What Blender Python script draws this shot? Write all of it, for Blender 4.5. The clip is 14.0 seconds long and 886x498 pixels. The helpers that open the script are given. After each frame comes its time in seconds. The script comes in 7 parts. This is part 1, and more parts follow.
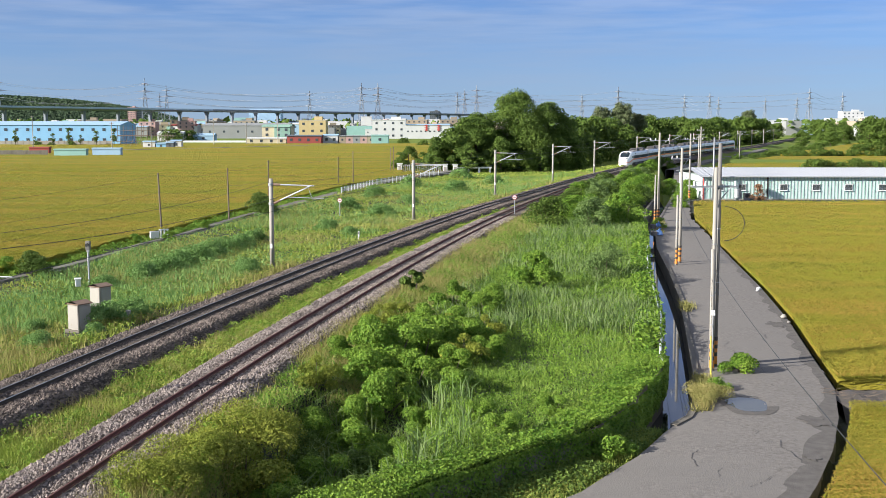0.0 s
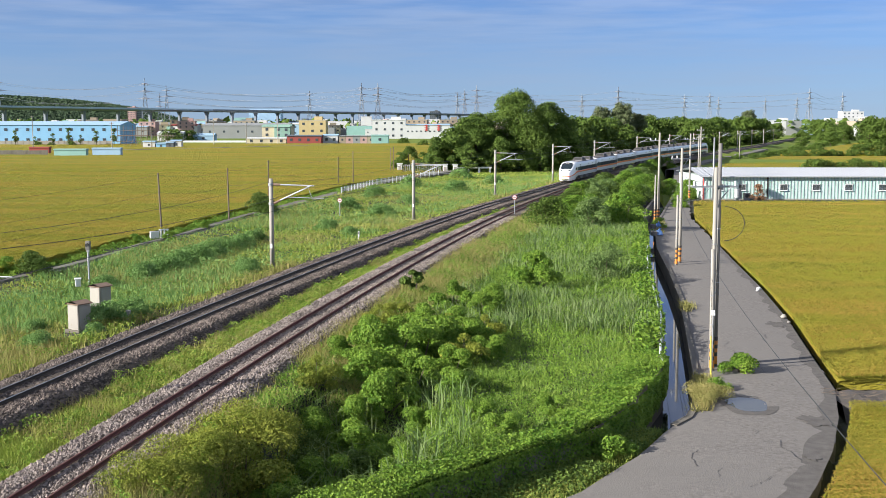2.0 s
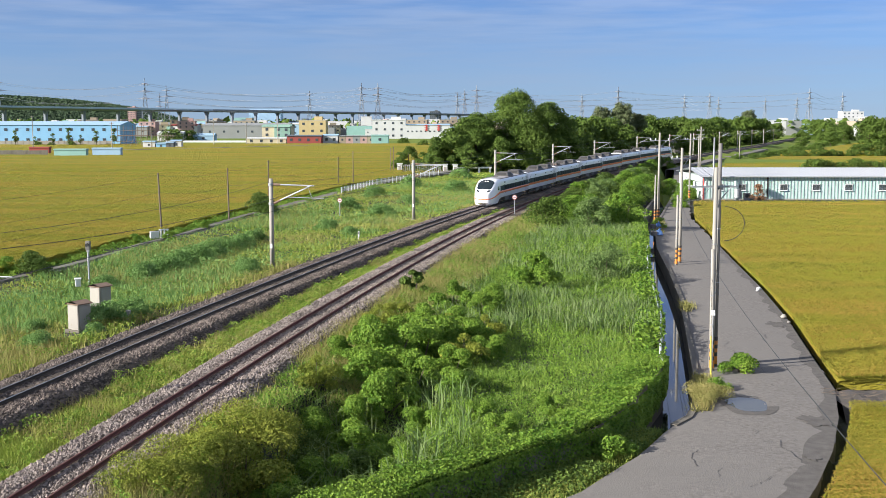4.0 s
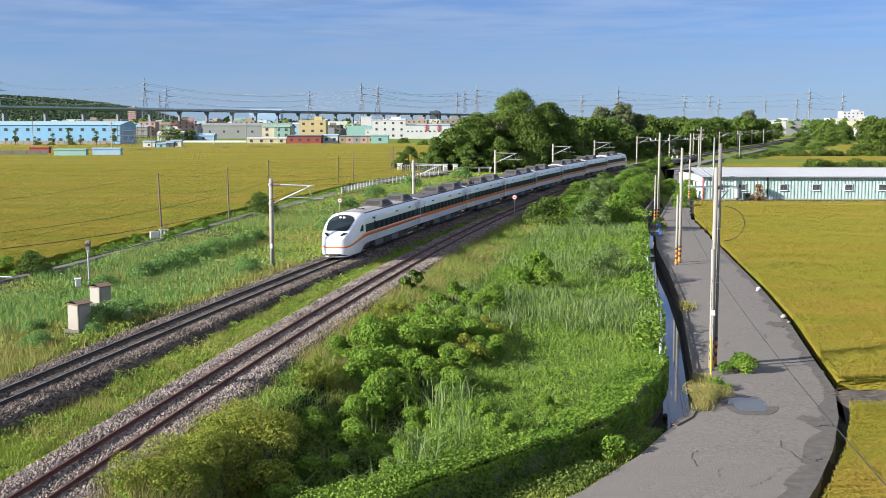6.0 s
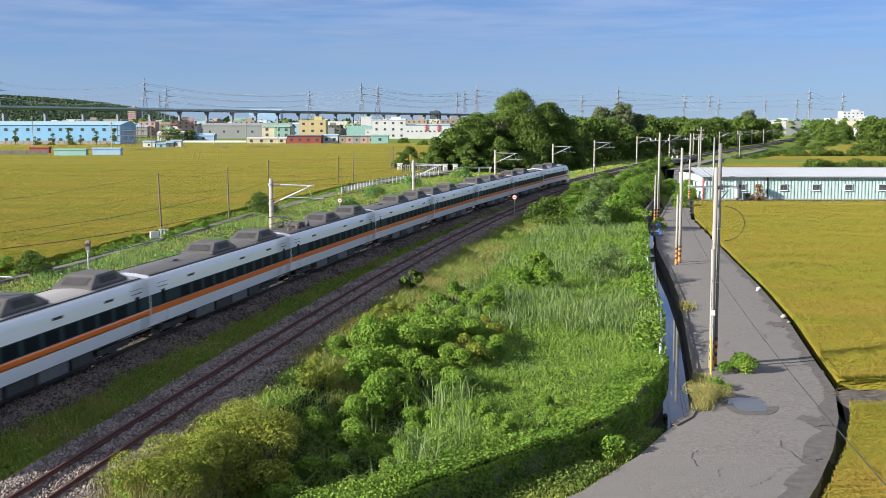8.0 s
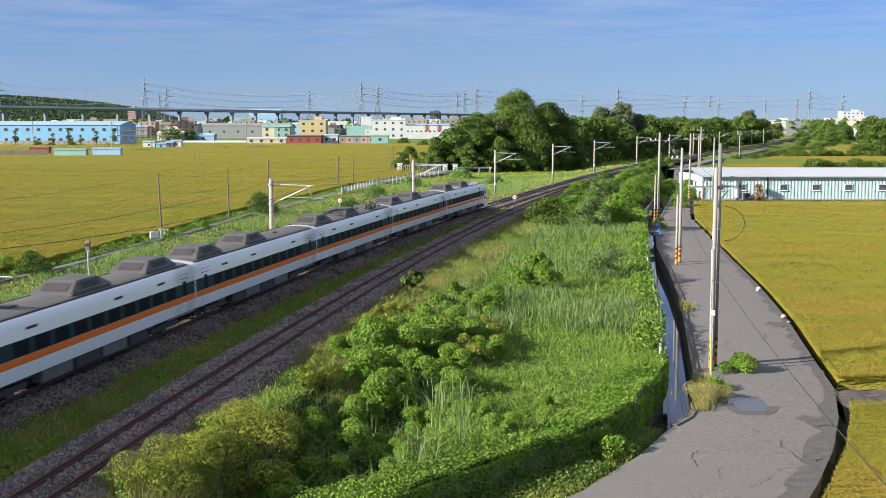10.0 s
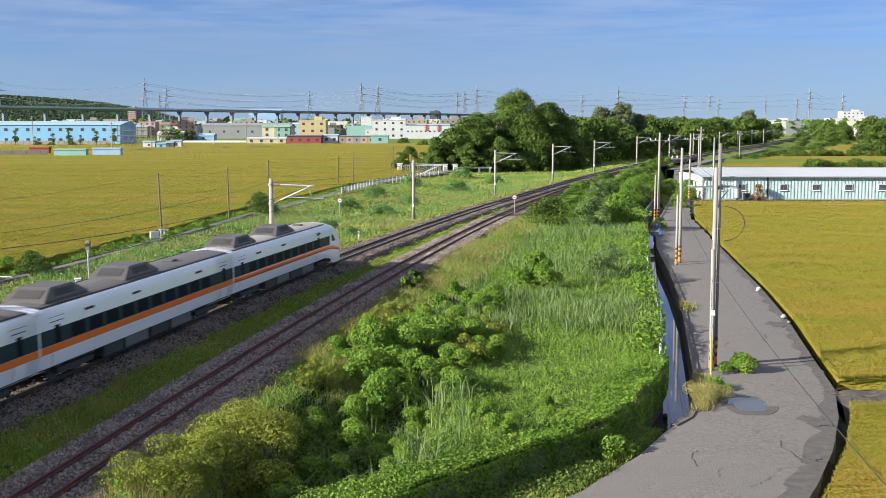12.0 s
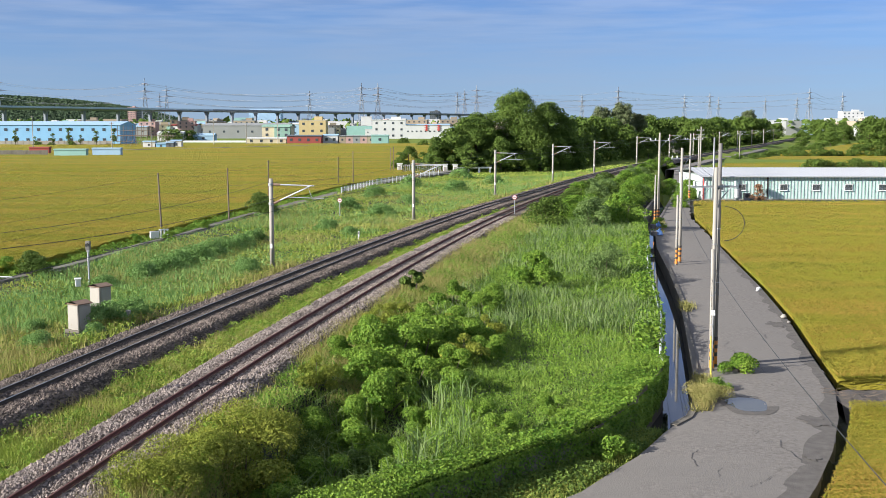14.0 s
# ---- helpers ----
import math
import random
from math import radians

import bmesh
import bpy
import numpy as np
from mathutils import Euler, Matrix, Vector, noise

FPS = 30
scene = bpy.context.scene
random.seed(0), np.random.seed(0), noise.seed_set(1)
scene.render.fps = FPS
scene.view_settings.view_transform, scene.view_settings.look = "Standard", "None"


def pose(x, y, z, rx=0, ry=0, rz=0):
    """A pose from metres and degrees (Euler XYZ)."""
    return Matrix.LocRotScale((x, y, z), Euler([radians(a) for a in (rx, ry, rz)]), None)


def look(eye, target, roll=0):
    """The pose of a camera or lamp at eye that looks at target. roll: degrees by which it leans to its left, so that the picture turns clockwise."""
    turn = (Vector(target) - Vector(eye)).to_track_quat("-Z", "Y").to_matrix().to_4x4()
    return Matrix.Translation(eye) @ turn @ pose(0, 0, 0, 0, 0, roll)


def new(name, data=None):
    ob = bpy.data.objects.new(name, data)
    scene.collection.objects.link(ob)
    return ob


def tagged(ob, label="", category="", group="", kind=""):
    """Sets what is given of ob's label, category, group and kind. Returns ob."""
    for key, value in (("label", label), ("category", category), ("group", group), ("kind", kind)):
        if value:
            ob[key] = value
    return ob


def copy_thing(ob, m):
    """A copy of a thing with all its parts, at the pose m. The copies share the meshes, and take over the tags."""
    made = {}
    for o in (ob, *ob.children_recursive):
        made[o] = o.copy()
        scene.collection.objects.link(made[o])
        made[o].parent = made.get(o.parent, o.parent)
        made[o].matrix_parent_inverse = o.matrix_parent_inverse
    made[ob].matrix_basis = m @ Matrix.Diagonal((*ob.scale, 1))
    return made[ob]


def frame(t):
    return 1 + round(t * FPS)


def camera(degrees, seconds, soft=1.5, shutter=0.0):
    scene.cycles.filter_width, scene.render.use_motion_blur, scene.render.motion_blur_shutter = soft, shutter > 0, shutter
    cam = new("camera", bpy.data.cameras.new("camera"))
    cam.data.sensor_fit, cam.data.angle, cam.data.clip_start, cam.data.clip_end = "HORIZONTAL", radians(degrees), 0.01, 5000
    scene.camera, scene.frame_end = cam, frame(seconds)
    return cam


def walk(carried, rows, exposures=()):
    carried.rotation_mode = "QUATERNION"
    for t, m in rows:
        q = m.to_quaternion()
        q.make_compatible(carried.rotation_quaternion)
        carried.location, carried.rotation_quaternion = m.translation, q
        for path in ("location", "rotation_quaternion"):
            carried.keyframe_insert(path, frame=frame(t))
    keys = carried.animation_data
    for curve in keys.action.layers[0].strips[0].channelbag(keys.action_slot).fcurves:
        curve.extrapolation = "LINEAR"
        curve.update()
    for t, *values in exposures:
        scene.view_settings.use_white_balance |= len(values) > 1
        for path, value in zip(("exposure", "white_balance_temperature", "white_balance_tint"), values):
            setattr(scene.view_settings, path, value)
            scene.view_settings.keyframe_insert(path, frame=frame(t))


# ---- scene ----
# ---------------------------------------------------------------- camera
cam = camera(43.8, 14.0, soft=0.7, shutter=0.35)
EYE = pose(0, 0, 10.75, 90 - 6.58, 0, 0)
walk(cam, [(0.0, EYE), (14.0, EYE)])

# ---------------------------------------------------------------- sky, sun, exposure
SUN_EL, SUN_AZ = radians(22), math.atan2(-0.93, -0.36)
world = bpy.data.worlds.new("sky")
scene.world = world
world.use_nodes = True
wn, wl = world.node_tree.nodes, world.node_tree.links
wn.clear()
w_out = wn.new("ShaderNodeOutputWorld")
w_bg = wn.new("ShaderNodeBackground")
w_sky = wn.new("ShaderNodeTexSky")
w_sky.sky_type, w_sky.sun_disc = "NISHITA", False
w_sky.sun_elevation, w_sky.sun_rotation = SUN_EL, SUN_AZ
w_sky.altitude, w_sky.air_density, w_sky.dust_density, w_sky.ozone_density = 0, 0.8, 0.0, 4.0
w_co = wn.new("ShaderNodeTexCoord")
w_map = wn.new("ShaderNodeMapping")
w_map.inputs["Scale"].default_value = (3.0, 3.0, 34.0)
w_noise = wn.new("ShaderNodeTexNoise")
w_noise.inputs["Scale"].default_value, w_noise.inputs["Detail"].default_value = 1.6, 7
w_noise.inputs["Roughness"].default_value = 0.6
w_ramp = wn.new("ShaderNodeValToRGB")
w_ramp.color_ramp.elements[0].position, w_ramp.color_ramp.elements[1].position = 0.40, 0.74
w_ramp.color_ramp.elements[1].color = (0.34, 0.34, 0.34, 1)
w_tint = wn.new("ShaderNodeMix")
w_tint.data_type, w_tint.blend_type = "RGBA", "MULTIPLY"
w_tint.inputs["Factor"].default_value = 1.0
w_tint.inputs[7].default_value = (0.66, 0.85, 1.26, 1)
w_cloud = wn.new("ShaderNodeMix")
w_cloud.data_type = "RGBA"
w_cloud.inputs[7].default_value = (4.6, 5.0, 6.0, 1)
wl.new(w_co.outputs["Generated"], w_map.inputs["Vector"])
wl.new(w_map.outputs["Vector"], w_noise.inputs["Vector"])
wl.new(w_noise.outputs["Fac"], w_ramp.inputs["Fac"])
wl.new(w_sky.outputs["Color"], w_tint.inputs[6])
wl.new(w_tint.outputs[2], w_cloud.inputs[6])
wl.new(w_ramp.outputs["Color"], w_cloud.inputs["Factor"])
# broken white cloud on a level sheet overhead, added unseen to fill shade; fades towards the horizon
w_sep = wn.new("ShaderNodeSeparateXYZ")
w_den = wn.new("ShaderNodeMath")
w_den.operation = "MAXIMUM"
w_den.inputs[1].default_value = 0.04
w_flat = wn.new("ShaderNodeVectorMath")
w_flat.operation = "DIVIDE"
w_puff = wn.new("ShaderNodeTexNoise")
w_puff.inputs["Scale"].default_value, w_puff.inputs["Detail"].default_value = 1.1, 6
w_cover = wn.new("ShaderNodeMapRange")
w_cover.inputs["From Min"].default_value, w_cover.inputs["From Max"].default_value = 0.38, 0.62
w_fill_fade = wn.new("ShaderNodeMapRange")
w_fill_fade.inputs["From Min"].default_value, w_fill_fade.inputs["From Max"].default_value = 0.06, 0.40
w_amount = wn.new("ShaderNodeMath")
w_amount.operation = "MULTIPLY"
w_fill_cloud = wn.new("ShaderNodeMix")
w_fill_cloud.data_type = "RGBA"
w_fill_cloud.inputs[7].default_value = (8.8, 9.4, 10.6, 1)
wl.new(w_co.outputs["Generated"], w_sep.inputs[0])
wl.new(w_sep.outputs["Z"], w_den.inputs[0])
wl.new(w_co.outputs["Generated"], w_flat.inputs[0])
wl.new(w_den.outputs[0], w_flat.inputs[1])
wl.new(w_flat.outputs["Vector"], w_puff.inputs["Vector"])
wl.new(w_puff.outputs["Fac"], w_cover.inputs["Value"])
wl.new(w_sep.outputs["Z"], w_fill_fade.inputs["Value"])
wl.new(w_cover.outputs[0], w_amount.inputs[0])
wl.new(w_fill_fade.outputs[0], w_amount.inputs[1])
wl.new(w_amount.outputs[0], w_fill_cloud.inputs["Factor"])
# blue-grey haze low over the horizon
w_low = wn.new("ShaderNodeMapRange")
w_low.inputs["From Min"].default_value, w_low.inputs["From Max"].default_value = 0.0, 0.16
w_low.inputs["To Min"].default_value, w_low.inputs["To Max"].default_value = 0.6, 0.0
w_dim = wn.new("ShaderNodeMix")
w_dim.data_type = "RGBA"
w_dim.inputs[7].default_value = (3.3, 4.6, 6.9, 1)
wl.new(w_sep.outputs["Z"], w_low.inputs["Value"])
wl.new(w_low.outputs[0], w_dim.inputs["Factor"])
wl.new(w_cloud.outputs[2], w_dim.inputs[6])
wl.new(w_dim.outputs[2], w_fill_cloud.inputs[6])
wl.new(w_fill_cloud.outputs[2], w_bg.inputs["Color"])
w_bg.inputs["Strength"].default_value = 0.045
wl.new(w_bg.outputs["Background"], w_out.inputs["Surface"])

sun = new("sun", bpy.data.lights.new("sun", "SUN"))
sun.data.energy, sun.data.angle, sun.data.color = 5.0, radians(0.6), (0.97, 0.93, 0.87)
sun_dir = Vector((math.sin(SUN_AZ) * math.cos(SUN_EL), math.cos(SUN_AZ) * math.cos(SUN_EL), math.sin(SUN_EL)))
sun.matrix_world = look(sun_dir * 50, (0, 0, 0))
scene.view_settings.exposure = 1.1


# ---------------------------------------------------------------- materials
def mat(name, a, b=None, rough=0.8, metal=0.0, scale=4.0, fine=60.0, bump=0.2, island=0.0, obj=0.0, through_light=0.0,
        coat=0.0, big=None, stretch=(1, 1, 1), spec=0.5, dist=0.02):
    """Procedural paint: two colours mixed by noise at two scales, with bump; island and obj vary the value by piece."""
    m = bpy.data.materials.new(name)
    m.use_nodes = True
    n, l = m.node_tree.nodes, m.node_tree.links
    p = n["Principled BSDF"]
    p.inputs["Roughness"].default_value, p.inputs["Metallic"].default_value = rough, metal
    p.inputs["Specular IOR Level"].default_value = spec
    if coat:
        p.inputs["Coat Weight"].default_value, p.inputs["Coat Roughness"].default_value = coat, 0.08
    b = b or tuple(c * 0.8 for c in a)
    geo = n.new("ShaderNodeNewGeometry")
    co = n.new("ShaderNodeTexCoord")
    mp = n.new("ShaderNodeMapping")
    mp.inputs["Scale"].default_value = stretch
    l.new(co.outputs["Object"], mp.inputs["Vector"])
    t1 = n.new("ShaderNodeTexNoise")
    t1.inputs["Scale"].default_value, t1.inputs["Detail"].default_value = scale, 6
    t2 = n.new("ShaderNodeTexNoise")
    t2.inputs["Scale"].default_value, t2.inputs["Detail"].default_value = fine, 3
    l.new(mp.outputs["Vector"], t1.inputs["Vector"])
    l.new(mp.outputs["Vector"], t2.inputs["Vector"])
    add = n.new("ShaderNodeMath")
    add.operation = "MULTIPLY_ADD"
    add.inputs[1].default_value = 0.6
    l.new(t2.outputs["Fac"], add.inputs[0])
    half = n.new("ShaderNodeMath")
    half.operation = "MULTIPLY_ADD"
    half.inputs[1].default_value, half.inputs[2].default_value = 1.5, -0.55
    l.new(t1.outputs["Fac"], half.inputs[0])
    l.new(half.outputs[0], add.inputs[2])
    last = add.outputs[0]
    if island:
        isl = n.new("ShaderNodeMath")
        isl.operation = "MULTIPLY_ADD"
        isl.inputs[1].default_value = island
        l.new(geo.outputs["Random Per Island"], isl.inputs[0])
        sub = n.new("ShaderNodeMath")
        sub.operation = "SUBTRACT"
        sub.inputs[1].default_value = island / 2
        l.new(last, sub.inputs[0])
        l.new(sub.outputs[0], isl.inputs[2])
        last = isl.outputs[0]
    if obj:
        oi = n.new("ShaderNodeObjectInfo")
        ob_ = n.new("ShaderNodeMath")
        ob_.operation = "MULTIPLY_ADD"
        ob_.inputs[1].default_value = obj
        l.new(oi.outputs["Random"], ob_.inputs[0])
        l.new(last, ob_.inputs[2])
        last = ob_.outputs[0]
    mix = n.new("ShaderNodeMix")
    mix.data_type = "RGBA"
    mix.inputs[6].default_value, mix.inputs[7].default_value = (*a, 1), (*b, 1)
    l.new(last, mix.inputs["Factor"])
    col = mix.outputs[2]
    if big:
        t3 = n.new("ShaderNodeTexNoise")
        t3.inputs["Scale"].default_value, t3.inputs["Detail"].default_value = big[1], 4
        l.new(mp.outputs["Vector"], t3.inputs["Vector"])
        r3 = n.new("ShaderNodeValToRGB")
        r3.color_ramp.elements[0].position, r3.color_ramp.elements[1].position = 0.42, 0.62
        l.new(t3.outputs["Fac"], r3.inputs["Fac"])
        m3 = n.new("ShaderNodeMix")
        m3.data_type = "RGBA"
        m3.inputs[7].default_value = (*big[0], 1)
        l.new(r3.outputs["Color"], m3.inputs["Factor"])
        l.new(col, m3.inputs[6])
        col = m3.outputs[2]
    l.new(col, p.inputs["Base Color"])
    if bump:
        bp = n.new("ShaderNodeBump")
        bp.inputs["Strength"].default_value, bp.inputs["Distance"].default_value = bump, dist
        l.new(t2.outputs["Fac"], bp.inputs["Height"])
        l.new(bp.outputs["Normal"], p.inputs["Normal"])
    if through_light:
        tr = n.new("ShaderNodeBsdfTranslucent")
        l.new(col, tr.inputs["Color"])
        ms = n.new("ShaderNodeMixShader")
        ms.inputs[0].default_value = through_light
        l.new(p.outputs[0], ms.inputs[1])
        l.new(tr.outputs[0], ms.inputs[2])
        l.new(ms.outputs[0], n["Material Output"].inputs["Surface"])
    return m


# soil taken near black: shade between blades and in gaps is in its colour
M_SOIL = mat("soil_with_gap_shade", (0.030, 0.033, 0.014), (0.018, 0.020, 0.010), scale=0.5, fine=9, bump=0.6, big=((0.042, 0.046, 0.016), 0.05), dist=0.1)
M_FARGRASS = mat("far_grass", (0.12, 0.17, 0.03), (0.20, 0.235, 0.05), rough=0.9, scale=0.08, fine=1.2, bump=1.0, spec=0.1, big=((0.11, 0.17, 0.03), 0.02), dist=0.3)
M_GRASS = mat("grass_blade", (0.17, 0.25, 0.035), (0.40, 0.42, 0.10), rough=0.6, scale=0.25, fine=2, bump=0, island=0.5, through_light=0.16, spec=0.1)
M_MEADOW = mat("meadow_blade", (0.11, 0.22, 0.03), (0.29, 0.39, 0.085), rough=0.6, scale=0.25, fine=2, bump=0, island=0.5, through_light=0.16, spec=0.1)
M_GREYLEAF = mat("grey_green_leaf", (0.085, 0.15, 0.04), (0.21, 0.29, 0.095), rough=0.6, scale=0.3, fine=2, bump=0, island=0.6, through_light=0.15, spec=0.1)
M_GRASS_B = mat("bluish_grass_blade", (0.10, 0.215, 0.05), (0.24, 0.355, 0.115), rough=0.6, scale=0.3, fine=2, bump=0, island=0.5, through_light=0.16, spec=0.1)
M_DRY = mat("dry_grass_blade", (0.34, 0.28, 0.11), (0.26, 0.27, 0.08), rough=0.7, scale=0.3, fine=2, bump=0, island=0.6, through_light=0.16, spec=0.1)
M_REED = mat("reed_blade", (0.075, 0.15, 0.035), (0.25, 0.31, 0.13), rough=0.55, scale=0.3, fine=2, bump=0, island=0.6, through_light=0.16, spec=0.1)
M_RICE = mat("ripe_rice", (0.38, 0.30, 0.05), (0.21, 0.235, 0.03), rough=0.7, scale=0.9, fine=3, bump=0, island=0.6, through_light=0.15, spec=0.1, big=((0.39, 0.265, 0.06), 0.09), stretch=(0.4, 1.8, 1))
M_RICE_GREEN = mat("green_rice_leaf", (0.19, 0.25, 0.022), (0.31, 0.32, 0.035), rough=0.7, scale=0.9, fine=3, bump=0, island=0.8, through_light=0.15, spec=0.1, big=((0.24, 0.25, 0.04), 0.08), stretch=(0.4, 1.8, 1))
M_RICE_FIELD = mat("rice_canopy", (0.295, 0.268, 0.03), (0.16, 0.185, 0.018), rough=0.85, scale=0.5, fine=5, bump=1.0, spec=0.1, big=((0.32, 0.24, 0.035), 0.05), stretch=(0.35, 2.6, 1), dist=0.35)
M_LEAF = mat("dark_leaf", (0.055, 0.10, 0.018), (0.145, 0.21, 0.04), rough=0.5, scale=0.12, fine=1, bump=0, island=0.7, through_light=0.12, spec=0.1)
M_LEAF_L = mat("bright_leaf", (0.07, 0.165, 0.018), (0.24, 0.35, 0.05), rough=0.5, scale=0.4, fine=2, bump=0, island=0.7, through_light=0.16, spec=0.1)
M_LEAF_G = mat("needle_leaf", (0.10, 0.135, 0.06), (0.17, 0.19, 0.095), rough=0.6, scale=0.2, fine=1, bump=0, island=0.6, through_light=0.12, spec=0.1)
M_BARK = mat("bark", (0.16, 0.12, 0.08), (0.09, 0.07, 0.05), scale=2, fine=20, bump=0.6)
M_ASPHALT = mat("worn_asphalt", (0.12, 0.109, 0.098), (0.235, 0.216, 0.195), rough=0.92, scale=6, fine=17, bump=0.7, big=((0.18, 0.166, 0.15), 0.4), spec=0.2)
M_LANE = mat("lane_concrete", (0.24, 0.22, 0.19), (0.16, 0.145, 0.115), rough=0.95, scale=0.4, fine=20, bump=0.3, spec=0.2)
M_CONC = mat("concrete", (0.38, 0.355, 0.31), (0.28, 0.26, 0.225), rough=0.9, scale=0.8, fine=30, bump=0.25, spec=0.25)
M_CONC_DK = mat("stained_concrete", (0.20, 0.18, 0.15), (0.11, 0.10, 0.08), rough=0.9, scale=0.8, fine=18, bump=0.5, stretch=(1, 1, 0.35), spec=0.25)
M_BALLAST = mat("ballast_bed", (0.05, 0.043, 0.038), (0.12, 0.10, 0.088), rough=0.95, scale=1.2, fine=16, bump=1.0, spec=0.2, dist=0.06, big=((0.20, 0.155, 0.12), 0.35))
M_STONE = mat("ballast_stone", (0.10, 0.082, 0.072), (0.34, 0.285, 0.25), rough=0.9, scale=0.5, fine=30, bump=0.2, island=1.0, spec=0.2)
M_STONE_MAIN = mat("dark_ballast_stone", (0.045, 0.037, 0.032), (0.24, 0.195, 0.165), rough=0.9, scale=0.5, fine=30, bump=0.2, island=1.0, spec=0.2)
M_RAIL = mat("rusty_rail", (0.15, 0.060, 0.048), (0.10, 0.042, 0.035), rough=0.8, metal=0.2, scale=3, fine=40, bump=0.2)
M_RAIL_MAIN = mat("dark_rail", (0.09, 0.07, 0.05), (0.05, 0.042, 0.035), rough=0.7, metal=0.3, scale=3, fine=40, bump=0.2)
M_RAILTOP = mat("polished_rail_head", (0.42, 0.42, 0.43), (0.30, 0.30, 0.31), rough=0.35, metal=0.9, scale=3, fine=40, bump=0.05)
M_SLEEPER = mat("sleeper_concrete", (0.12, 0.10, 0.085), (0.075, 0.062, 0.052), rough=0.95, scale=3, fine=30, bump=0.3, obj=0.4, spec=0.2)
M_WATER = mat("canal_water", (0.035, 0.04, 0.04), (0.05, 0.052, 0.045), rough=0.04, scale=0.4, fine=3, bump=0.015, spec=0.6)
M_WHITE = mat("train_white", (0.90, 0.90, 0.91), (0.85, 0.85, 0.87), rough=0.28, scale=0.5, fine=10, bump=0, coat=0.4)
M_ORANGE = mat("orange_stripe", (0.92, 0.21, 0.03), (0.85, 0.18, 0.03), rough=0.3, scale=0.6, fine=10, bump=0, coat=0.3)
M_GLASS = mat("tinted_glass", (0.014, 0.022, 0.028), (0.022, 0.032, 0.038), rough=0.10, scale=0.7, fine=4, bump=0, spec=0.15)
M_BAND = mat("dark_window_band", (0.030, 0.055, 0.062), (0.024, 0.045, 0.05), rough=0.4, scale=0.7, fine=10, bump=0, spec=0.06)
M_PANE = mat("carriage_pane", (0.008, 0.011, 0.014), (0.012, 0.016, 0.02), rough=0.5, scale=0.7, fine=4, bump=0, spec=0.05)
M_ROOF = mat("train_roof_grey", (0.38, 0.355, 0.34), (0.28, 0.265, 0.255), rough=0.7, scale=0.8, fine=20, bump=0.1, stretch=(1, 0.2, 1))
M_ROOF_DK = mat("train_roof_dark", (0.13, 0.12, 0.115), (0.09, 0.084, 0.08), rough=0.7, scale=0.8, fine=20, bump=0.1, stretch=(1, 0.2, 1))
M_ACU = mat("roof_unit_grey", (0.115, 0.105, 0.096), (0.075, 0.07, 0.065), rough=0.6, scale=1.2, fine=20, bump=0.1)
M_UNDER = mat("underframe", (0.035, 0.035, 0.036), (0.06, 0.055, 0.05), rough=0.8, scale=1.5, fine=20, bump=0.2)
M_UNDER_G = mat("underframe_grey", (0.15, 0.15, 0.145), (0.10, 0.10, 0.095), rough=0.7, scale=1.5, fine=20, bump=0.1)
M_STEEL = mat("galvanised_steel", (0.42, 0.43, 0.44), (0.33, 0.34, 0.35), rough=0.55, metal=0.6, scale=3, fine=40, bump=0.1)
M_PIPE = mat("white_pipe", (0.72, 0.74, 0.76), (0.6, 0.62, 0.64), rough=0.45, scale=3, fine=20, bump=0.05)
M_WIRE = mat("black_cable", (0.02, 0.02, 0.02), (0.03, 0.03, 0.03), rough=0.6, scale=3, fine=20, bump=0)
M_WOOD = mat("weathered_wood", (0.20, 0.15, 0.11), (0.11, 0.085, 0.065), rough=0.9, scale=3, fine=18, bump=0.4, stretch=(4, 4, 0.5))
M_POLE = mat("pole_concrete", (0.40, 0.37, 0.32), (0.28, 0.26, 0.22), rough=0.9, scale=1.2, fine=20, bump=0.2, stretch=(2, 2, 0.4))
M_POLE_DK = mat("pole_dark_concrete", (0.22, 0.205, 0.185), (0.15, 0.14, 0.13), rough=0.85, scale=1.2, fine=20, bump=0.2, stretch=(2, 2, 0.4))
M_STRIPE_O = mat("orange_band", (0.72, 0.25, 0.03), (0.62, 0.22, 0.05), rough=0.6, scale=4, fine=20, bump=0.05)
M_STRIPE_K = mat("black_band", (0.05, 0.045, 0.04), (0.08, 0.07, 0.06), rough=0.6, scale=4, fine=20, bump=0.05)
M_YEL = mat("yellow_paint", (0.75, 0.58, 0.05), (0.65, 0.5, 0.05), rough=0.5, scale=4, fine=20, bump=0.05)
M_RED = mat("red_paint", (0.55, 0.06, 0.05), (0.45, 0.06, 0.05), rough=0.5, scale=4, fine=20, bump=0.05)
M_PAINTW = mat("white_paint", (0.78, 0.78, 0.76), (0.66, 0.66, 0.63), rough=0.6, scale=1.5, fine=20, bump=0.08)
M_RUSTROOF = mat("rusty_lid", (0.24, 0.15, 0.10), (0.16, 0.11, 0.08), rough=0.8, scale=3, fine=25, bump=0.2)
M_GLASSB = mat("window_glass", (0.05, 0.06, 0.07), (0.08, 0.09, 0.10), rough=0.1, scale=2, fine=10, bump=0, spec=0.6)
M_LAMP = mat("lamp_glass", (0.85, 0.8, 0.7), (0.8, 0.7, 0.6), rough=0.1, scale=2, fine=10, bump=0)


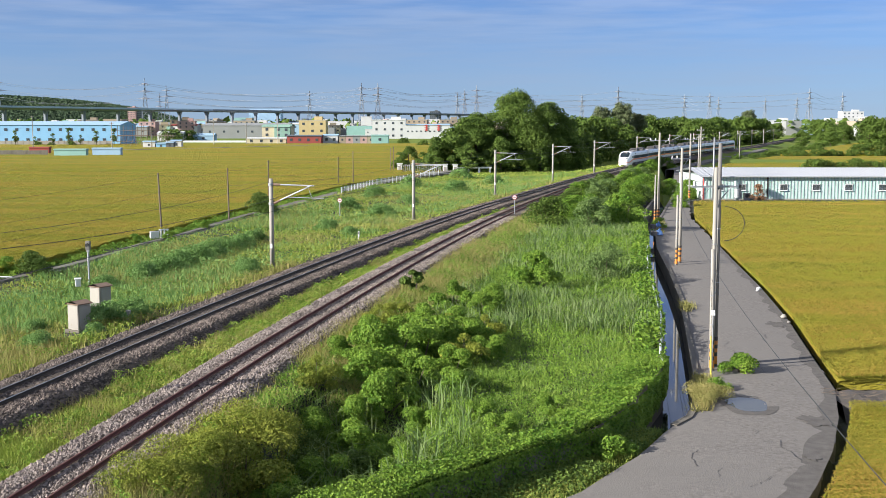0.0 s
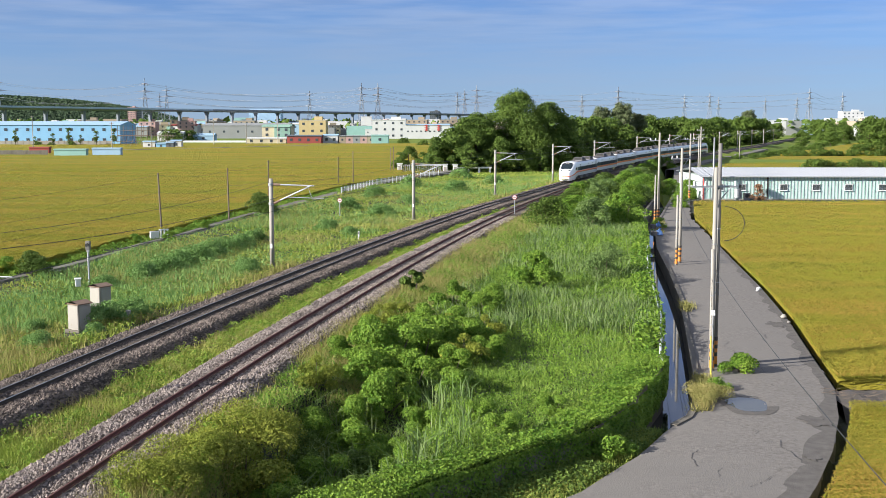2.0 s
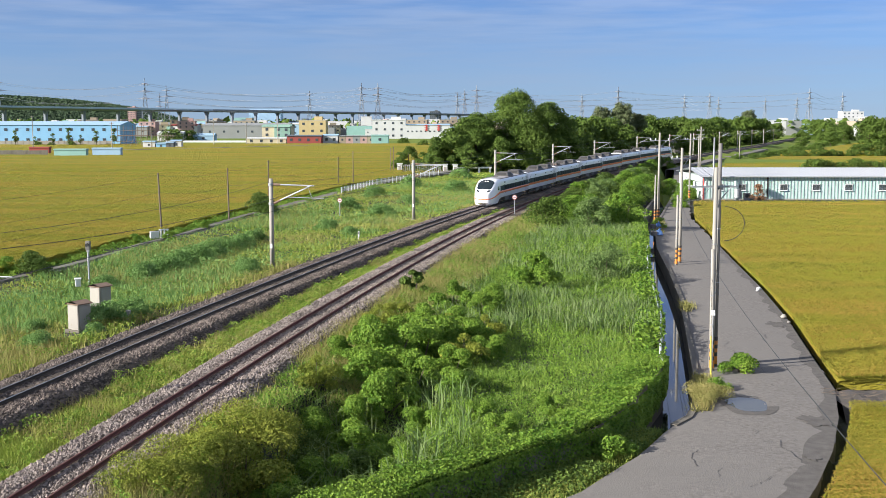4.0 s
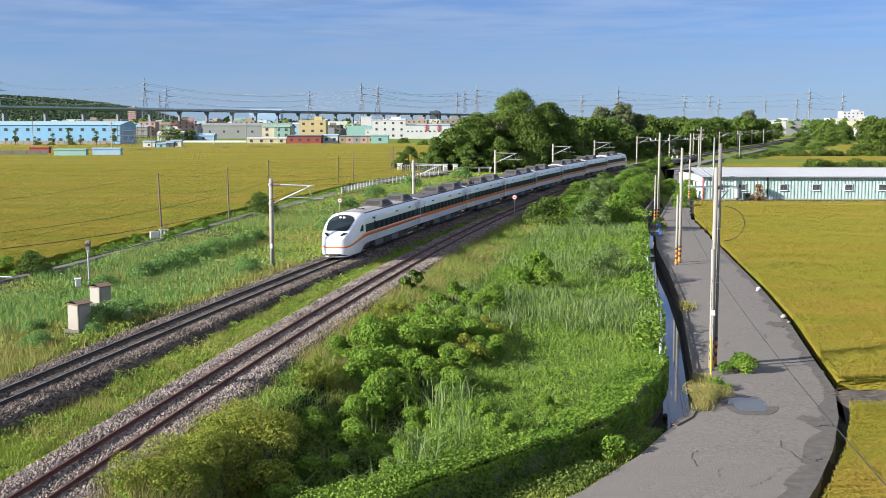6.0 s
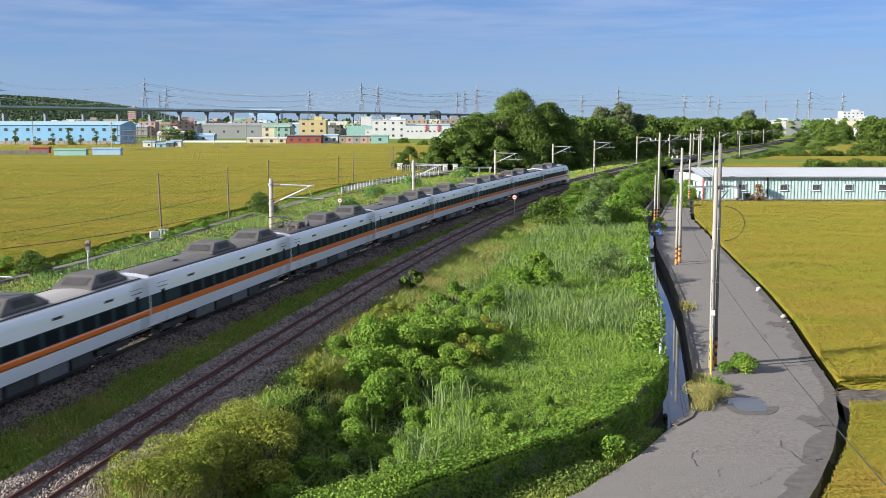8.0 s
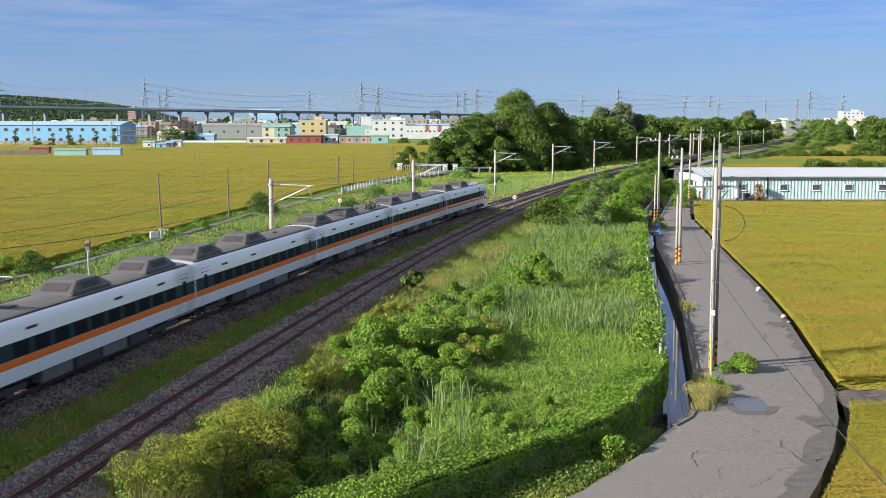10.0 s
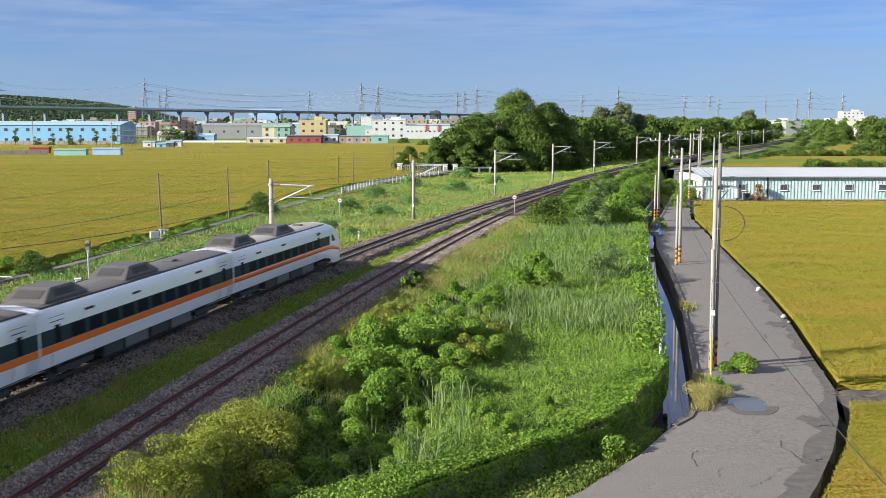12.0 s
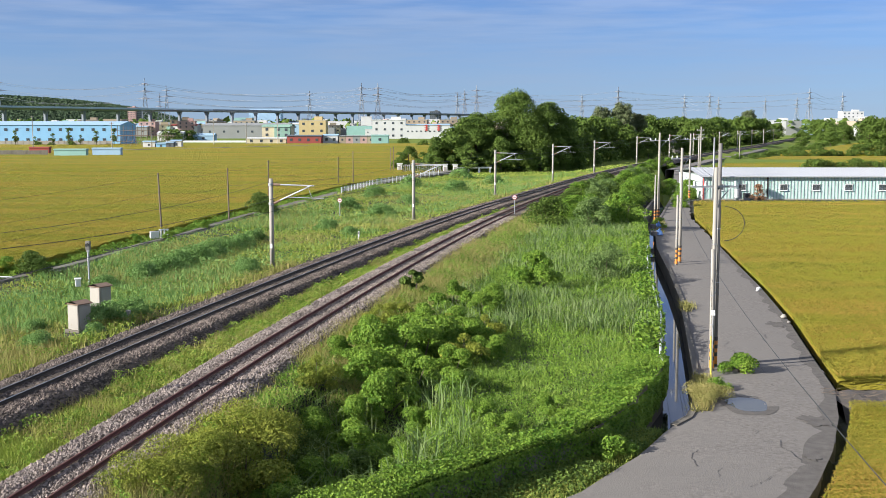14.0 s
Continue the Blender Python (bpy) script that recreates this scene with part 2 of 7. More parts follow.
# ---------------------------------------------------------------- mesh helpers
def part(name, bm, material, parent=None, label="", smooth=False, m=None):
    """Links a bmesh as ONE mesh object, under its thing where parent is given."""
    me = bpy.data.meshes.new(name)
    bm.to_mesh(me)
    bm.free()
    for one in (material if isinstance(material, (list, tuple)) else [material]):
        me.materials.append(one)
    if smooth:
        me.polygons.foreach_set("use_smooth", [True] * len(me.polygons))
    ob = new(name, me)
    if parent:
        ob.parent = parent
    if m is not None:
        ob.matrix_basis = m
    return tagged(ob, label)


def arrays(name, v, tris, material, parent=None):
    """A mesh from numpy arrays of vertices (n,3) and triangles (k,3)."""
    me = bpy.data.meshes.new(name)
    me.vertices.add(len(v))
    me.vertices.foreach_set("co", np.asarray(v, np.float32).ravel())
    me.loops.add(len(tris) * 3)
    me.loops.foreach_set("vertex_index", np.asarray(tris, np.int32).ravel())
    me.polygons.add(len(tris))
    me.polygons.foreach_set("loop_start", np.arange(0, len(tris) * 3, 3, dtype=np.int32))
    me.update(calc_edges=True)
    me.polygons.foreach_set("use_smooth", [False] * len(tris))
    for one in (material if isinstance(material, (list, tuple)) else [material]):
        me.materials.append(one)
    ob = new(name, me)
    if parent:
        ob.parent = parent
    return ob


def thing(name, m, label, category, group="", kind=""):
    """An empty at the base of a thing, to carry its parts."""
    ob = new(name)
    ob.empty_display_size = 0.2
    ob.matrix_basis = m
    return tagged(ob, label, category, group, kind)


def box(bm, x0, x1, y0, y1, z0, z1, bevel=0.0, m=None, mi=0):
    vs = [bm.verts.new((x, y, z)) for x in (x0, x1) for y in (y0, y1) for z in (z0, z1)]
    fs = [bm.faces.new([vs[i] for i in q]) for q in ((0, 1, 3, 2), (4, 6, 7, 5), (0, 4, 5, 1), (2, 3, 7, 6), (0, 2, 6, 4), (1, 5, 7, 3))]
    for f in fs:
        f.material_index = mi
    if bevel:
        es = list({e for f in fs for e in f.edges})
        got = bmesh.ops.bevel(bm, geom=es, offset=bevel, segments=1, affect="EDGES")
        vs = list({v for f in got["faces"] for v in f.verts} | {v for v in vs if v.is_valid})
    if m is not None:
        bmesh.ops.transform(bm, matrix=m, verts=[v for v in vs if v.is_valid])
    return bm


def boxed(x0, x1, y0, y1, z0, z1, bevel=0.0):
    return box(bmesh.new(), x0, x1, y0, y1, z0, z1, bevel)


def tube(bm, pts, r0, r1=None, n=8, cap=True):
    """A round bar along points, tapering from r0 to r1."""
    pts = [Vector(p) for p in pts]
    r1 = r0 if r1 is None else r1
    rings = []
    for i, p in enumerate(pts):
        d = (pts[min(i + 1, len(pts) - 1)] - pts[max(i - 1, 0)]).normalized()
        a = d.orthogonal().normalized()
        if abs(d.z) < 0.95:
            a = d.cross(Vector((0, 0, 1))).normalized()
        b = d.cross(a)
        r = r0 + (r1 - r0) * i / max(1, len(pts) - 1)
        rings.append([bm.verts.new(p + a * r * math.cos(2 * math.pi * k / n) + b * r * math.sin(2 * math.pi * k / n)) for k in range(n)])
    for q, s in zip(rings, rings[1:]):
        for k in range(n):
            bm.faces.new((q[k], q[(k + 1) % n], s[(k + 1) % n], s[k]))
    if cap:
        bm.faces.new(rings[0][::-1])
        bm.faces.new(rings[-1])
    return bm


def bar(pts, r0, r1=None, n=8):
    return tube(bmesh.new(), pts, r0, r1, n)


def loft(rings, closed=False):
    """A skin over rings of points of equal number."""
    bm = bmesh.new()
    rows = [[bm.verts.new(p) for p in r] for r in rings]
    k = len(rows[0])
    for q, s in zip(rows, rows[1:]):
        for i in range(k if closed else k - 1):
            j = (i + 1) % k
            bm.faces.new((q[i], q[j], s[j], s[i]))
    return bm


def sag(a, b, drop, n=10):
    a, b = Vector(a), Vector(b)
    return [a.lerp(b, i / n) - Vector((0, 0, drop * 4 * (i / n) * (1 - i / n))) for i in range(n + 1)]


# ---------------------------------------------------------------- the lie of the land
CURVE = (-0.00968, -0.08827, 0.73654, 3.30934, 15.31547, -24.72398)


def xm(y):
    """x of the main line's centre at y."""
    y = np.asarray(y, float)
    q = np.clip(y, 21, 436)
    s = np.polyval(np.polyder(CURVE), q / 100) / 100
    return np.polyval(CURVE, q / 100) + s * (y - q)


def zt(y):
    """The line climbs a little as it goes away."""
    t = np.clip((np.asarray(y, float) - 150) / 140, 0, 1)
    return 0.85 * t * t * (3 - 2 * t)


def xs(y):
    """x of the siding's centre at y."""
    y = np.asarray(y, float)
    return xm(y) + np.clip(7.4 - 0.0262 * (np.maximum(y, 20) - 31), 0, 9)


ROAD_R = [(8.5, 24), (10.5, 32.5), (12.7, 36.5), (14.6, 40.4), (16.5, 45.1), (18.1, 50.1), (19.2, 56.1), (21.6, 68.5), (23.7, 81.6), (26.3, 100.7), (29.7, 124.4), (32.2, 143.0), (39.9, 178.0), (59.7, 270.0)]
ROAD_L = [(-6.0, 29), (0.5, 32.5), (4.2, 35.2), (7.6, 40.4), (9.2, 43.7), (10.6, 45.6), (12.5, 53.5), (14.4, 63.8), (16.7, 76.3), (18.9, 91.0), (21.1, 107.5), (25.4, 131.2), (37.0, 178.4), (56.6, 270.0)]
BANK = [(-9.0, 27.0), (-5.0, 30.0), (-1.7, 33.2), (2.3, 37.4), (5.5, 40.6), (7.6, 44.3), (10.2, 51.1), (13.0, 65.6), (16.0, 85.9), (18.8, 101.4), (22.7, 123.8), (26.5, 145.0), (34.5, 178.0), (53.9, 270.0)]
LANE = [(-35.5, 60.0), (-34.3, 75.0), (-33.6, 82.7), (-32.7, 87.4), (-31.3, 92.7), (-29.7, 107.9), (-28.0, 117.3), (-25.7, 140.9), (-20.1, 174.8), (-15.2, 205.8), (-6.6, 237.1), (2.0, 258.0)]


def along(line, y):
    p = np.array(line)
    return np.interp(y, p[:, 1], p[:, 0])


def bump_noise(x, y, k, seed=0.0):
    """Smooth unevenness from crossed waves."""
    return (np.sin(x * k + 1.3 * np.sin(y * k * 0.7 + seed)) + np.sin(y * k * 1.13 + 1.7 * np.sin(x * k * 0.63 - seed)) + np.sin((x + y) * k * 0.57 + seed)) / 3


def step(a, b, v):
    t = np.clip((v - a) / (b - a), 0, 1)
    return t * t * (3 - 2 * t)


def ground_z(x, y):
    """Height of the ground sheet."""
    x, y = np.asarray(x, float), np.asarray(y, float)
    dm, ds = x - xm(y), x - xs(y)
    left = -0.5 - 0.4 * step(-2.5, -8, dm) - 0.4 * step(-9, -15, dm)
    mid = np.full_like(x, -0.68)
    db = along(BANK, y) - x
    right = -0.75 - 0.3 * step(2.0, 7.0, ds)
    z = np.where(dm < -2, left, np.where(ds < 1.5, mid, right))
    z = z + 0.12 * bump_noise(x, y, 0.35) * step(2.2, 4.5, np.abs(dm)) * step(2, 3.5, np.abs(ds))
    pit = step(3.7, 4.6, ds) * (1 - step(8.2, 11.0, ds)) * step(28, 31, y) * (1 - step(43.5, 48.5, y))
    z = z - 1.7 * pit
    near = y < 330
    z = np.where(near & (db < 0.3), -4.0, z)
    rl, rr = along(ROAD_L, y), along(ROAD_R, y)
    z = np.where(near & (x > rl + 0.25), -1.66, z)
    z = np.where(near & (x > rr), -2.4, z)
    z = np.where(near & (x > rl + 0.25) & (y > 150), -1.75, z)
    far = np.where(dm > 6, -1.9, -1.35)
    z = np.where(y > 330, far + (z - far) * (1 - step(330, 400, y)) * (np.abs(dm) < 40), z)
    keep = (np.abs(dm) < 12) & (y > 330)
    z = np.where(keep, -0.5 + (far + 0.5) * step(3, 12, np.abs(dm)), z)
    z = z + zt(y) * (1 - step(9, 16, np.abs(dm)))
    fieldl = x < along(LANE, np.clip(y, 60, 258)) - 1.6
    z = np.where(fieldl, -1.35, z)
    return z


def span(a, b, n):
    return np.linspace(a, b, n, endpoint=False)


def build_ground():
    gx = np.concatenate([-np.geomspace(4500, 60, 40, endpoint=False), span(-60, -36, 16), span(-36, 36, 130), span(36, 70, 20), np.geomspace(70, 4500, 44)])
    gy = np.concatenate([span(-300, 10, 20), span(10, 24, 10), span(24, 100, 110), span(100, 200, 70), span(200, 420, 50), np.geomspace(420, 4700, 50)])
    X, Y = np.meshgrid(gx, gy)
    Z = ground_z(X, Y)
    nx, ny = len(gx), len(gy)
    v = np.stack([X.ravel(), Y.ravel(), Z.ravel()], 1)
    i = (np.arange(ny - 1)[:, None] * nx + np.arange(nx - 1)[None]).ravel()
    t = np.concatenate([np.stack([i, i + 1, i + nx + 1], 1), np.stack([i, i + nx + 1, i + nx], 1)])
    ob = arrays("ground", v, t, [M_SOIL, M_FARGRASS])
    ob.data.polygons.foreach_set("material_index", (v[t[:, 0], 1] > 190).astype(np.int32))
    tagged(ob, "grassy earth that stretches flat to the horizon", "ground", kind="structure")


build_ground()


def lift(y):
    """The far end of the road climbs with the line."""
    return float(np.interp(y, [185, 270, 320, 440], [0, 0.7, 1.2, 1.6]))


def strip(name, left, right, z, thick, material, label, category, n=160, climb=True):
    """A paved strip between two edge lines, with a thickness."""
    rings = []
    pl, pr = np.array(left), np.array(right)
    tl = np.linspace(0, 1, n)
    sl = np.r_[0, np.cumsum(np.hypot(*np.diff(pl, axis=0).T))]
    sr = np.r_[0, np.cumsum(np.hypot(*np.diff(pr, axis=0).T))]
    for t in tl:
        a = [np.interp(t * sl[-1], sl, pl[:, k]) for k in (0, 1)]
        b = [np.interp(t * sr[-1], sr, pr[:, k]) for k in (0, 1)]
        w = 0.12 * math.sin(t * 260) + 0.08 * math.sin(t * 611)
        row = [(a[0], a[1], z - thick)]
        for k in range(7):
            u = k / 6
            row.append((a[0] + (b[0] + w - a[0]) * u, a[1] + (b[1] - a[1]) * u, z + (lift(a[1]) if climb else 0) + 0.05 * math.sin(math.pi * u) + 0.012 * math.sin(a[1] * 1.7 + 5 * u)))
        row.append((b[0] + w, b[1], z - thick))
        rings.append(row)
    ob = part(name, loft(rings), material, smooth=False)
    return tagged(ob, label, category, kind="structure")


strip("road", ROAD_L, ROAD_R, -1.6, 0.8, M_ASPHALT, "worn grey asphalt farm road beside the canal", "road")
strip("road_far", [(float(xm(y)) + 5.2, y) for y in range(270, 441, 10)], [(float(xm(y)) + 8.6, y) for y in range(270, 441, 10)], -1.6, 1.8, M_ASPHALT, "grey asphalt road curving away between fields", "road")
strip("lane", [(x - (0.42 if y < 150 else 1.3), y) for x, y in LANE], [(x + (0.42 if y < 150 else 1.3), y) for x, y in LANE], -1.19, 0.35, M_LANE, "narrow pale concrete lane beside the rice field", "lane")


# ---------------------------------------------------------------- railway
def line_at(fx, y, off=0.0):
    d = Vector((float(fx(y + 0.5) - fx(y - 0.5)), 1.0)).normalized()
    return float(fx(y)) + off * d.y, y - off * d.x, d


def swept(fx, ys, profile):
    rings = []
    for y in ys:
        d = line_at(fx, y)[2]
        cx = float(fx(y))
        rings.append([(cx + o * d.y, y - o * d.x, z + float(zt(y))) for o, z in profile])
    return loft(rings)


def rail_profile(off, top):
    w, b = 0.035, 0.065
    return [(off - b, top - 0.15), (off - b, top - 0.135), (off - 0.012, top - 0.115), (off - 0.012, top - 0.04), (off - w, top - 0.03), (off - w, top - 0.004),
            (off + w, top - 0.004), (off + w, top - 0.03), (off + 0.012, top - 0.04), (off + 0.012, top - 0.115), (off + b, top - 0.135), (off + b, top - 0.15)]


YS_NEAR = list(np.arange(-60, 150, 1.5)) + list(np.arange(150, 330, 3.0))
YS_MAIN = YS_NEAR + list(np.arange(330, 760, 8.0))


def railway(name, fx, ys, top, rail_mat, head_mat, label, y_sleep, sunk=0.158):
    track = thing(name, Matrix(), label, "railway track", kind="structure")
    z = top - 0.16
    rng = np.random.default_rng(5)
    prof = [(-2.5, z - 0.50), (-1.75, z - 0.02), (-1.2, z + 0.02), (-0.5, z - 0.05), (0, z - 0.06), (0.5, z - 0.05), (1.2, z + 0.02), (1.75, z - 0.02), (2.1, z - 0.30), (2.5, z - 0.68)]
    part("ballast", swept(fx, ys, prof), M_BALLAST, track, "grey crushed stone ballast")
    for off in (-0.568, 0.568):
        rail = part("rail", swept(fx, ys, rail_profile(off, top)), rail_mat, track, "brown weathered steel rail")
        part("rail_head", swept(fx, ys, [(off - 0.03, top - 0.003), (off - 0.024, top), (off + 0.024, top), (off + 0.03, top - 0.003)]), head_mat, rail)
    bm = boxed(-1.0, 1.0, -0.11, 0.11, -0.12, 0.0, 0.015)
    first = part("sleeper", bm, M_SLEEPER, track)
    y, k = y_sleep, 0
    while k < 170:
        x, yy, d = line_at(fx, y)
        ob = first if k == 0 else new("sleeper", first.data)
        ob.parent = track
        ob.matrix_basis = pose(x, y, top - sunk, 0, 0, -math.degrees(math.atan2(d.x, d.y)) + rng.normal(0, 0.6))
        y += 0.6 * d.y
        k += 1
    return track


railway("main_track", xm, YS_MAIN, 0.0, M_RAIL_MAIN, M_RAILTOP, "curving main line on dark stone ballast with polished rails", 32.0)
railway("siding_track", xs, YS_NEAR, -0.2, M_RAIL, M_RAIL, "rust-red siding track on grey stone ballast", 26.0, 0.195)
# ---------------------------------------------------------------- canal
def wall_along(name, line, y0, y1, off, thick, z0, z1, material, label, n=90):
    p = np.array(line)
    s = np.r_[0, np.cumsum(np.hypot(*np.diff(p, axis=0).T))]
    sa, sb = np.interp(y0, p[:, 1], s), np.interp(y1, p[:, 1], s)
    rings = []
    for q in np.linspace(sa, sb, n):
        c = np.array([np.interp(q, s, p[:, 0]), np.interp(q, s, p[:, 1])])
        c2 = np.array([np.interp(q + 0.5, s, p[:, 0]), np.interp(q + 0.5, s, p[:, 1])])
        c1 = np.array([np.interp(q - 0.5, s, p[:, 0]), np.interp(q - 0.5, s, p[:, 1])])
        d = (c2 - c1) / (np.linalg.norm(c2 - c1) + 1e-9)
        nrm = np.array([d[1], -d[0]])
        a, b = c + nrm * off, c + nrm * (off + thick)
        rings.append([(a[0], a[1], z0), (a[0], a[1], z1), (b[0], b[1], z1), (b[0], b[1], z0)])
    bm = loft(rings, closed=True)
    bm.verts.ensure_lookup_table()
    bm.faces.new([bm.verts[i] for i in (3, 2, 1, 0)])
    bm.faces.new([bm.verts[len(bm.verts) - 4 + i] for i in range(4)])
    return tagged(part(name, bm, material), label, "canal wall", kind="structure")


wall_along("canal_wall_1", BANK, 29.0, 175.0, -0.05, 0.30, -4.2, -0.92, M_CONC_DK, "stained concrete retaining wall on the meadow side of the canal")
wall_along("canal_wall_2", ROAD_L, 44.0, 175.0, -0.12, 0.30, -4.2, -1.53, M_CONC_DK, "stained concrete canal wall along the road")
tagged(part("water", loft([[(along(BANK, y) - 0.2, y, -2.8), (along(ROAD_L, y) + 0.3, y, -2.8)] for y in np.linspace(43.5, 175, 60)]), M_WATER), "still dark canal water that mirrors the sky", "canal water", kind="structure")

# the puddle and worn patches of the road
pud = bmesh.new()
ring = [pud.verts.new((13.35 + 0.85 * math.cos(a) * (1 + 0.12 * math.sin(3 * a)), 47.2 + 1.35 * math.sin(a) * (1 + 0.1 * math.cos(2 * a)), -1.545)) for a in np.linspace(0, 2 * math.pi, 40, endpoint=False)]
pud.faces.new(ring)
tagged(part("puddle", pud, M_WATER), "shallow rain puddle on the asphalt road", "puddle")
wet = bmesh.new()
ring = [wet.verts.new((13.3 + 1.2 * math.cos(a) * (1 + 0.15 * math.sin(3 * a + 1)), 46.95 + 1.75 * math.sin(a) * (1 + 0.12 * math.cos(2 * a)), -1.549)) for a in np.linspace(0, 2 * math.pi, 40, endpoint=False)]
wet.faces.new(ring)
M_WET = mat("wet_asphalt", (0.085, 0.077, 0.07), (0.15, 0.138, 0.125), rough=0.9, scale=2.5, fine=38, bump=0.6, spec=0.2)
tagged(part("wet_patch", wet, M_WET), "damp dark asphalt round the puddle", "wet asphalt", kind="structure")
rngp = np.random.default_rng(12)
for cx, cy, r in ((15.4, 44.6, 0.7), (20.4, 66.5, 0.7), (13.6, 39.6, 0.35)):
    bm = bmesh.new()
    bm.faces.new([bm.verts.new((cx + r * math.cos(a) * rngp.uniform(0.5, 1.1), cy + 1.5 * r * math.sin(a) * rngp.uniform(0.5, 1.1), -1.551 + 0.002 * rngp.random())) for a in np.linspace(0, 2 * math.pi, 22, endpoint=False)])
    tagged(part("road_patch", bm, M_WET), "dark worn patch in the asphalt", "road patch", kind="structure")


# ---------------------------------------------------------------- fields
def canopy(name, xa, xb, ys, z, label, nx=60, skirt=0.7):
    """The closed top of a rice field, uneven, with its standing sides."""
    rings = []
    rng = np.random.default_rng(3)
    for y in ys:
        a, b = xa(y), xb(y)
        row = [(a, y, z - skirt)]
        for k in range(nx + 1):
            x = a + (b - a) * (k / nx) ** (1.6 if b - a > 100 and b > 60 else 1.0)
            row.append((x, y, z + 0.07 * float(bump_noise(x, y, 0.9)) + 0.04 * rng.normal()))
        row.append((b, y, z - skirt))
        rings.append(row)
    front = [[(p[0], p[1] - 0.05, z - skirt) for p in rings[0]]]
    ob = part(name, loft(front + rings), M_RICE_FIELD)
    return tagged(ob, label, "rice field", kind="structure")


def lane_edge(y):
    return float(along(LANE, np.clip(y, 60, 258))) - 2.2


def left_start(y):
    return -0.46 * y - 35


canopy("rice_field_1", left_start, lane_edge, list(np.arange(55, 150, 1.2)) + list(np.arange(150, 260, 2.5)), -0.72, "ripe golden rice field beside the railway", 70)
canopy("rice_field_2", left_start, lambda y: float(np.interp(y, [260, 292, 312, 600], [-10, -9, 18, 20])), np.arange(260, 600, 7.0), -0.75, "ripe golden rice field reaching to the village", 60)
canopy("rice_field_3", lambda y: float(along(ROAD_R, y)) + 0.6, lambda y: 0.46 * y + 24, list(np.arange(52.3, 120, 0.8)) + list(np.arange(120, 171, 1.5)), -1.45, "ripe golden rice field beside the asphalt road", 60)
canopy("rice_field_4", lambda y: float(along(ROAD_R, y)) + 0.7, lambda y: 36.0, np.arange(31, 46.9, 0.7), -1.45, "corner of ripe rice field below the road", 30)
FAR_EDGE = ([200, 270, 310, 350, 400, 450, 520, 640], [47.0, 62.0, 76.5, 94.0, 116.0, 140.0, 176.0, 236.0])
canopy("rice_field_5", lambda y: float(np.interp(y, *FAR_EDGE)), lambda y: 0.46 * y + 40, np.arange(202, 392, 3.0), -1.3, "golden rice field behind the long shed", 40)
canopy("rice_field_6", lambda y: float(np.interp(y, *FAR_EDGE)) + 4, lambda y: 0.46 * y + 60, np.arange(412, 640, 6.0), -1.2, "greenish gold rice field near the tree line", 40)


# ---------------------------------------------------------------- grass and leaves
def blades(name, P, h, w, per, lean, material, label, category, seed, segs=1, spread=0.12):
    """Tufts of blades standing at P: each blade a tapering bent strip."""
    rng = np.random.default_rng(seed)
    n = len(P) * per
    base = np.repeat(P, per, 0) + np.c_[rng.normal(0, spread, (n, 2)), np.zeros(n)]
    hh = np.repeat(h, per) * rng.uniform(0.55, 1.15, n)
    az = rng.uniform(0, 2 * np.pi, n)
    tilt = np.abs(rng.normal(0, lean, n)) * hh
    d = np.stack([np.cos(az), np.sin(az), np.zeros(n)], 1)
    az2 = rng.uniform(0, 2 * np.pi, n)
    side = np.stack([np.cos(az2), np.sin(az2), np.zeros(n)], 1) * (w * rng.uniform(0.6, 1.3, n))[:, None] / 2
    tip = base + d * tilt[:, None] + np.c_[np.zeros((n, 2)), hh]
    base[:, 2] -= 0.05
    if segs == 1:
        v = np.stack([base - side, base + side, tip], 1).reshape(-1, 3)
        t = np.arange(n * 3).reshape(-1, 3)
    else:
        midp = base + d * (tilt * 0.25)[:, None] + np.c_[np.zeros((n, 2)), hh * 0.62]
        tip = base + d * (tilt * 1.3)[:, None] + np.c_[np.zeros((n, 2)), hh * 0.92]
        v = np.stack([base - side * 0.7, base + side * 0.7, midp + side, midp - side, tip], 1).reshape(-1, 3)
        o = np.arange(n)[:, None] * 5
        t = np.concatenate([o + np.array([[0, 1, 2]]), o + np.array([[0, 2, 3]]), o + np.array([[3, 2, 4]])])
    ob = arrays(name, v, t, material)
    return tagged(ob, label, category, kind="stuff")


def scatter(n, x0, x1, y0, y1, seed, ok, near=True):
    """n points over a stretch of ground, kept where ok(x, y) holds; denser towards the eye when near."""
    rng = np.random.default_rng(seed)
    if near:
        y = y0 * (y1 / y0) ** rng.random(n)
    else:
        y = rng.uniform(y0, y1, n)
    a, b = (f(y) if callable(f) else np.full(n, f) for f in (x0, x1))
    x = a + (b - a) * rng.random(n)
    k = ok(x, y)
    x, y = x[k], y[k]
    return np.c_[x, y, ground_z(x, y)]


def clear_of_tracks(x, y):
    w = 0.45 * bump_noise(x, y, 0.8) + 0.3 * bump_noise(x, y, 2.6)
    return (np.hypot(x + 19.6, y - 58.7) > 1.5) & (np.abs(x - xm(y)) > 2.15 + w) & (np.abs(x - xs(y)) > 1.75 + w)


def patchy(P, k, cut, seed):
    soft = np.random.default_rng(int(seed * 10)).normal(0, 0.3, len(P))
    return P[bump_noise(P[:, 0], P[:, 1], k, seed) + 0.5 * bump_noise(P[:, 0], P[:, 1], k * 3.7, seed) + soft > cut]


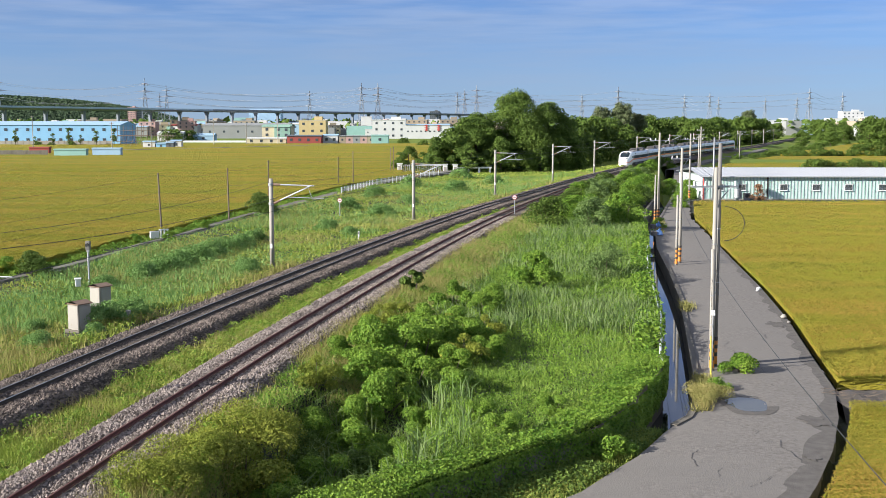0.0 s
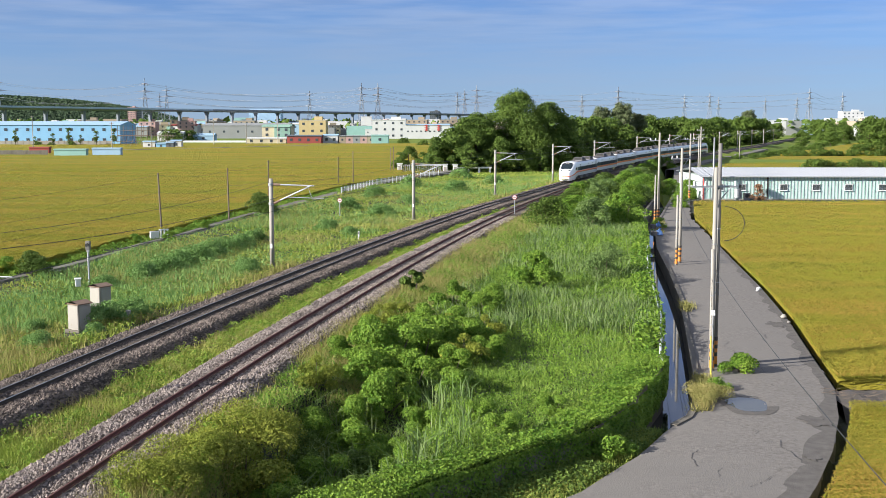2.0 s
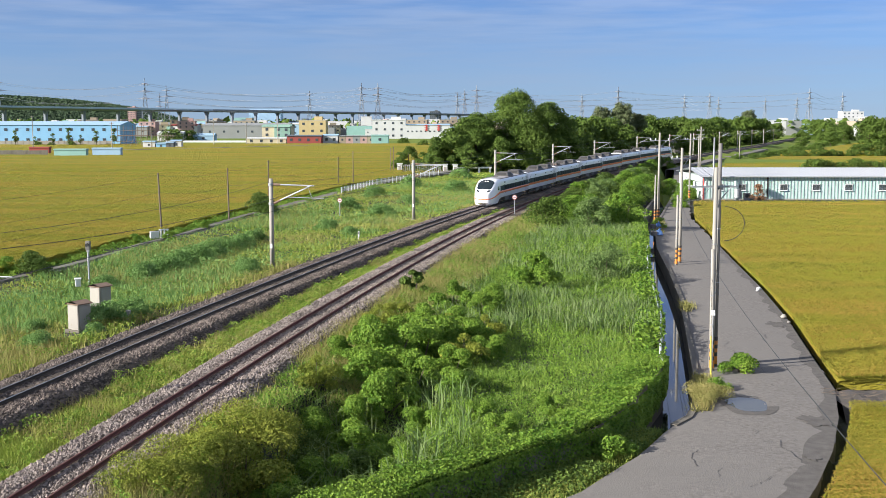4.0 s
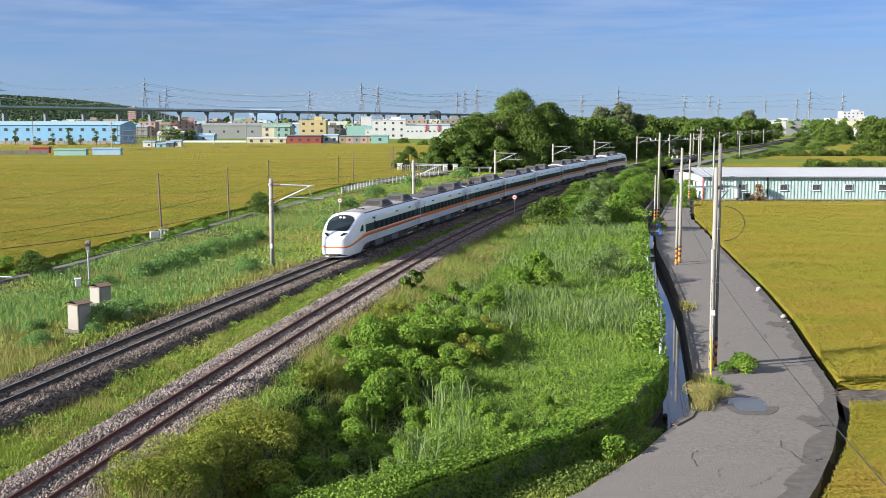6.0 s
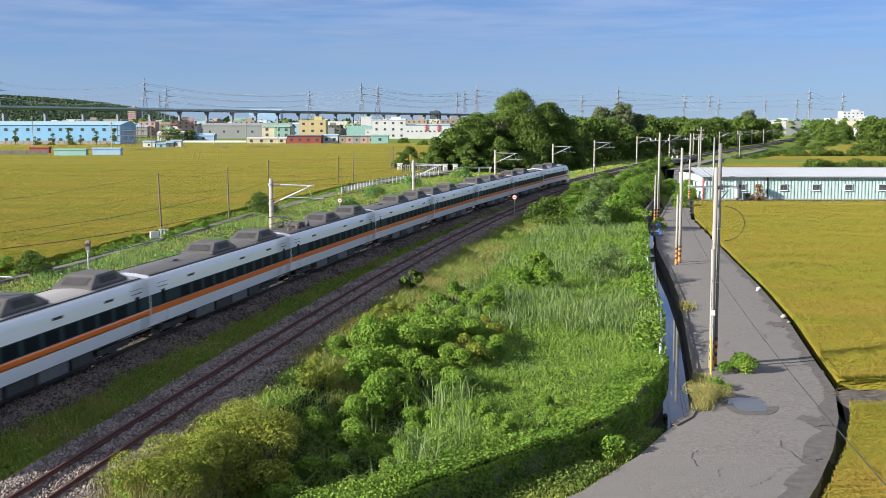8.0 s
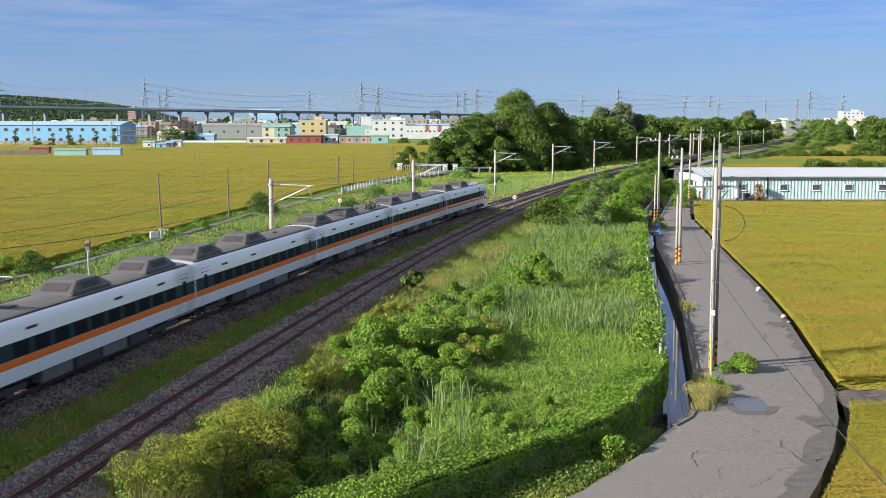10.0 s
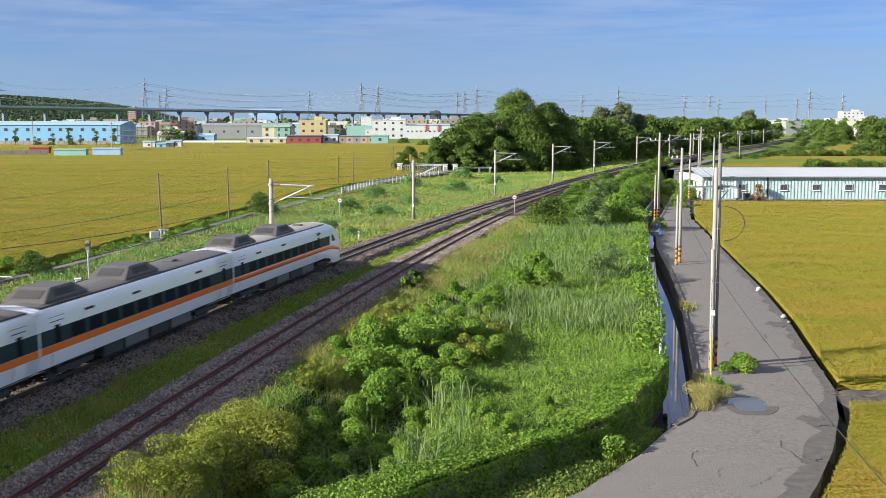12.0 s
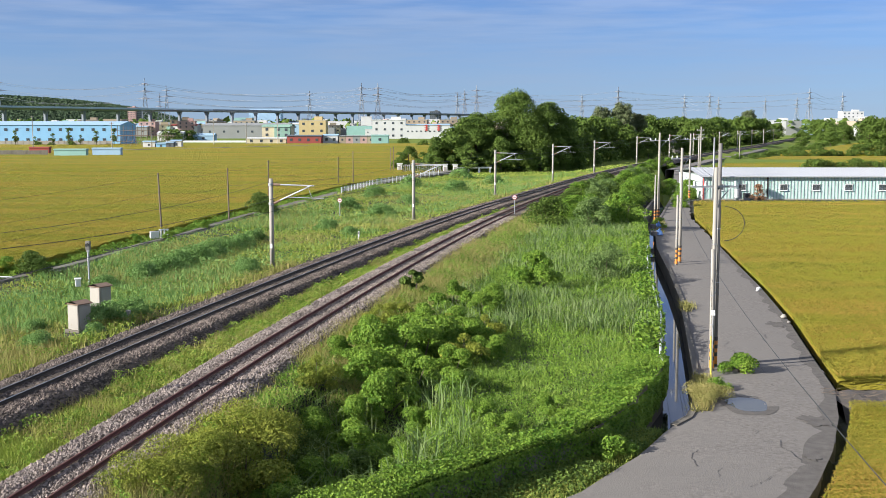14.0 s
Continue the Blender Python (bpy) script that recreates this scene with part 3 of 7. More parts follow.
def all_grass():
    lane_r = lambda y: along(LANE, np.clip(y, 60, 258)) + 1.4
    main_l = lambda y: xm(y) - 2.2
    ok = lambda x, y: np.ones_like(x, bool)
    P = scatter(30000, lambda y: np.maximum(lane_r(y), -0.46 * y - 4), main_l, 40, 330, 1, clear_of_tracks)
    blades("grass", P, 0.22 + 0.16 * bump_noise(P[:, 0], P[:, 1], 0.9) + 0.1 * bump_noise(P[:, 0], P[:, 1], 2.3), 0.045 + P[:, 1][:, None].repeat(3, 1).ravel() * 0.0005, 3, 0.7, M_GRASS, "green grass of the railway bank", "grass", 11)
    P = patchy(scatter(24000, lambda y: np.maximum(lane_r(y), -0.46 * y - 4), lambda y: main_l(y) - 2, 45, 240, 2, clear_of_tracks), 0.17, 0.12, 2.0)
    blades("feathery_weeds", P, np.full(len(P), 0.6), 0.05 + P[:, 1][:, None].repeat(4, 1).ravel() * 0.0003, 4, 0.6, M_GRASS_B, "blue-green feathery weeds on the railway bank", "weeds", 12)
    P = patchy(scatter(30000, lambda y: np.maximum(lane_r(y), -0.46 * y - 4), main_l, 45, 240, 22, clear_of_tracks), 0.23, 0.2, 5.0)
    blades("dry_grass", P, np.full(len(P), 0.55), 0.04 + P[:, 1][:, None].repeat(3, 1).ravel() * 0.0003, 3, 0.7, M_DRY, "straw-coloured dry grass on the railway bank", "grass", 13)
    P = scatter(14000, lambda y: xm(y) + 2.2, lambda y: xs(y) - 1.9, 26, 170, 3, clear_of_tracks)
    blades("grass", P, 0.22 + 0.14 * bump_noise(P[:, 0], P[:, 1], 1.2) + 0.08 * bump_noise(P[:, 0], P[:, 1], 3.0), 0.04 + P[:, 1][:, None].repeat(5, 1).ravel() * 0.0003, 5, 0.8, M_GRASS, "green grass strip between the two tracks", "grass", 14)
    P = patchy(scatter(3500, lambda y: xm(y) + 2.2, lambda y: xs(y) - 1.9, 26, 170, 33, clear_of_tracks), 0.4, 0.1, 1.0)
    blades("dry_grass", P, np.full(len(P), 0.45), np.full(len(P) * 4, 0.04), 4, 0.8, M_DRY, "dry grass strip between the two tracks", "grass", 15)
    # small-leaved herbs that fill the banks and the meadow
    def herbs(n, x0, x1, y0, y1, seed, size, tall, material, label, cut=-9.0, k=0.5):
        Q = scatter(n, x0, x1, y0, y1, seed, clear_of_tracks)
        r = np.random.default_rng(seed)
        hum = 0.5 + 0.4 * bump_noise(Q[:, 0], Q[:, 1], 1.3, seed) + 0.55 * bump_noise(Q[:, 0], Q[:, 1], 4.3, seed) + 0.35 * bump_noise(Q[:, 0], Q[:, 1], 9.0, seed)
        sel = bump_noise(Q[:, 0], Q[:, 1], k, seed) + r.normal(0, 0.25, len(Q)) > cut
        Q, hum = Q[sel], hum[sel]
        Q[:, 2] += np.maximum(0.05, tall * hum) * (1 - 0.75 * r.random(len(Q)) ** 2)
        nn = np.tile([-0.12, -0.2, 0.6], (len(Q), 1)) + np.c_[np.cos(1.3 * 7 * Q[:, 0]), np.sin(9 * Q[:, 1]), np.zeros(len(Q))] * 0.4
        vv, tt = leaf_mesh(Q, nn, size * (0.75 + Q[:, 1] / 130), seed + 1, 0.55)
        tagged(arrays("herbs", vv, tt, material), label, "weeds", kind="stuff")

    herbs(180000, lambda y: xs(y) + 2.6, lambda y: along(BANK, y) - 0.1, 31, 150, 501, 0.042, 0.75, M_LEAF_L, "leafy bright green herbs all over the meadow")
    herbs(45000, lambda y: xs(y) + 3.5, lambda y: along(BANK, y) - 0.1, 31, 150, 502, 0.045, 0.75, M_LEAF, "darker leafy herbs in the meadow", 0.1, 0.35)
    herbs(60000, lambda y: np.maximum(lane_r(y), -0.46 * y - 4), lambda y: main_l(y) - 0.6, 42, 260, 512, 0.055, 0.40, M_LEAF_L, "small-leaved bright herbs on the railway bank", 0.0, 0.3)
    herbs(100000, lambda y: np.maximum(lane_r(y), -0.46 * y - 4), lambda y: main_l(y) - 0.6, 42, 260, 503, 0.05, 0.45, M_GRASS, "small-leaved green herbs on the railway bank", -0.1, 0.3)
    herbs(40000, lambda y: np.maximum(lane_r(y), -0.46 * y - 4), lambda y: main_l(y) - 1.5, 42, 220, 504, 0.07, 0.8, M_GRASS_B, "feathery blue-green herbs on the railway bank", 0.25, 0.16)
    herbs(42000, lambda y: xm(y) + 1.9, lambda y: xs(y) - 1.5, 27, 150, 505, 0.045, 0.42, M_LEAF_L, "small-leaved green herbs between the tracks", -0.5, 0.6)
    herbs(26000, lambda y: xm(y) + 1.9, lambda y: xs(y) - 1.5, 27, 150, 511, 0.045, 0.40, M_GRASS, "light green herbs between the tracks", -0.3, 0.5)
    herbs(16000, lambda y: xs(y) + 1.4, lambda y: xs(y) + 6.0, 27, 140, 506, 0.05, 0.5, M_DRY, "dry seeding herbs on the siding's shoulder", -0.2, 0.5)
    herbs(26000, lambda y: along(LANE, np.clip(y, 60, 258)) - 2.5, lambda y: along(LANE, np.clip(y, 60, 258)) - 0.4, 62, 258, 507, 0.06, 0.55, M_LEAF_L, "green weeds between the lane and the rice")
    Q = scatter(9000, lambda y: along(BANK, y) + 0.25, lambda y: along(ROAD_L, y) - 0.2, 32, 43.6, 508, ok, False)
    rq = np.random.default_rng(509)
    Q[:, 2] = -1.85 + 0.35 * rq.random(len(Q)) * (1 + bump_noise(Q[:, 0], Q[:, 1], 1.4))
    vv, tt = leaf_mesh(Q, np.tile([0.1, -0.2, 1.0], (len(Q), 1)), 0.07, 510, 0.6)
    tagged(arrays("ditch_herbs", vv, tt, M_LEAF), "dark leafy herbs filling the dry ditch", "weeds", kind="stuff")
    # meadow between the siding and the canal
    sid = lambda y: xs(y) + 1.5
    bank = lambda y: along(BANK, y) - 0.05
    P = scatter(30000, sid, bank, 28, 150, 4, clear_of_tracks)
    blades("meadow_grass", P, 0.34 + 0.2 * bump_noise(P[:, 0], P[:, 1], 0.9), 0.04 + P[:, 1][:, None].repeat(4, 1).ravel() * 0.0004, 4, 1.0, M_MEADOW, "lush green meadow grass", "grass", 16)
    P = patchy(scatter(7000, lambda y: sid(y) + 3, bank, 32, 150, 5, ok), 0.9, 0.2, 4.0)
    blades("meadow_herbs", P, 0.5 + 0.2 * bump_noise(P[:, 0], P[:, 1], 1.7), 0.04 + P[:, 1][:, None].repeat(4, 1).ravel() * 0.0004, 4, 0.8, M_REED, "darker green herbs in the meadow", "weeds", 17)
    P = patchy(scatter(24000, sid, lambda y: sid(y) + 5, 28, 150, 6, ok), 0.3, -0.25, 4.0)
    blades("dry_grass", P, np.full(len(P), 0.6), np.full(len(P) * 4, 0.045), 4, 0.7, M_DRY, "dry yellow grass on the siding's shoulder", "grass", 18)
    P = patchy(scatter(300, lambda y: np.full_like(y, -6.0), lambda y: np.full_like(y, 1.0), 34.0, 47, 7, lambda x, y: x < along(BANK, y) - 0.6, False), 0.9, 0.0, 3.0)
    blades("reeds", P, 1.5 + 0.5 * bump_noise(P[:, 0], P[:, 1], 0.8), np.full(len(P) * 6, 0.042), 6, 0.6, M_REED, "tall arching reeds at the meadow's front", "reeds", 19, 2, 0.2)
    P = patchy(scatter(2400, lambda y: xs(y) + 6, bank, 60, 128, 8, ok), 0.19, 0.05, 7.0)
    blades("reeds", P, np.full(len(P), 1.1), np.full(len(P) * 5, 0.05), 5, 0.4, M_REED, "tall pale green reeds across the meadow", "reeds", 20, 2, 0.2)
    # verge of the road and the ditch
    P = scatter(2600, lambda y: along(ROAD_L, y) - 0.05, lambda y: along(ROAD_L, y) + 0.75, 46, 140, 9, lambda x, y: bump_noise(x, y, 0.23) > 0.15)
    P[:, 2] = -1.58
    blades("verge_grass", P, np.full(len(P), 0.35), np.full(len(P) * 5, 0.05), 5, 0.8, M_DRY, "dry grass tufts on the canal's kerb", "grass", 21)
    P = scatter(1500, lambda y: along(BANK, y) + 0.3, lambda y: along(ROAD_L, y) - 0.3, 32, 43.5, 10, ok, False)
    P[:, 2] = -1.9
    blades("ditch_weeds", P, np.full(len(P), 0.4), np.full(len(P) * 5, 0.04), 5, 0.7, M_GRASS, "weeds in the dry ditch under the wall", "weeds", 23)
    # rice: leaning leaves and drooping heads, planted in rows
    def rice(n, x0, x1, y0, y1, seed, z, size, label):
        for share, material, what, up in ((0.5, M_RICE, "ripe golden heads", 0.06), (0.5, M_RICE_GREEN, "green leaves", 0.0)):
            Q = scatter(int(n * share), x0, x1, y0, y1, seed, ok)
            r = np.random.default_rng(seed)
            patch = bump_noise(Q[:, 0] * 0.15, Q[:, 1] * 1.2, 0.3, seed) + 0.6 * bump_noise(Q[:, 0] * 0.5, Q[:, 1] * 1.4, 0.8, seed)
            sign = 1 if what.startswith("ripe") else -1
            Q = Q[sign * patch + r.normal(0, 0.7, len(Q)) > -0.45]
            Q[:, 1] += -0.11 * np.sin(2 * np.pi * Q[:, 1] / 0.6) * (Q[:, 1] < 90)
            Q[:, 2] = z + up + 0.16 * r.random(len(Q)) + 0.07 * bump_noise(Q[:, 0], Q[:, 1], 0.9)
            az = r.uniform(0, 6.283, len(Q))
            vv, tt = leaf_mesh(Q, np.c_[np.cos(az), np.sin(az), np.full(len(Q), 0.7)], size * (0.7 + Q[:, 1] / 130), seed + 1, 0.24)
            tagged(arrays("rice_plants", vv, tt, material), "%s of %s" % (what, label), "rice", kind="stuff")
            seed += 7

    rice(190000, lambda y: along(ROAD_R, y) + 0.5, lambda y: 0.42 * y + 1, 51.9, 171, 41, -1.52, 0.055, "the rice field beside the road")
    rice(120000, lambda y: along(ROAD_R, y) + 0.6, lambda y: 0.42 * y + 4, 30, 46.9, 61, -1.52, 0.05, "the rice in the field corner")
    rice(140000, lambda y: -0.42 * y - 2, lambda y: along(LANE, np.clip(y, 60, 258)) - 2.1, 70, 300, 81, -0.78, 0.055, "the rice field beside the lane")


def stones(name, fx, top, y0, y1, n, seed, label, material=M_STONE):
    """Loose ballast stones lying on the bed and its shoulders."""
    rng = np.random.default_rng(seed)
    y = y0 * (y1 / y0) ** rng.random(n)
    o = rng.uniform(-2.55, 2.55, n)
    keep = (np.abs(np.abs(o) - 0.568) > 0.09)
    y, o = y[keep], o[keep]
    n = len(y)
    z = top - 0.16 + np.interp(np.abs(o), [0, 0.5, 1.2, 1.75, 2.1, 2.5], [-0.06, -0.05, 0.02, -0.02, -0.28, -0.58])
    s = (fx(y + 0.5) - fx(y - 0.5))
    c = np.c_[fx(y) + o / np.sqrt(1 + s * s), y - o * s / np.sqrt(1 + s * s), z + 0.012]
    r = rng.uniform(0.03, 0.075, n) * (1 + y / 150)
    octa = np.array([(1, 0, 0), (0, 1, 0), (-1, 0, 0), (0, -1, 0), (0, 0, 1)], float)
    a = rng.uniform(0, 6.28, n)
    ca, sa = np.cos(a), np.sin(a)
    jit = rng.uniform(0.6, 1.3, (n, 5, 3))
    q = octa[None] * jit
    q[:, 4, :2] += rng.normal(0, 0.35, (n, 2))
    qx = q[..., 0] * ca[:, None] - q[..., 1] * sa[:, None]
    qy = q[..., 0] * sa[:, None] + q[..., 1] * ca[:, None]
    v = np.stack([qx, qy, q[..., 2] * 0.8], 2) * r[:, None, None] + c[:, None]
    t = (np.arange(n)[:, None, None] * 5 + np.array([(0, 1, 4), (1, 2, 4), (2, 3, 4), (3, 0, 4)])[None]).reshape(-1, 3)
    return tagged(arrays(name, v.reshape(-1, 3), t, material), label, "gravel", kind="stuff")


stones("ballast_stones", xm, 0.0, 36, 150, 42000, 61, "loose crushed stones on the main line's ballast", M_STONE_MAIN)
stones("ballast_stones", xs, -0.2, 27, 130, 42000, 62, "loose crushed stones on the siding's ballast")


def leaf_mesh(P, N, size, seed, aspect=0.6):
    """Diamond leaves at P facing roughly N, as arrays."""
    rng = np.random.default_rng(seed)
    n = len(P)
    N = N + rng.normal(0, 0.55, (n, 3))
    N /= np.linalg.norm(N, axis=1)[:, None] + 1e-9
    t = np.cross(N, rng.normal(0, 1, (n, 3)))
    t /= np.linalg.norm(t, axis=1)[:, None] + 1e-9
    b = np.cross(N, t)
    s = (size * rng.uniform(0.6, 1.3, n))[:, None]
    v = np.stack([P - t * s, P - b * s * aspect + N * s * 0.12, P + t * s - N * s * 0.2, P + b * s * aspect + N * s * 0.12], 1).reshape(-1, 3)
    o = np.arange(n)[:, None] * 4
    return v, np.concatenate([o + np.array([[0, 1, 2]]), o + np.array([[0, 2, 3]])])


all_grass()


def cloud(rng, blobs, n, inner=0.35):
    """Points and outward normals over a heap of blobs (centre, radius, squash)."""
    w = np.array([b[1] ** 2 for b in blobs])
    k = rng.choice(len(blobs), n, p=w / w.sum())
    d = rng.normal(0, 1, (n, 3))
    d /= np.linalg.norm(d, axis=1)[:, None]
    d[:, 2] = np.where(d[:, 2] < -0.5, -d[:, 2], d[:, 2])
    r = np.array([b[1] for b in blobs])[k] * np.where(rng.random(n) < inner, rng.uniform(0.4, 0.9, n), rng.uniform(0.88, 1.1, n))
    c = np.array([b[0] for b in blobs])[k]
    sq = np.array([b[2] for b in blobs])[k]
    return c + d * r[:, None] * np.c_[np.ones(n), np.ones(n), sq], d + np.array([0, 0, 0.35])


def crown_blobs(rng, w, h0, h1, count, size, shape=1.0):
    """Blobs filling an uneven egg of width w between two heights."""
    out = []
    for _ in range(count):
        a, q = rng.uniform(0, 6.283), rng.random() ** 0.5
        z = rng.uniform(0, 1)
        wide = (math.sin(math.pi * min(1, 0.18 + 0.82 * z)) ** 0.6 if shape == 1.0 else (1 - z ** 2.4) ** 0.6 if shape == 2.0 else max(0.12, (1 - z)) ** shape)
        out.append(((math.cos(a) * q * wide * w / 2, math.sin(a) * q * wide * w / 2, h0 + (h1 - h0) * z * 0.93), size * rng.uniform(0.6, 1.25), rng.uniform(0.6, 0.9)))
    return out


def tree(name, w, h, clear, n, leaf, material, label, seed, blobs=40, shape=1.0, group="", size=None, category="tree"):
    """A tapered trunk with limbs and a crown of many small leaves; base at the origin."""
    rng = np.random.default_rng(seed)
    t = thing(name, Matrix(), label, category, group)
    bm = tube(bmesh.new(), [(0, 0, -0.3), (0.03 * h * rng.normal(0, 0.5), 0, h * 0.3), (0.05 * h * rng.normal(0, 0.6), 0.02 * h, h * 0.75)], 0.022 * h + 0.04, 0.008 * h + 0.01, 8)
    bl = crown_blobs(rng, w, clear, h, blobs, size or w * 0.16, shape)
    for i in range(7):
        c = bl[i][0]
        tube(bm, [(0, 0, h * 0.22), (c[0] * 0.5, c[1] * 0.5, (h * 0.25 + c[2]) / 2), c], 0.010 * h + 0.02, 0.004 * h, 5)
    part("trunk", bm, M_BARK, t, "brown bark trunk with limbs")
    P, N = cloud(rng, bl, n)
    v, tr = leaf_mesh(P, N, leaf, seed + 1)
    arrays("crown", v, tr, material, t)
    return t


def shrub(name, w, h, n, leaf, material, label, seed, blobs=14, category="shrub", group=""):
    rng = np.random.default_rng(seed)
    t = thing(name, Matrix(), label, category, group)
    bl = [((x * 1.0, y * 1.0, max(z, 0.1)), r, q) for (x, y, z), r, q in crown_blobs(rng, w, 0.05, h, blobs, w * 0.2)]
    bm = bmesh.new()
    for i in range(5):
        tube(bm, [(0, 0, -0.2), (bl[i][0][0] * 0.6, bl[i][0][1] * 0.6, bl[i][0][2] * 0.6), bl[i][0]], 0.03 + 0.01 * h, 0.01, 5)
    part("stem", bm, M_BARK, t)
    P, N = cloud(rng, bl, n)
    v, tr = leaf_mesh(P, N, leaf, seed + 1)
    arrays("foliage", v, tr, material, t)
    return t


def put(ob, x, y, z=None, turn=0.0, scale=1.0):
    z = float(ground_z(np.array([x]), np.array([y]))[0]) if z is None else z
    ob.matrix_basis = pose(x, y, z, 0, 0, turn) @ Matrix.Scale(scale, 4)
    return ob


def again(ob, x, y, z=None, turn=0.0, scale=1.0):
    z = float(ground_z(np.array([x]), np.array([y]))[0]) if z is None else z
    keep = ob.scale.copy()
    return copy_thing(ob, pose(x, y, z, 0, 0, turn) @ Matrix.Scale(scale / keep.x, 4))


M_OLIVE = mat("olive_leaf", (0.13, 0.185, 0.022), (0.33, 0.34, 0.06), rough=0.6, scale=0.4, fine=2, bump=0, island=0.7, through_light=0.15, spec=0.1)


def vegetation():
    # low shrubs of the meadow
    put(shrub("shrub", 2.8, 2.6, 6500, 0.085, M_LEAF_L, "round bright green shrub in the meadow", 101, 18), 6.6, 77.0)
    put(shrub("shrub", 1.5, 1.6, 900, 0.16, M_LEAF, "dark broad-leaved sapling beside the siding", 102, 8), -1.9, 73.6)
    put(shrub("shrub", 2.2, 2.0, 4500, 0.08, M_LEAF_L, "bright leafy shrub in the meadow", 103, 14), 0.6, 67.5)
    low = put(shrub("shrub", 3.0, 2.5, 7000, 0.075, M_LEAF_L, "sprawling bright green vine-covered bush", 104, 13), -2.3, 51.5)
    for qx, qy, qs in ((-3.4, 49.0, 0.75), (-1.0, 53.2, 0.9), (-3.6, 55.5, 0.8), (1.4, 56.5, 0.75), (2.2, 53.5, 0.6), (-4.6, 52.5, 0.6), (0.9, 60.5, 0.7), (2.6, 65.5, 0.7), (-1.2, 62.5, 0.6), (3.0, 69.5, 0.65), (-3.6, 45.5, 0.6), (4.4, 43.2, 0.4), (2.2, 40.2, 0.45)):
        again(low, qx, qy, turn=qx * 77, scale=qs)
    for qx, qy, qs in ((-5.6, 36.5, 0.6), (-4.2, 38.6, 0.65), (-3.0, 36.0, 0.5), (-2.2, 41.0, 0.6), (-5.4, 43.8, 0.7), (-0.8, 43.6, 0.55), (-3.4, 43.0, 0.7), (0.6, 46.6, 0.6), (-1.2, 48.2, 0.7), (-5.0, 33.5, 0.55), (-1.4, 37.6, 0.45), (1.4, 42.6, 0.4)):
        again(low, qx, qy, turn=qx * 91 + qy, scale=qs)
    again(low, -0.4, 55.0, turn=120, scale=0.95)
    again(low, -2.0, 57.5, turn=200, scale=0.75)
    again(low, -2.4, 46.5, turn=70, scale=0.8)
    again(low, 0.5, 50.5, turn=300, scale=0.6)
    put(shrub("shrub", 3.4, 2.3, 6000, 0.07, M_GREYLEAF, "grey-green feathery bush near the canal", 105, 20), 12.4, 83.0)
    olive = put(shrub("shrub", 3.4, 1.15, 15000, 0.042, M_OLIVE, "olive and yellow bush on the siding's shoulder", 106, 22), -7.2, 39.0)
    again(olive, -8.2, 36.0, turn=80, scale=0.9)
    again(olive, -6.0, 42.5, turn=160, scale=0.7)
    again(olive, -9.3, 33.5, turn=30, scale=0.8)
    mix = put(shrub("shrub", 2.6, 2.0, 6000, 0.06, M_OLIVE, "yellow-green leafy bush at the meadow's edge", 107, 16), -6.9, 37.2, turn=15)
    again(mix, -3.6, 61.0, turn=50, scale=0.7)
    again(mix, 1.0, 52.0, turn=250, scale=0.8)
    for qx, qy, qs in ((0.2, 57.8, 0.8), (2.2, 58.5, 0.7), (-2.6, 65.0, 0.6), (-5.6, 47.5, 0.7), (-4.4, 57.5, 0.5)):
        again(mix, qx, qy, turn=qy * 31, scale=qs)
    # thicket between siding and canal
    big = shrub("shrub", 5.2, 3.6, 5600, 0.125, M_LEAF_L, "dense green bush in the thicket by the canal", 108, 30)
    dark = shrub("shrub", 4.6, 3.2, 4800, 0.125, M_LEAF, "dark green bush in the thicket by the canal", 109, 26)
    grey = shrub("shrub", 4.2, 3.4, 4600, 0.11, M_GREYLEAF, "grey-green bush in the thicket by the canal", 110, 24)
    put(dark, 12.0, 124.0)
    put(big, 20.6, 124.5)
    put(grey, 16.5, 122.0)
    rng = np.random.default_rng(77)
    y = 129.0
    while y < 285:
        a, b = float(xs(y)) + 3.2, float(along(BANK, y)) - 1.2
        for f in np.arange(0.12, 1.0, 4.0 / max(3.5, b - a)):
            if y < 150 and f < 0.25:
                continue
            again((big, dark, grey)[rng.integers(3)], a + (b - a) * f + rng.normal(0, 0.6), y + rng.normal(0, 1.2), turn=rng.uniform(0, 360), scale=rng.uniform(0.6, 0.95) * (0.8 if f < 0.3 else 1))
        y += 5.0 if y < 200 else 11.0
    feather = shrub("feathery_bush", 2.8, 0.95, 2600, 0.075, M_GRASS_B, "low blue-green feathery bush on the railway bank", 115, 22)
    put(feather, -19.0, 61.0)
    for fx, fy, fs in ((-18.3, 64.0, 0.8), (-17.5, 62.5, 0.6), (-18.6, 57.8, 0.5), (-22.5, 82.5, 1.1), (-22.0, 86.0, 1.2), (-21.6, 89.5, 1.2), (-21.0, 93.0, 1.2), (-20.5, 97.0, 1.3), (-20.0, 101.0, 1.2), (-19.3, 105.0, 1.1), (-18.8, 110.0, 1.0), (-24.5, 79.0, 0.8), (-15.2, 84.0, 0.8), (-14.6, 81.5, 0.7), (-20.5, 55.0, 0.7), (-22.5, 60.0, 0.6), (-12.5, 118.0, 1.0), (-9.5, 112.0, 0.8), (-8.0, 140.0, 1.2), (-13.0, 150.0, 1.3), (-5.0, 160.0, 1.2), (-11.0, 175.0, 1.4), (2.0, 190.0, 1.5), (-6.0, 205.0, 1.6), (10.0, 215.0, 1.4), (4.0, 235.0, 1.7)):
        again(feather, fx, fy, turn=fx * 61 + fy * 17, scale=fs)
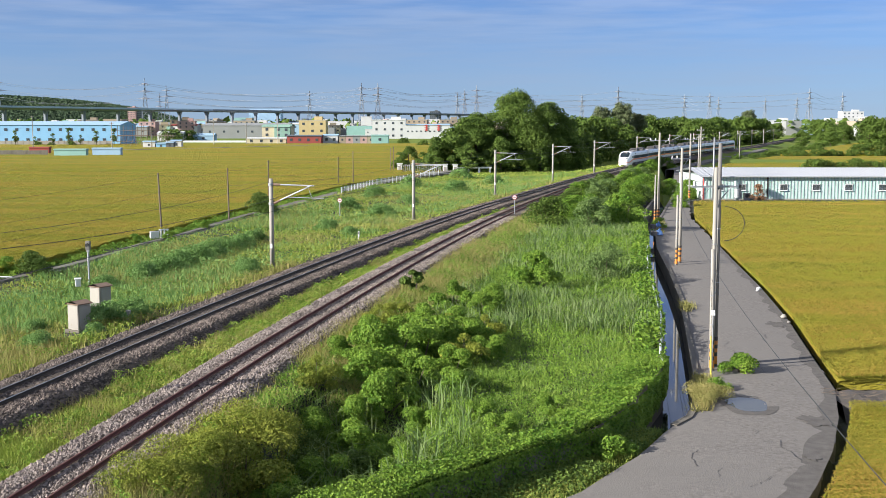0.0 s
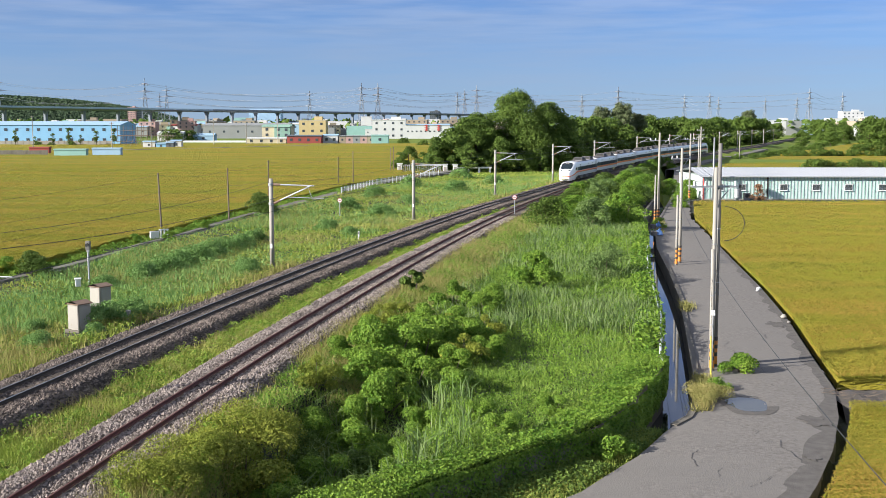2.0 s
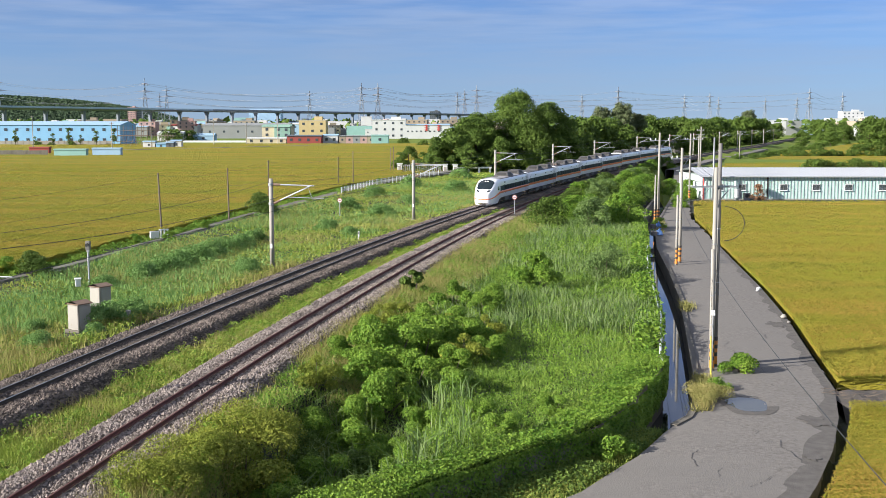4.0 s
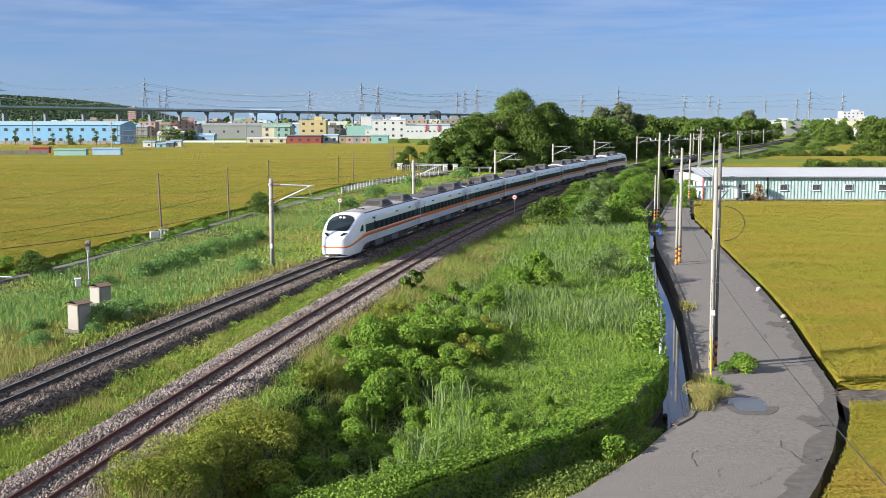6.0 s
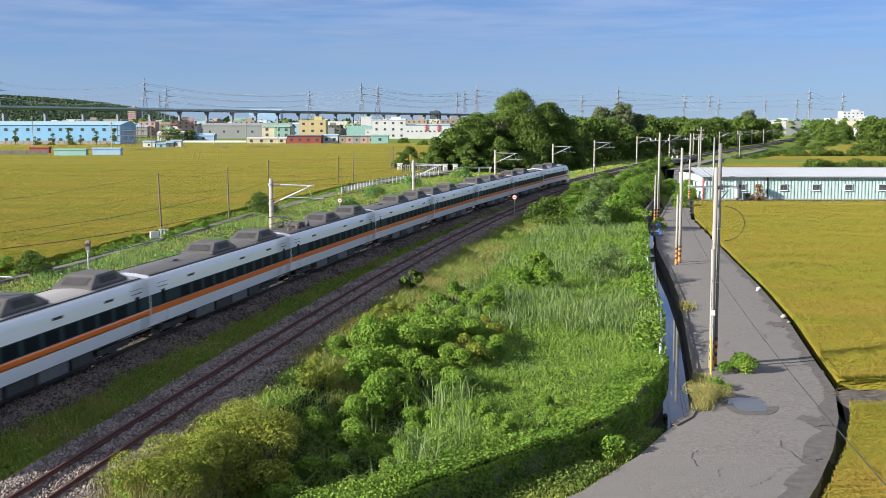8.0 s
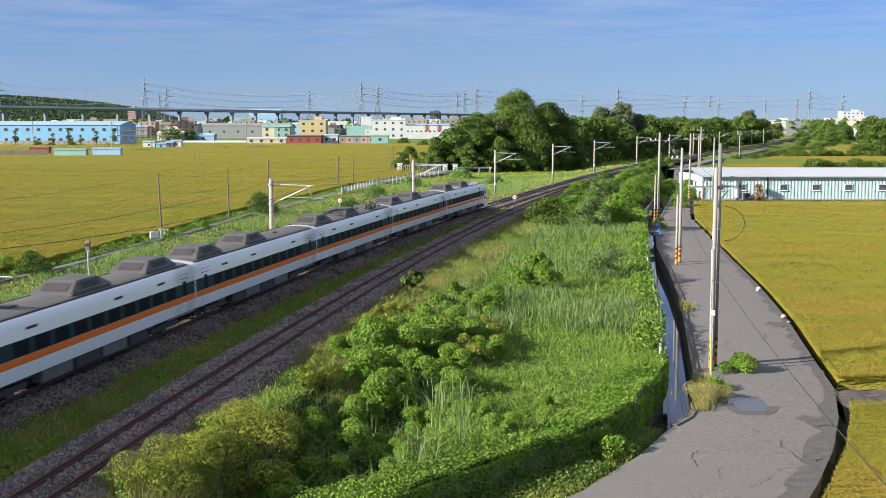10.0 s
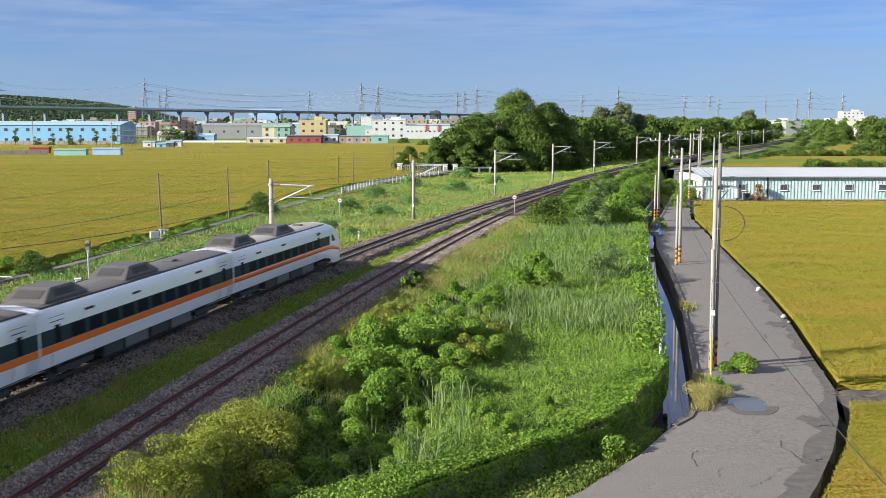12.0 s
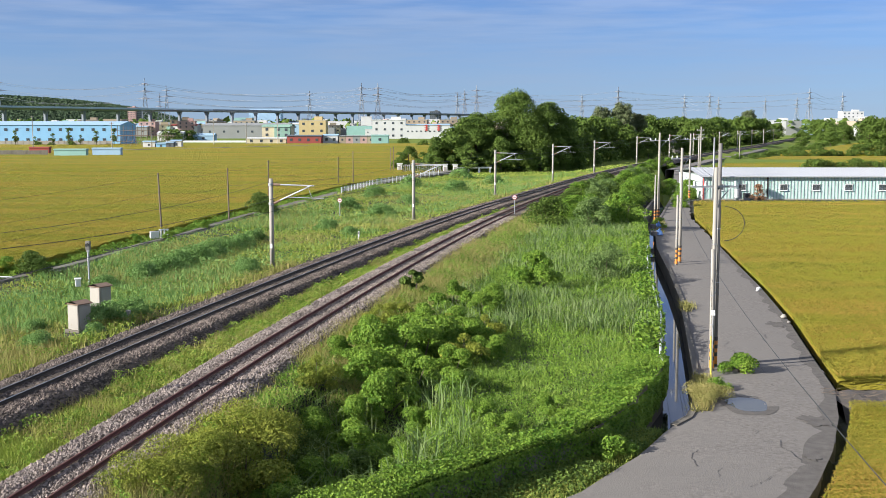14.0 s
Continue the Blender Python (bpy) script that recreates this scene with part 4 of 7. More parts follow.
    for x, yy, s in ((-32.4, 86.5, 0.55), (-23.6, 143.4, 0.85), (-35.0, 88.0, 0.35), (-30.6, 108.5, 0.28), (-28.0, 112.5, 0.26), (-34.5, 82, 0.3), (-27.0, 124.5, 0.22), (-20.5, 168.0, 0.28), (-17.0, 185.0, 0.3), (-12.5, 214.0, 0.3)):
        again(dark if s > 0.45 else big, x, yy, turn=x * 40, scale=s)
    # dark-leaved copies added in the hollow, standing in for its shade
    for x, yy, s in ((-4.5, 35.5, 0.42), (-3.0, 36.8, 0.4), (-4.9, 39.5, 0.42), (-3.2, 40.2, 0.36), (-1.9, 35.4, 0.32), (-5.2, 42.5, 0.36), (-1.2, 38.6, 0.3)):
        again(dark, x, yy, turn=x * 50, scale=s)
    for x, yy, s in ((41.2, 184, 0.75), (39.0, 190, 0.7), (40.2, 179.5, 0.5), (44.2, 196, 0.8), (23.5, 107.5, 0.0), (25.4, 128.5, 0.35), (34.5, 160, 0.5), (36.5, 170, 0.45)):
        if s:
            again(big, x, yy, -1.7, turn=x * 70, scale=s)
    put(shrub("shrub", 2.2, 0.8, 4200, 0.055, M_LEAF_L, "low leafy weeds round the pole's foot", 111, 10), 14.6, 53.6, -1.58)
    put(shrub("shrub", 1.9, 0.45, 2600, 0.065, M_LEAF_L, "broad-leaved weeds at the road's edge", 112, 10), 6.4, 40.2, -1.75)
    put(shrub("shrub", 2.6, 2.4, 1600, 0.10, mat("rusty_twigs", (0.26, 0.13, 0.06), (0.18, 0.10, 0.05), rough=0.8, island=0.6, bump=0), "dry reddish-brown bush against the shed wall", 113, 16), 50.5, 176.8, -1.8)
    # vines over the retaining wall
    rng = np.random.default_rng(120)
    n = 56000
    yy = rng.uniform(29.5, 53.5, n)
    q = rng.random(n)
    hang = q < 0.55
    depth = rng.random(n) ** 1.6 * np.interp(yy, [29, 36, 45, 54], [1.3, 1.3, 1.5, 1.2])
    px = along(BANK, yy) + np.where(hang, 0.30 + 0.18 * rng.random(n) + 0.1 * bump_noise(yy, yy, 3.0), rng.uniform(-1.7, 0.3, n))
    pz = np.where(hang, -0.75 - depth, -0.72 + 0.25 * rng.random(n) + 0.18 * bump_noise(px, yy, 1.7))
    v, tr = leaf_mesh(np.c_[px, yy, pz], np.where(hang[:, None], np.array([0.8, -0.5, 0.4]), np.array([0.1, -0.1, 1.0])), 0.05, 121, 0.8)
    tagged(arrays("creeper", v, tr, M_LEAF_L), "bright green creeper that drapes over the retaining wall", "creeper", kind="stuff")
    n = 9000
    yy = rng.uniform(53, 128, n)
    px = along(BANK, yy) + rng.uniform(-1.3, 0.35, n)
    pz = -0.85 + 0.5 * rng.random(n) * (1 + bump_noise(yy, px, 0.8)) - np.where(px > along(BANK, yy), 0.4 * rng.random(n), 0)
    v, tr = leaf_mesh(np.c_[px, yy, pz], np.tile([0.3, -0.2, 0.9], (n, 1)), 0.12, 122, 0.7)
    tagged(arrays("creeper", v, tr, M_LEAF_L), "leafy creeper along the canal's top edge", "creeper", kind="stuff")


vegetation()


def road_wear():
    """Cracks, the ragged dark edge of the road, and the earth bund between the fields."""
    rng = np.random.default_rng(130)
    for cx, cy, ln, az in ((13.1, 39.2, 2.6, 1.5), (11.2, 41.5, 3.0, 0.2), (14.6, 50.6, 2.4, 0.1), (15.6, 58.0, 3.5, 1.4), (17.0, 44.0, 2.0, 0.4), (9.0, 38.4, 2.2, 1.2), (18.0, 70.0, 4.0, 1.3), (16.2, 62.0, 2.5, 0.2), (8.2, 36.5, 1.6, 0.4), (9.6, 37.2, 1.2, 1.3), (10.4, 36.2, 1.8, 0.9), (11.6, 38.0, 1.4, 0.3), (12.4, 42.6, 2.6, 1.2), (10.6, 44.6, 2.0, 0.5), (15.8, 53.4, 3.0, 1.4), (17.0, 55.0, 2.0, 0.2), (18.2, 61.0, 3.0, 1.35), (13.4, 45.4, 1.8, 0.1), (16.6, 49.0, 2.4, 1.3), (19.6, 76.0, 4.0, 1.3)):
        pts, a = [Vector((cx, cy, -1.553))], az
        for k in range(12):
            a += rng.normal(0, 0.55)
            a += (az - a) * 0.4
            pts.append(pts[-1] + Vector((math.cos(a), math.sin(a), 0)) * ln / 12)
        bm = loft([[(q.x - 0.018 * rng.uniform(0.4, 1.5), q.y, -1.5465), (q.x + 0.018 * rng.uniform(0.4, 1.5), q.y + 0.01, -1.5465)] for q in pts])
        tagged(part("crack", bm, M_STRIPE_K), "thin dark crack in the asphalt", "crack", kind="structure")
    ys = np.arange(33, 110, 0.5)
    bm = loft([[(float(along(ROAD_R, y)) - float(np.interp(y, [33, 42, 48, 60, 110], [0.95, 0.75, 0.35, 0.25, 0.15])) - 0.45 * abs(float(bump_noise(np.array(y), np.array(y * 2.0), 0.6))), y, -1.578), (float(along(ROAD_R, y)) + 0.1, y, -1.578)] for y in ys])
    tagged(part("road_edge", bm, M_WET), "dark ragged edge of the asphalt", "road edge", kind="structure")
    M_MUD = mat("dark_mud", (0.10, 0.085, 0.07), (0.065, 0.055, 0.045), rough=0.8, scale=1.0, fine=14, bump=0.8, dist=0.05)
    rows = []
    for x in np.arange(17.7, 34, 0.4):
        m = 49.2 - 0.05 * (x - 17) + 0.15 * math.sin(x * 2)
        rows.append([(x, m - 1.9, -2.4), (x, m - 1.3, -1.72 + 0.05 * math.sin(x * 5)), (x, m, -1.60 + 0.06 * math.sin(x * 3.1)), (x, m + 1.2, -1.70 + 0.05 * math.cos(x * 4)), (x, m + 1.9, -2.4)])
    tagged(part("earth_bund", loft(rows), M_MUD), "muddy earth bund between two rice fields", "earth bank", kind="structure")
    bm = bmesh.new()
    for k in range(170):
        x = rng.uniform(17.2, 24)
        y = 49.2 - 0.05 * (x - 17) + rng.normal(0, 0.6)
        a, l = rng.normal(0.0, 0.5), rng.uniform(0.1, 0.45)
        tube(bm, [(x, y, -1.58), (x + l * math.cos(a), y + l * math.sin(a), -1.56 + rng.uniform(0, 0.08))], 0.009, n=3, cap=False)
    tagged(part("straw", bm, M_WOOD), "scattered dry straw on the muddy bund", "straw", kind="stuff")
    put(shrub("shrub", 2.0, 0.55, 6000, 0.032, M_DRY, "dry grey-green weeds at the puddle's edge", 131, 14), 11.7, 48.0, -1.58)
    put(shrub("shrub", 1.2, 0.4, 900, 0.05, M_LEAF_L, "small green weeds on the road shoulder", 132, 8), 12.6, 50.0, -1.58)


road_wear()
# ---------------------------------------------------------------- trees of the middle distance
def woods():
    # the great banyan and its companions behind the gate
    put(tree("tree", 23, 19.0, 1.0, 60000, 0.22, M_LEAF, "huge dark broad-leaved tree with a domed crown", 201, 150, 2.0, size=2.7), 19.0, 281, -1.2)
    put(tree("tree", 18, 13.5, 0.3, 34000, 0.22, M_LEAF, "broad dark tree beside the gate", 202, 90, 2.0, size=1.9), 8.0, 275, -1.2)
    put(tree("tree", 17, 17.5, 0.3, 32000, 0.22, M_LEAF, "tall dark tree behind the track", 203, 80, 2.0, size=1.9), 27.5, 288, -1.2)
    side = put(tree("tree", 10, 8.0, 0.2, 7000, 0.24, M_LEAF, "low spreading tree at the lane's end", 204, 40, 2.0, size=1.3), -1.5, 267, -1.3)
    again(side, -8.5, 274, -1.3, 90, 0.72)
    again(side, 6.0, 266, -1.3, 190, 0.85)
    again(side, 33, 300, -1.2, 40, 1.25)
    again(side, 37.5, 306, -1.2, 220, 1.15)
    again(side, 2.5, 271, -1.2, 260, 1.25)
    again(side, 31.0, 284, -1.2, 300, 1.2)
    again(side, 14.0, 268, -1.2, 20, 1.0)
    again(side, 24, 272, -1.2, 140, 0.8)
    mid = tree("tree", 12, 10.5, 0.3, 4200, 0.40, M_LEAF, "dark green roadside tree in the wood beyond the curve", 205, 34, group="wood beyond the curve", size=2.1)
    lite = tree("tree", 11, 9.5, 0.2, 4000, 0.38, M_LEAF, "lighter green tree in the wood beyond the curve", 206, 32, group="wood beyond the curve", size=2.0)
    needle = tree("tree", 12, 19.0, 1.5, 7000, 0.36, M_LEAF_G, "tall grey-green feathery pine-like tree", 207, 80, 0.45, group="wood beyond the curve", size=1.7)
    put(mid, 37.5, 318, -1.2)
    put(lite, 44.0, 334, -1.2)
    put(needle, 63.3, 392, -1.2)
    again(needle, 56.0, 392, -1.2, 120, 0.92)
    again(needle, 70.0, 398, -1.2, 60, 0.8)
    rng = np.random.default_rng(210)
    for x, y, s in ((50, 345, 0.95), (42, 322, 0.8), (57, 362, 1.0), (48, 350, 1.1), (64, 378, 0.8), (72, 385, 0.9), (52, 372, 1.0), (80, 402, 0.9), (34, 306, 0.75), (61, 352, 0.6), (68, 366, 0.6), (40, 330, 1.2), (46, 341, 1.3), (52, 351, 1.25), (58, 380, 1.2), (66, 402, 1.3), (80, 430, 1.25), (88, 441, 1.2), (98, 459, 1.3), (36, 312, 1.15)):
        again((mid, lite)[rng.integers(2)], x, y, -1.2, rng.uniform(0, 360), s)
    for k in range(34):
        y = 410 + k * 10
        x0 = float(xm(y)) - rng.uniform(14, 44)
        again((mid, lite, mid)[rng.integers(3)], x0, y, -1.3, rng.uniform(0, 360), rng.uniform(0.75, 1.25))
    for k in range(46):
        y = rng.uniform(560, 760)
        x = rng.uniform(0.13, 0.44) * y
        if abs(x - float(xm(y))) < 12 or 0.255 < x / y < 0.30:
            continue
        again((mid, lite, mid)[rng.integers(3)], x, y, -1.6, rng.uniform(0, 360), rng.uniform(0.7, 1.2))
    for px, y, s in ((0.275, 600, 1.0), (0.278, 604, 0.85), (0.185, 520, 0.85), (0.215, 560, 0.8), (0.156, 450, 0.7)):
        again(needle, px * y, y, -1.6, px * 900, s)
    for px, y, s in ((0.268, 590, 1.35), (0.285, 592, 1.25), (0.275, 585, 1.3), (0.335, 700, 1.2), (0.34, 690, 1.2), (0.36, 700, 1.1), (0.385, 560, 1.35), (0.395, 556, 1.25)):
        again(mid, px * y, y, -1.6, px * 700, s)
    # hedges and bushes of the fields behind the shed
    hedge = shrub("hedge_bush", 6.0, 3.0, 1500, 0.28, M_LEAF, "green bushy hedge at the field's edge", 208, 20, group="field hedges")
    put(hedge, 90, 268, -1.7)
    for k in range(9):
        again(hedge, 93 + 4.2 * k, 270 + 0.4 * k, -1.7, 47 * k, rng.uniform(0.7, 1.0))
    for k in range(26):
        f = k / 25
        again(hedge, 118 + 92 * f, 402 + 20 * f + rng.normal(0, 1.5), -1.7, 61 * k, rng.uniform(0.45, 0.7))
    for k in range(10):
        again(hedge, 128 + rng.uniform(0, 100), 455 + rng.normal(0, 4), -1.7, 61 * k, rng.uniform(0.7, 1.1))
    for k in range(34):
        f = k / 33
        y = 345 + 330 * f
        again(hedge, float(np.interp(y, [345, 436, 676], [88.0, 132.0, 240.0])) + rng.uniform(1.5, 6), y, -1.7, 53 * k, rng.uniform(0.3, 0.65))
    for x, y, s in ((60.5, 208, 0.55), (62.5, 209, 0.6), (-22, 620, 1.0), (-168, 690, 2.2), (-162, 700, 2.0), (-155, 640, 0.9), (-60, 640, 1.0), (-45, 650, 1.2), (-205, 560, 0.7), (-188, 560, 0.8), (-197, 556, 0.6), (-10, 560, 0.9), (2, 600, 1.0), (-245, 565, 1.1), (-8, 840, 2.4), (5, 830, 2.2), (18, 850, 2.6), (12, 700, 1.6), (24, 720, 1.8)):
        again(hedge, x, y, -1.6, x * 31, s)


woods()


# ---------------------------------------------------------------- masts, poles, wires
def catenary_masts():
    mast = thing("overhead_line_mast", Matrix(), "round concrete railway mast with a steel cantilever arm", "railway mast", "railway masts")
    part("pole", bar([(0, 0, -0.4), (0, 0, 6.9)], 0.19, 0.15, 14), M_POLE, mast, "pale concrete pole", smooth=True)
    part("foot", bar([(0, 0, -0.3), (0, 0, 0.12)], 0.36, 0.32, 12), M_CONC, mast)
    part("arm_tube", bar([(0.12, 0, 6.45), (3.5, 0, 6.38)], 0.055, n=8), M_STEEL, mast)
    part("brace_tube", bar([(0.12, 0, 4.95), (3.2, 0, 6.36)], 0.055, n=8), M_STEEL, mast)
    part("steady_arm", bar([(1.35, 0, 5.48), (4.3, 0, 5.42)], 0.03, n=6), M_STEEL, mast)
    part("drop_arm", bar([(3.0, 0, 6.3), (3.3, 0, 5.5)], 0.02, n=5), M_STEEL, mast)
    for z in (6.45, 4.95):
        part("insulator", bar([(0.2, 0, z + (0.02 if z < 5 else 0)), (0.75, 0, z + (0.28 if z < 5 else -0.01))], 0.10, 0.09, 8), M_RUSTROOF, mast)
        part("clamp", bar([(0, 0, z - 0.1), (0, 0, z + 0.1)], 0.21, n=12), M_STEEL, mast)
    part("plate", boxed(-0.1, 0.1, -0.2, -0.175, 1.5, 1.85), M_PAINTW, mast)
    tops = []
    for i, (x, y) in enumerate(((-13.3, 85.2), (-3.4, 127.0), (8.1, 171.0), (20.4, 205.0), (31.7, 231.5), (49.1, 280.0), (68.0, 320), (82.0, 354), (92.0, 400), (112.0, 447), (134.0, 497), (156.0, 547), (178, 597), (-20.5, 42.0), (-26.5, -2.0))):
        d = line_at(xm, y)[2]
        x = float(xm(y)) - 4.3 if i > 5 and y > 100 else x
        m = pose(x, y, -0.5 + float(zt(y)), 0, 0, -math.degrees(math.atan2(d.x, d.y)))
        if i == 0:
            mast.matrix_basis = m
        else:
            copy_thing(mast, m)
        tops.append((y, x, m))
    tops.sort()
    for k, (pa, pb) in enumerate(zip(tops, tops[1:])):
        for name, loc, drop, r in (("feeder_wire", (-0.25, 0, 6.6), 0.5, 0.012), ("messenger_wire", (3.4, 0, 6.42), 0.55, 0.014), ("contact_wire", (4.2, 0, 5.42), 0.02, 0.014)):
            a, b = pa[2] @ Vector(loc), pb[2] @ Vector(loc)
            tagged(part(name, bar(sag(a, b, drop, 8), r, n=4), M_WIRE), "thin black overhead railway wire", "overhead wire", "railway wires")


catenary_masts()


def banded_pole(x, y, h, r, material, label, bands=True, band_h=1.4, lean=0.0, arm=0.0, arm_turn=20.0):
    p = thing("utility_pole", pose(x, y, -1.6, 0, lean, 0), label, "utility pole", "road poles")
    part("shaft", bar([(0, 0, -0.6), (0, 0, h)], r, r * 0.72, 14), material, p, smooth=True)
    if bands:
        for k in range(7):
            z0 = 0.15 + k * band_h / 7
            part("band", bar([(0, 0, z0), (0, 0, z0 + band_h / 7 - 0.004)], r + 0.006, n=14), M_STRIPE_O if k % 2 else (M_STRIPE_O if k == 0 else M_STRIPE_K), p)
    for z in (h * 0.38, h * 0.62):
        part("hoop", bar([(0, 0, z), (0, 0, z + 0.06)], r * 0.95, n=12), M_STEEL, p)
    if arm:
        a = part("crossarm", box(bmesh.new(), -arm, arm, r, r + 0.09, h - 1.0, h - 0.9, 0.0, Matrix.Rotation(radians(arm_turn), 4, "Z")), M_STEEL, p, "galvanised crossarm")
        part("brace", bar([(Matrix.Rotation(radians(arm_turn), 4, "Z") @ Vector(v)) for v in ((0, r, h - 1.9), (arm * 0.7, r, h - 1.0))], 0.03, n=5), M_STEEL, p)
        for k in (-0.9, -0.4, 0.9):
            c = Matrix.Rotation(radians(arm_turn), 4, "Z") @ Vector((k * arm, r + 0.05, 0))
            part("insulator", bar([(c.x, c.y, h - 0.9), (c.x, c.y, h - 0.68)], 0.07, 0.05, 8), M_PAINTW, a)
    return p


def road_poles():
    banded_pole(13.42, 54.0, 6.1, 0.115, M_POLE, "short pale concrete pole with orange and black bands", lean=-1.0)
    banded_pole(13.55, 54.7, 10.1, 0.135, M_POLE, "tall brown-grey utility pole with a crossarm", bands=False, arm=1.15, arm_turn=3.0)
    banded_pole(13.80, 55.0, 11.3, 0.13, M_POLE_DK, "tall dark utility pole with orange and black bands")
    banded_pole(20.2, 94.7, 6.1, 0.12, M_POLE, "short pale concrete pole with orange and black bands")
    banded_pole(20.85, 96.4, 10.1, 0.15, M_POLE, "tall concrete utility pole with a crossarm", arm=0.9, arm_turn=10)
    banded_pole(26.4, 137.0, 5.8, 0.12, M_POLE, "short pale concrete pole with orange and black bands")
    banded_pole(26.9, 137.4, 11.0, 0.17, M_POLE, "tall concrete utility pole with a crossarm", arm=1.2, arm_turn=-5)
    banded_pole(39.7, 177.5, 10.5, 0.17, M_POLE, "tall concrete utility pole with an orange base", arm=1.0, arm_turn=25)
    banded_pole(43.2, 176.2, 9.9, 0.17, M_STEEL, "pale steel pole before the shed", bands=False)
    banded_pole(62.9, 270.0, 11.2, 0.2, M_POLE, "distant concrete utility pole", bands=False, arm=1.0)
    banded_pole(55.5, 240.0, 9.5, 0.17, M_POLE, "distant concrete utility pole", bands=False, arm=1.2)
    banded_pole(92.5, 345.0, 9.5, 0.17, M_POLE, "distant concrete utility pole", bands=False, arm=1.0)
    line = [(13.75, 54.6, 10.1), (20.85, 96.4, 10.1), (26.9, 137.4, 11.0), (39.7, 177.5, 10.5), (55.5, 240.0, 9.5), (62.9, 270.0, 11.2)]
    for (ax, ay, ah), (bx, by, bh) in zip(line, line[1:]):
        for dx, dz in ((-0.9, -0.7), (0.9, -0.7)):
            tagged(part("cable", bar(sag((ax + dx, ay, ah - 1.6 + dz), (bx + dx, by, bh - 1.6 + dz), 0.6), 0.012, n=4), M_WIRE), "black cable strung between the road poles", "cable", "road cables")
    for a, b, d in (((6.5, 11.0, 4.9), (20.2, 94.7, 4.4), 1.3), ((13.75, 54.6, 8.1), (20.2, 94.7, 4.4), 0.8)):
        tagged(part("cable", bar(sag(a, b, d, 14), 0.014, n=4), M_WIRE), "slack black cable hanging from the pole", "cable", "road cables")
    tagged(part("cable_loop", bar([(13.9 + 1.0 * math.sin(a), 54.25, 5.75 + 0.85 * math.cos(a)) for a in np.linspace(0, math.pi, 15)], 0.02, n=6), M_WIRE), "coiled spare black cable on the pole", "cable")
    guy = thing("guy_wire_guard", pose(13.05, 52.6, -1.58), "yellow plastic guard tube on a guy wire", "guy wire")
    part("tube", bar([(0, 0, 0), (0.07, 0.5, 1.9)], 0.035, n=8), M_YEL, guy)
    part("wire", bar([(0.07, 0.5, 1.9), (0.35, 1.9, 6.5)], 0.01, n=4), M_WIRE, guy)
    meter = thing("meter_post", pose(13.25, 53.3, -1.58), "slim grey conduit post with a small box", "meter post")
    part("conduit", bar([(0, 0, 0), (0, 0, 2.9)], 0.035, n=8), M_STEEL, meter)
    part("case", boxed(-0.08, 0.08, -0.08, 0.08, 2.9, 3.15, 0.01), M_PAINTW, meter)
    pipe = [(float(along(BANK, y)) + 0.12 + 0.05 * math.sin(y), y, -0.74 + 0.05 * math.sin(y * 0.7)) for y in np.arange(52, 104, 2.0)]
    tagged(part("water_pipe", bar(pipe, 0.06, n=8), M_PIPE, smooth=True), "white plastic water pipe along the canal's edge", "pipe")
    for y in (120, 128):
        t = thing("roadside_rubbish", pose(float(along(ROAD_L, y)) + 0.3, y, -1.6), "blue and grey plastic rubbish heap by the road", "rubbish")
        part("sack", bar([(0, 0, 0), (0, 0.1, 0.5), (0.1, 0.1, 0.8)], 0.45, 0.2, 10), mat("blue_plastic", (0.12, 0.25, 0.55), rough=0.5), t)
        part("crate", boxed(-0.9, -0.3, -0.4, 0.4, 0, 0.5, 0.03), M_POLE_DK, t)


road_poles()


def wooden_poles():
    tops = []
    for x, y, h, lean in ((-30.8, 120.1, 6.6, -2.0), (-26.4, 135.5, 6.5, -0.6), (-25.0, 158, 6.65, 0), (-19.7, 207.5, 5.6, 0), (-17.2, 211.2, 6.6, 0), (-11.9, 266.1, 6.2, 0), (-12.4, 262, 6.0, 0)):
        p = thing("wooden_pole", pose(x, y, -1.35, 0, lean, 0), "thin weathered wooden telegraph pole", "telegraph pole", "lane poles")
        part("shaft", bar([(0, 0, -0.4), (0, 0, h)], 0.11, 0.085, 9), M_WOOD, p)
        part("cap_wire", bar([(-0.1, 0, h - 0.2), (0.1, 0, h - 0.2)], 0.03, n=5), M_WIRE, p)
        tops.append(Vector((x + math.sin(radians(lean)) * h, y, h - 1.6)))
    for a, b in zip([Vector((-40, 62, 4.9)), *tops], tops):
        for dz in (0, -1.9, -3.4):
            tagged(part("cable", bar(sag(a + Vector((0, 0, dz)), b + Vector((0, 0, dz)), 0.5), 0.010, n=4), M_WIRE), "thin black wire along the lane poles", "cable", "lane wires")
    for x, y, h in ((-187, 505, 15), (-143.5, 480, 12), (-133, 505, 13), (-118, 570, 13), (-103, 580, 12), (-88, 590, 12)):
        p = thing("village_pole", pose(x, y, -1.35), "pale concrete utility pole near the village", "utility pole", "village poles")
        part("shaft", bar([(0, 0, -0.4), (0, 0, h)], 0.22, 0.16, 8), M_POLE, p)
        part("crossarm", boxed(-0.9, 0.9, -0.06, 0.06, h - 0.7, h - 0.55), M_STEEL, p)


wooden_poles()


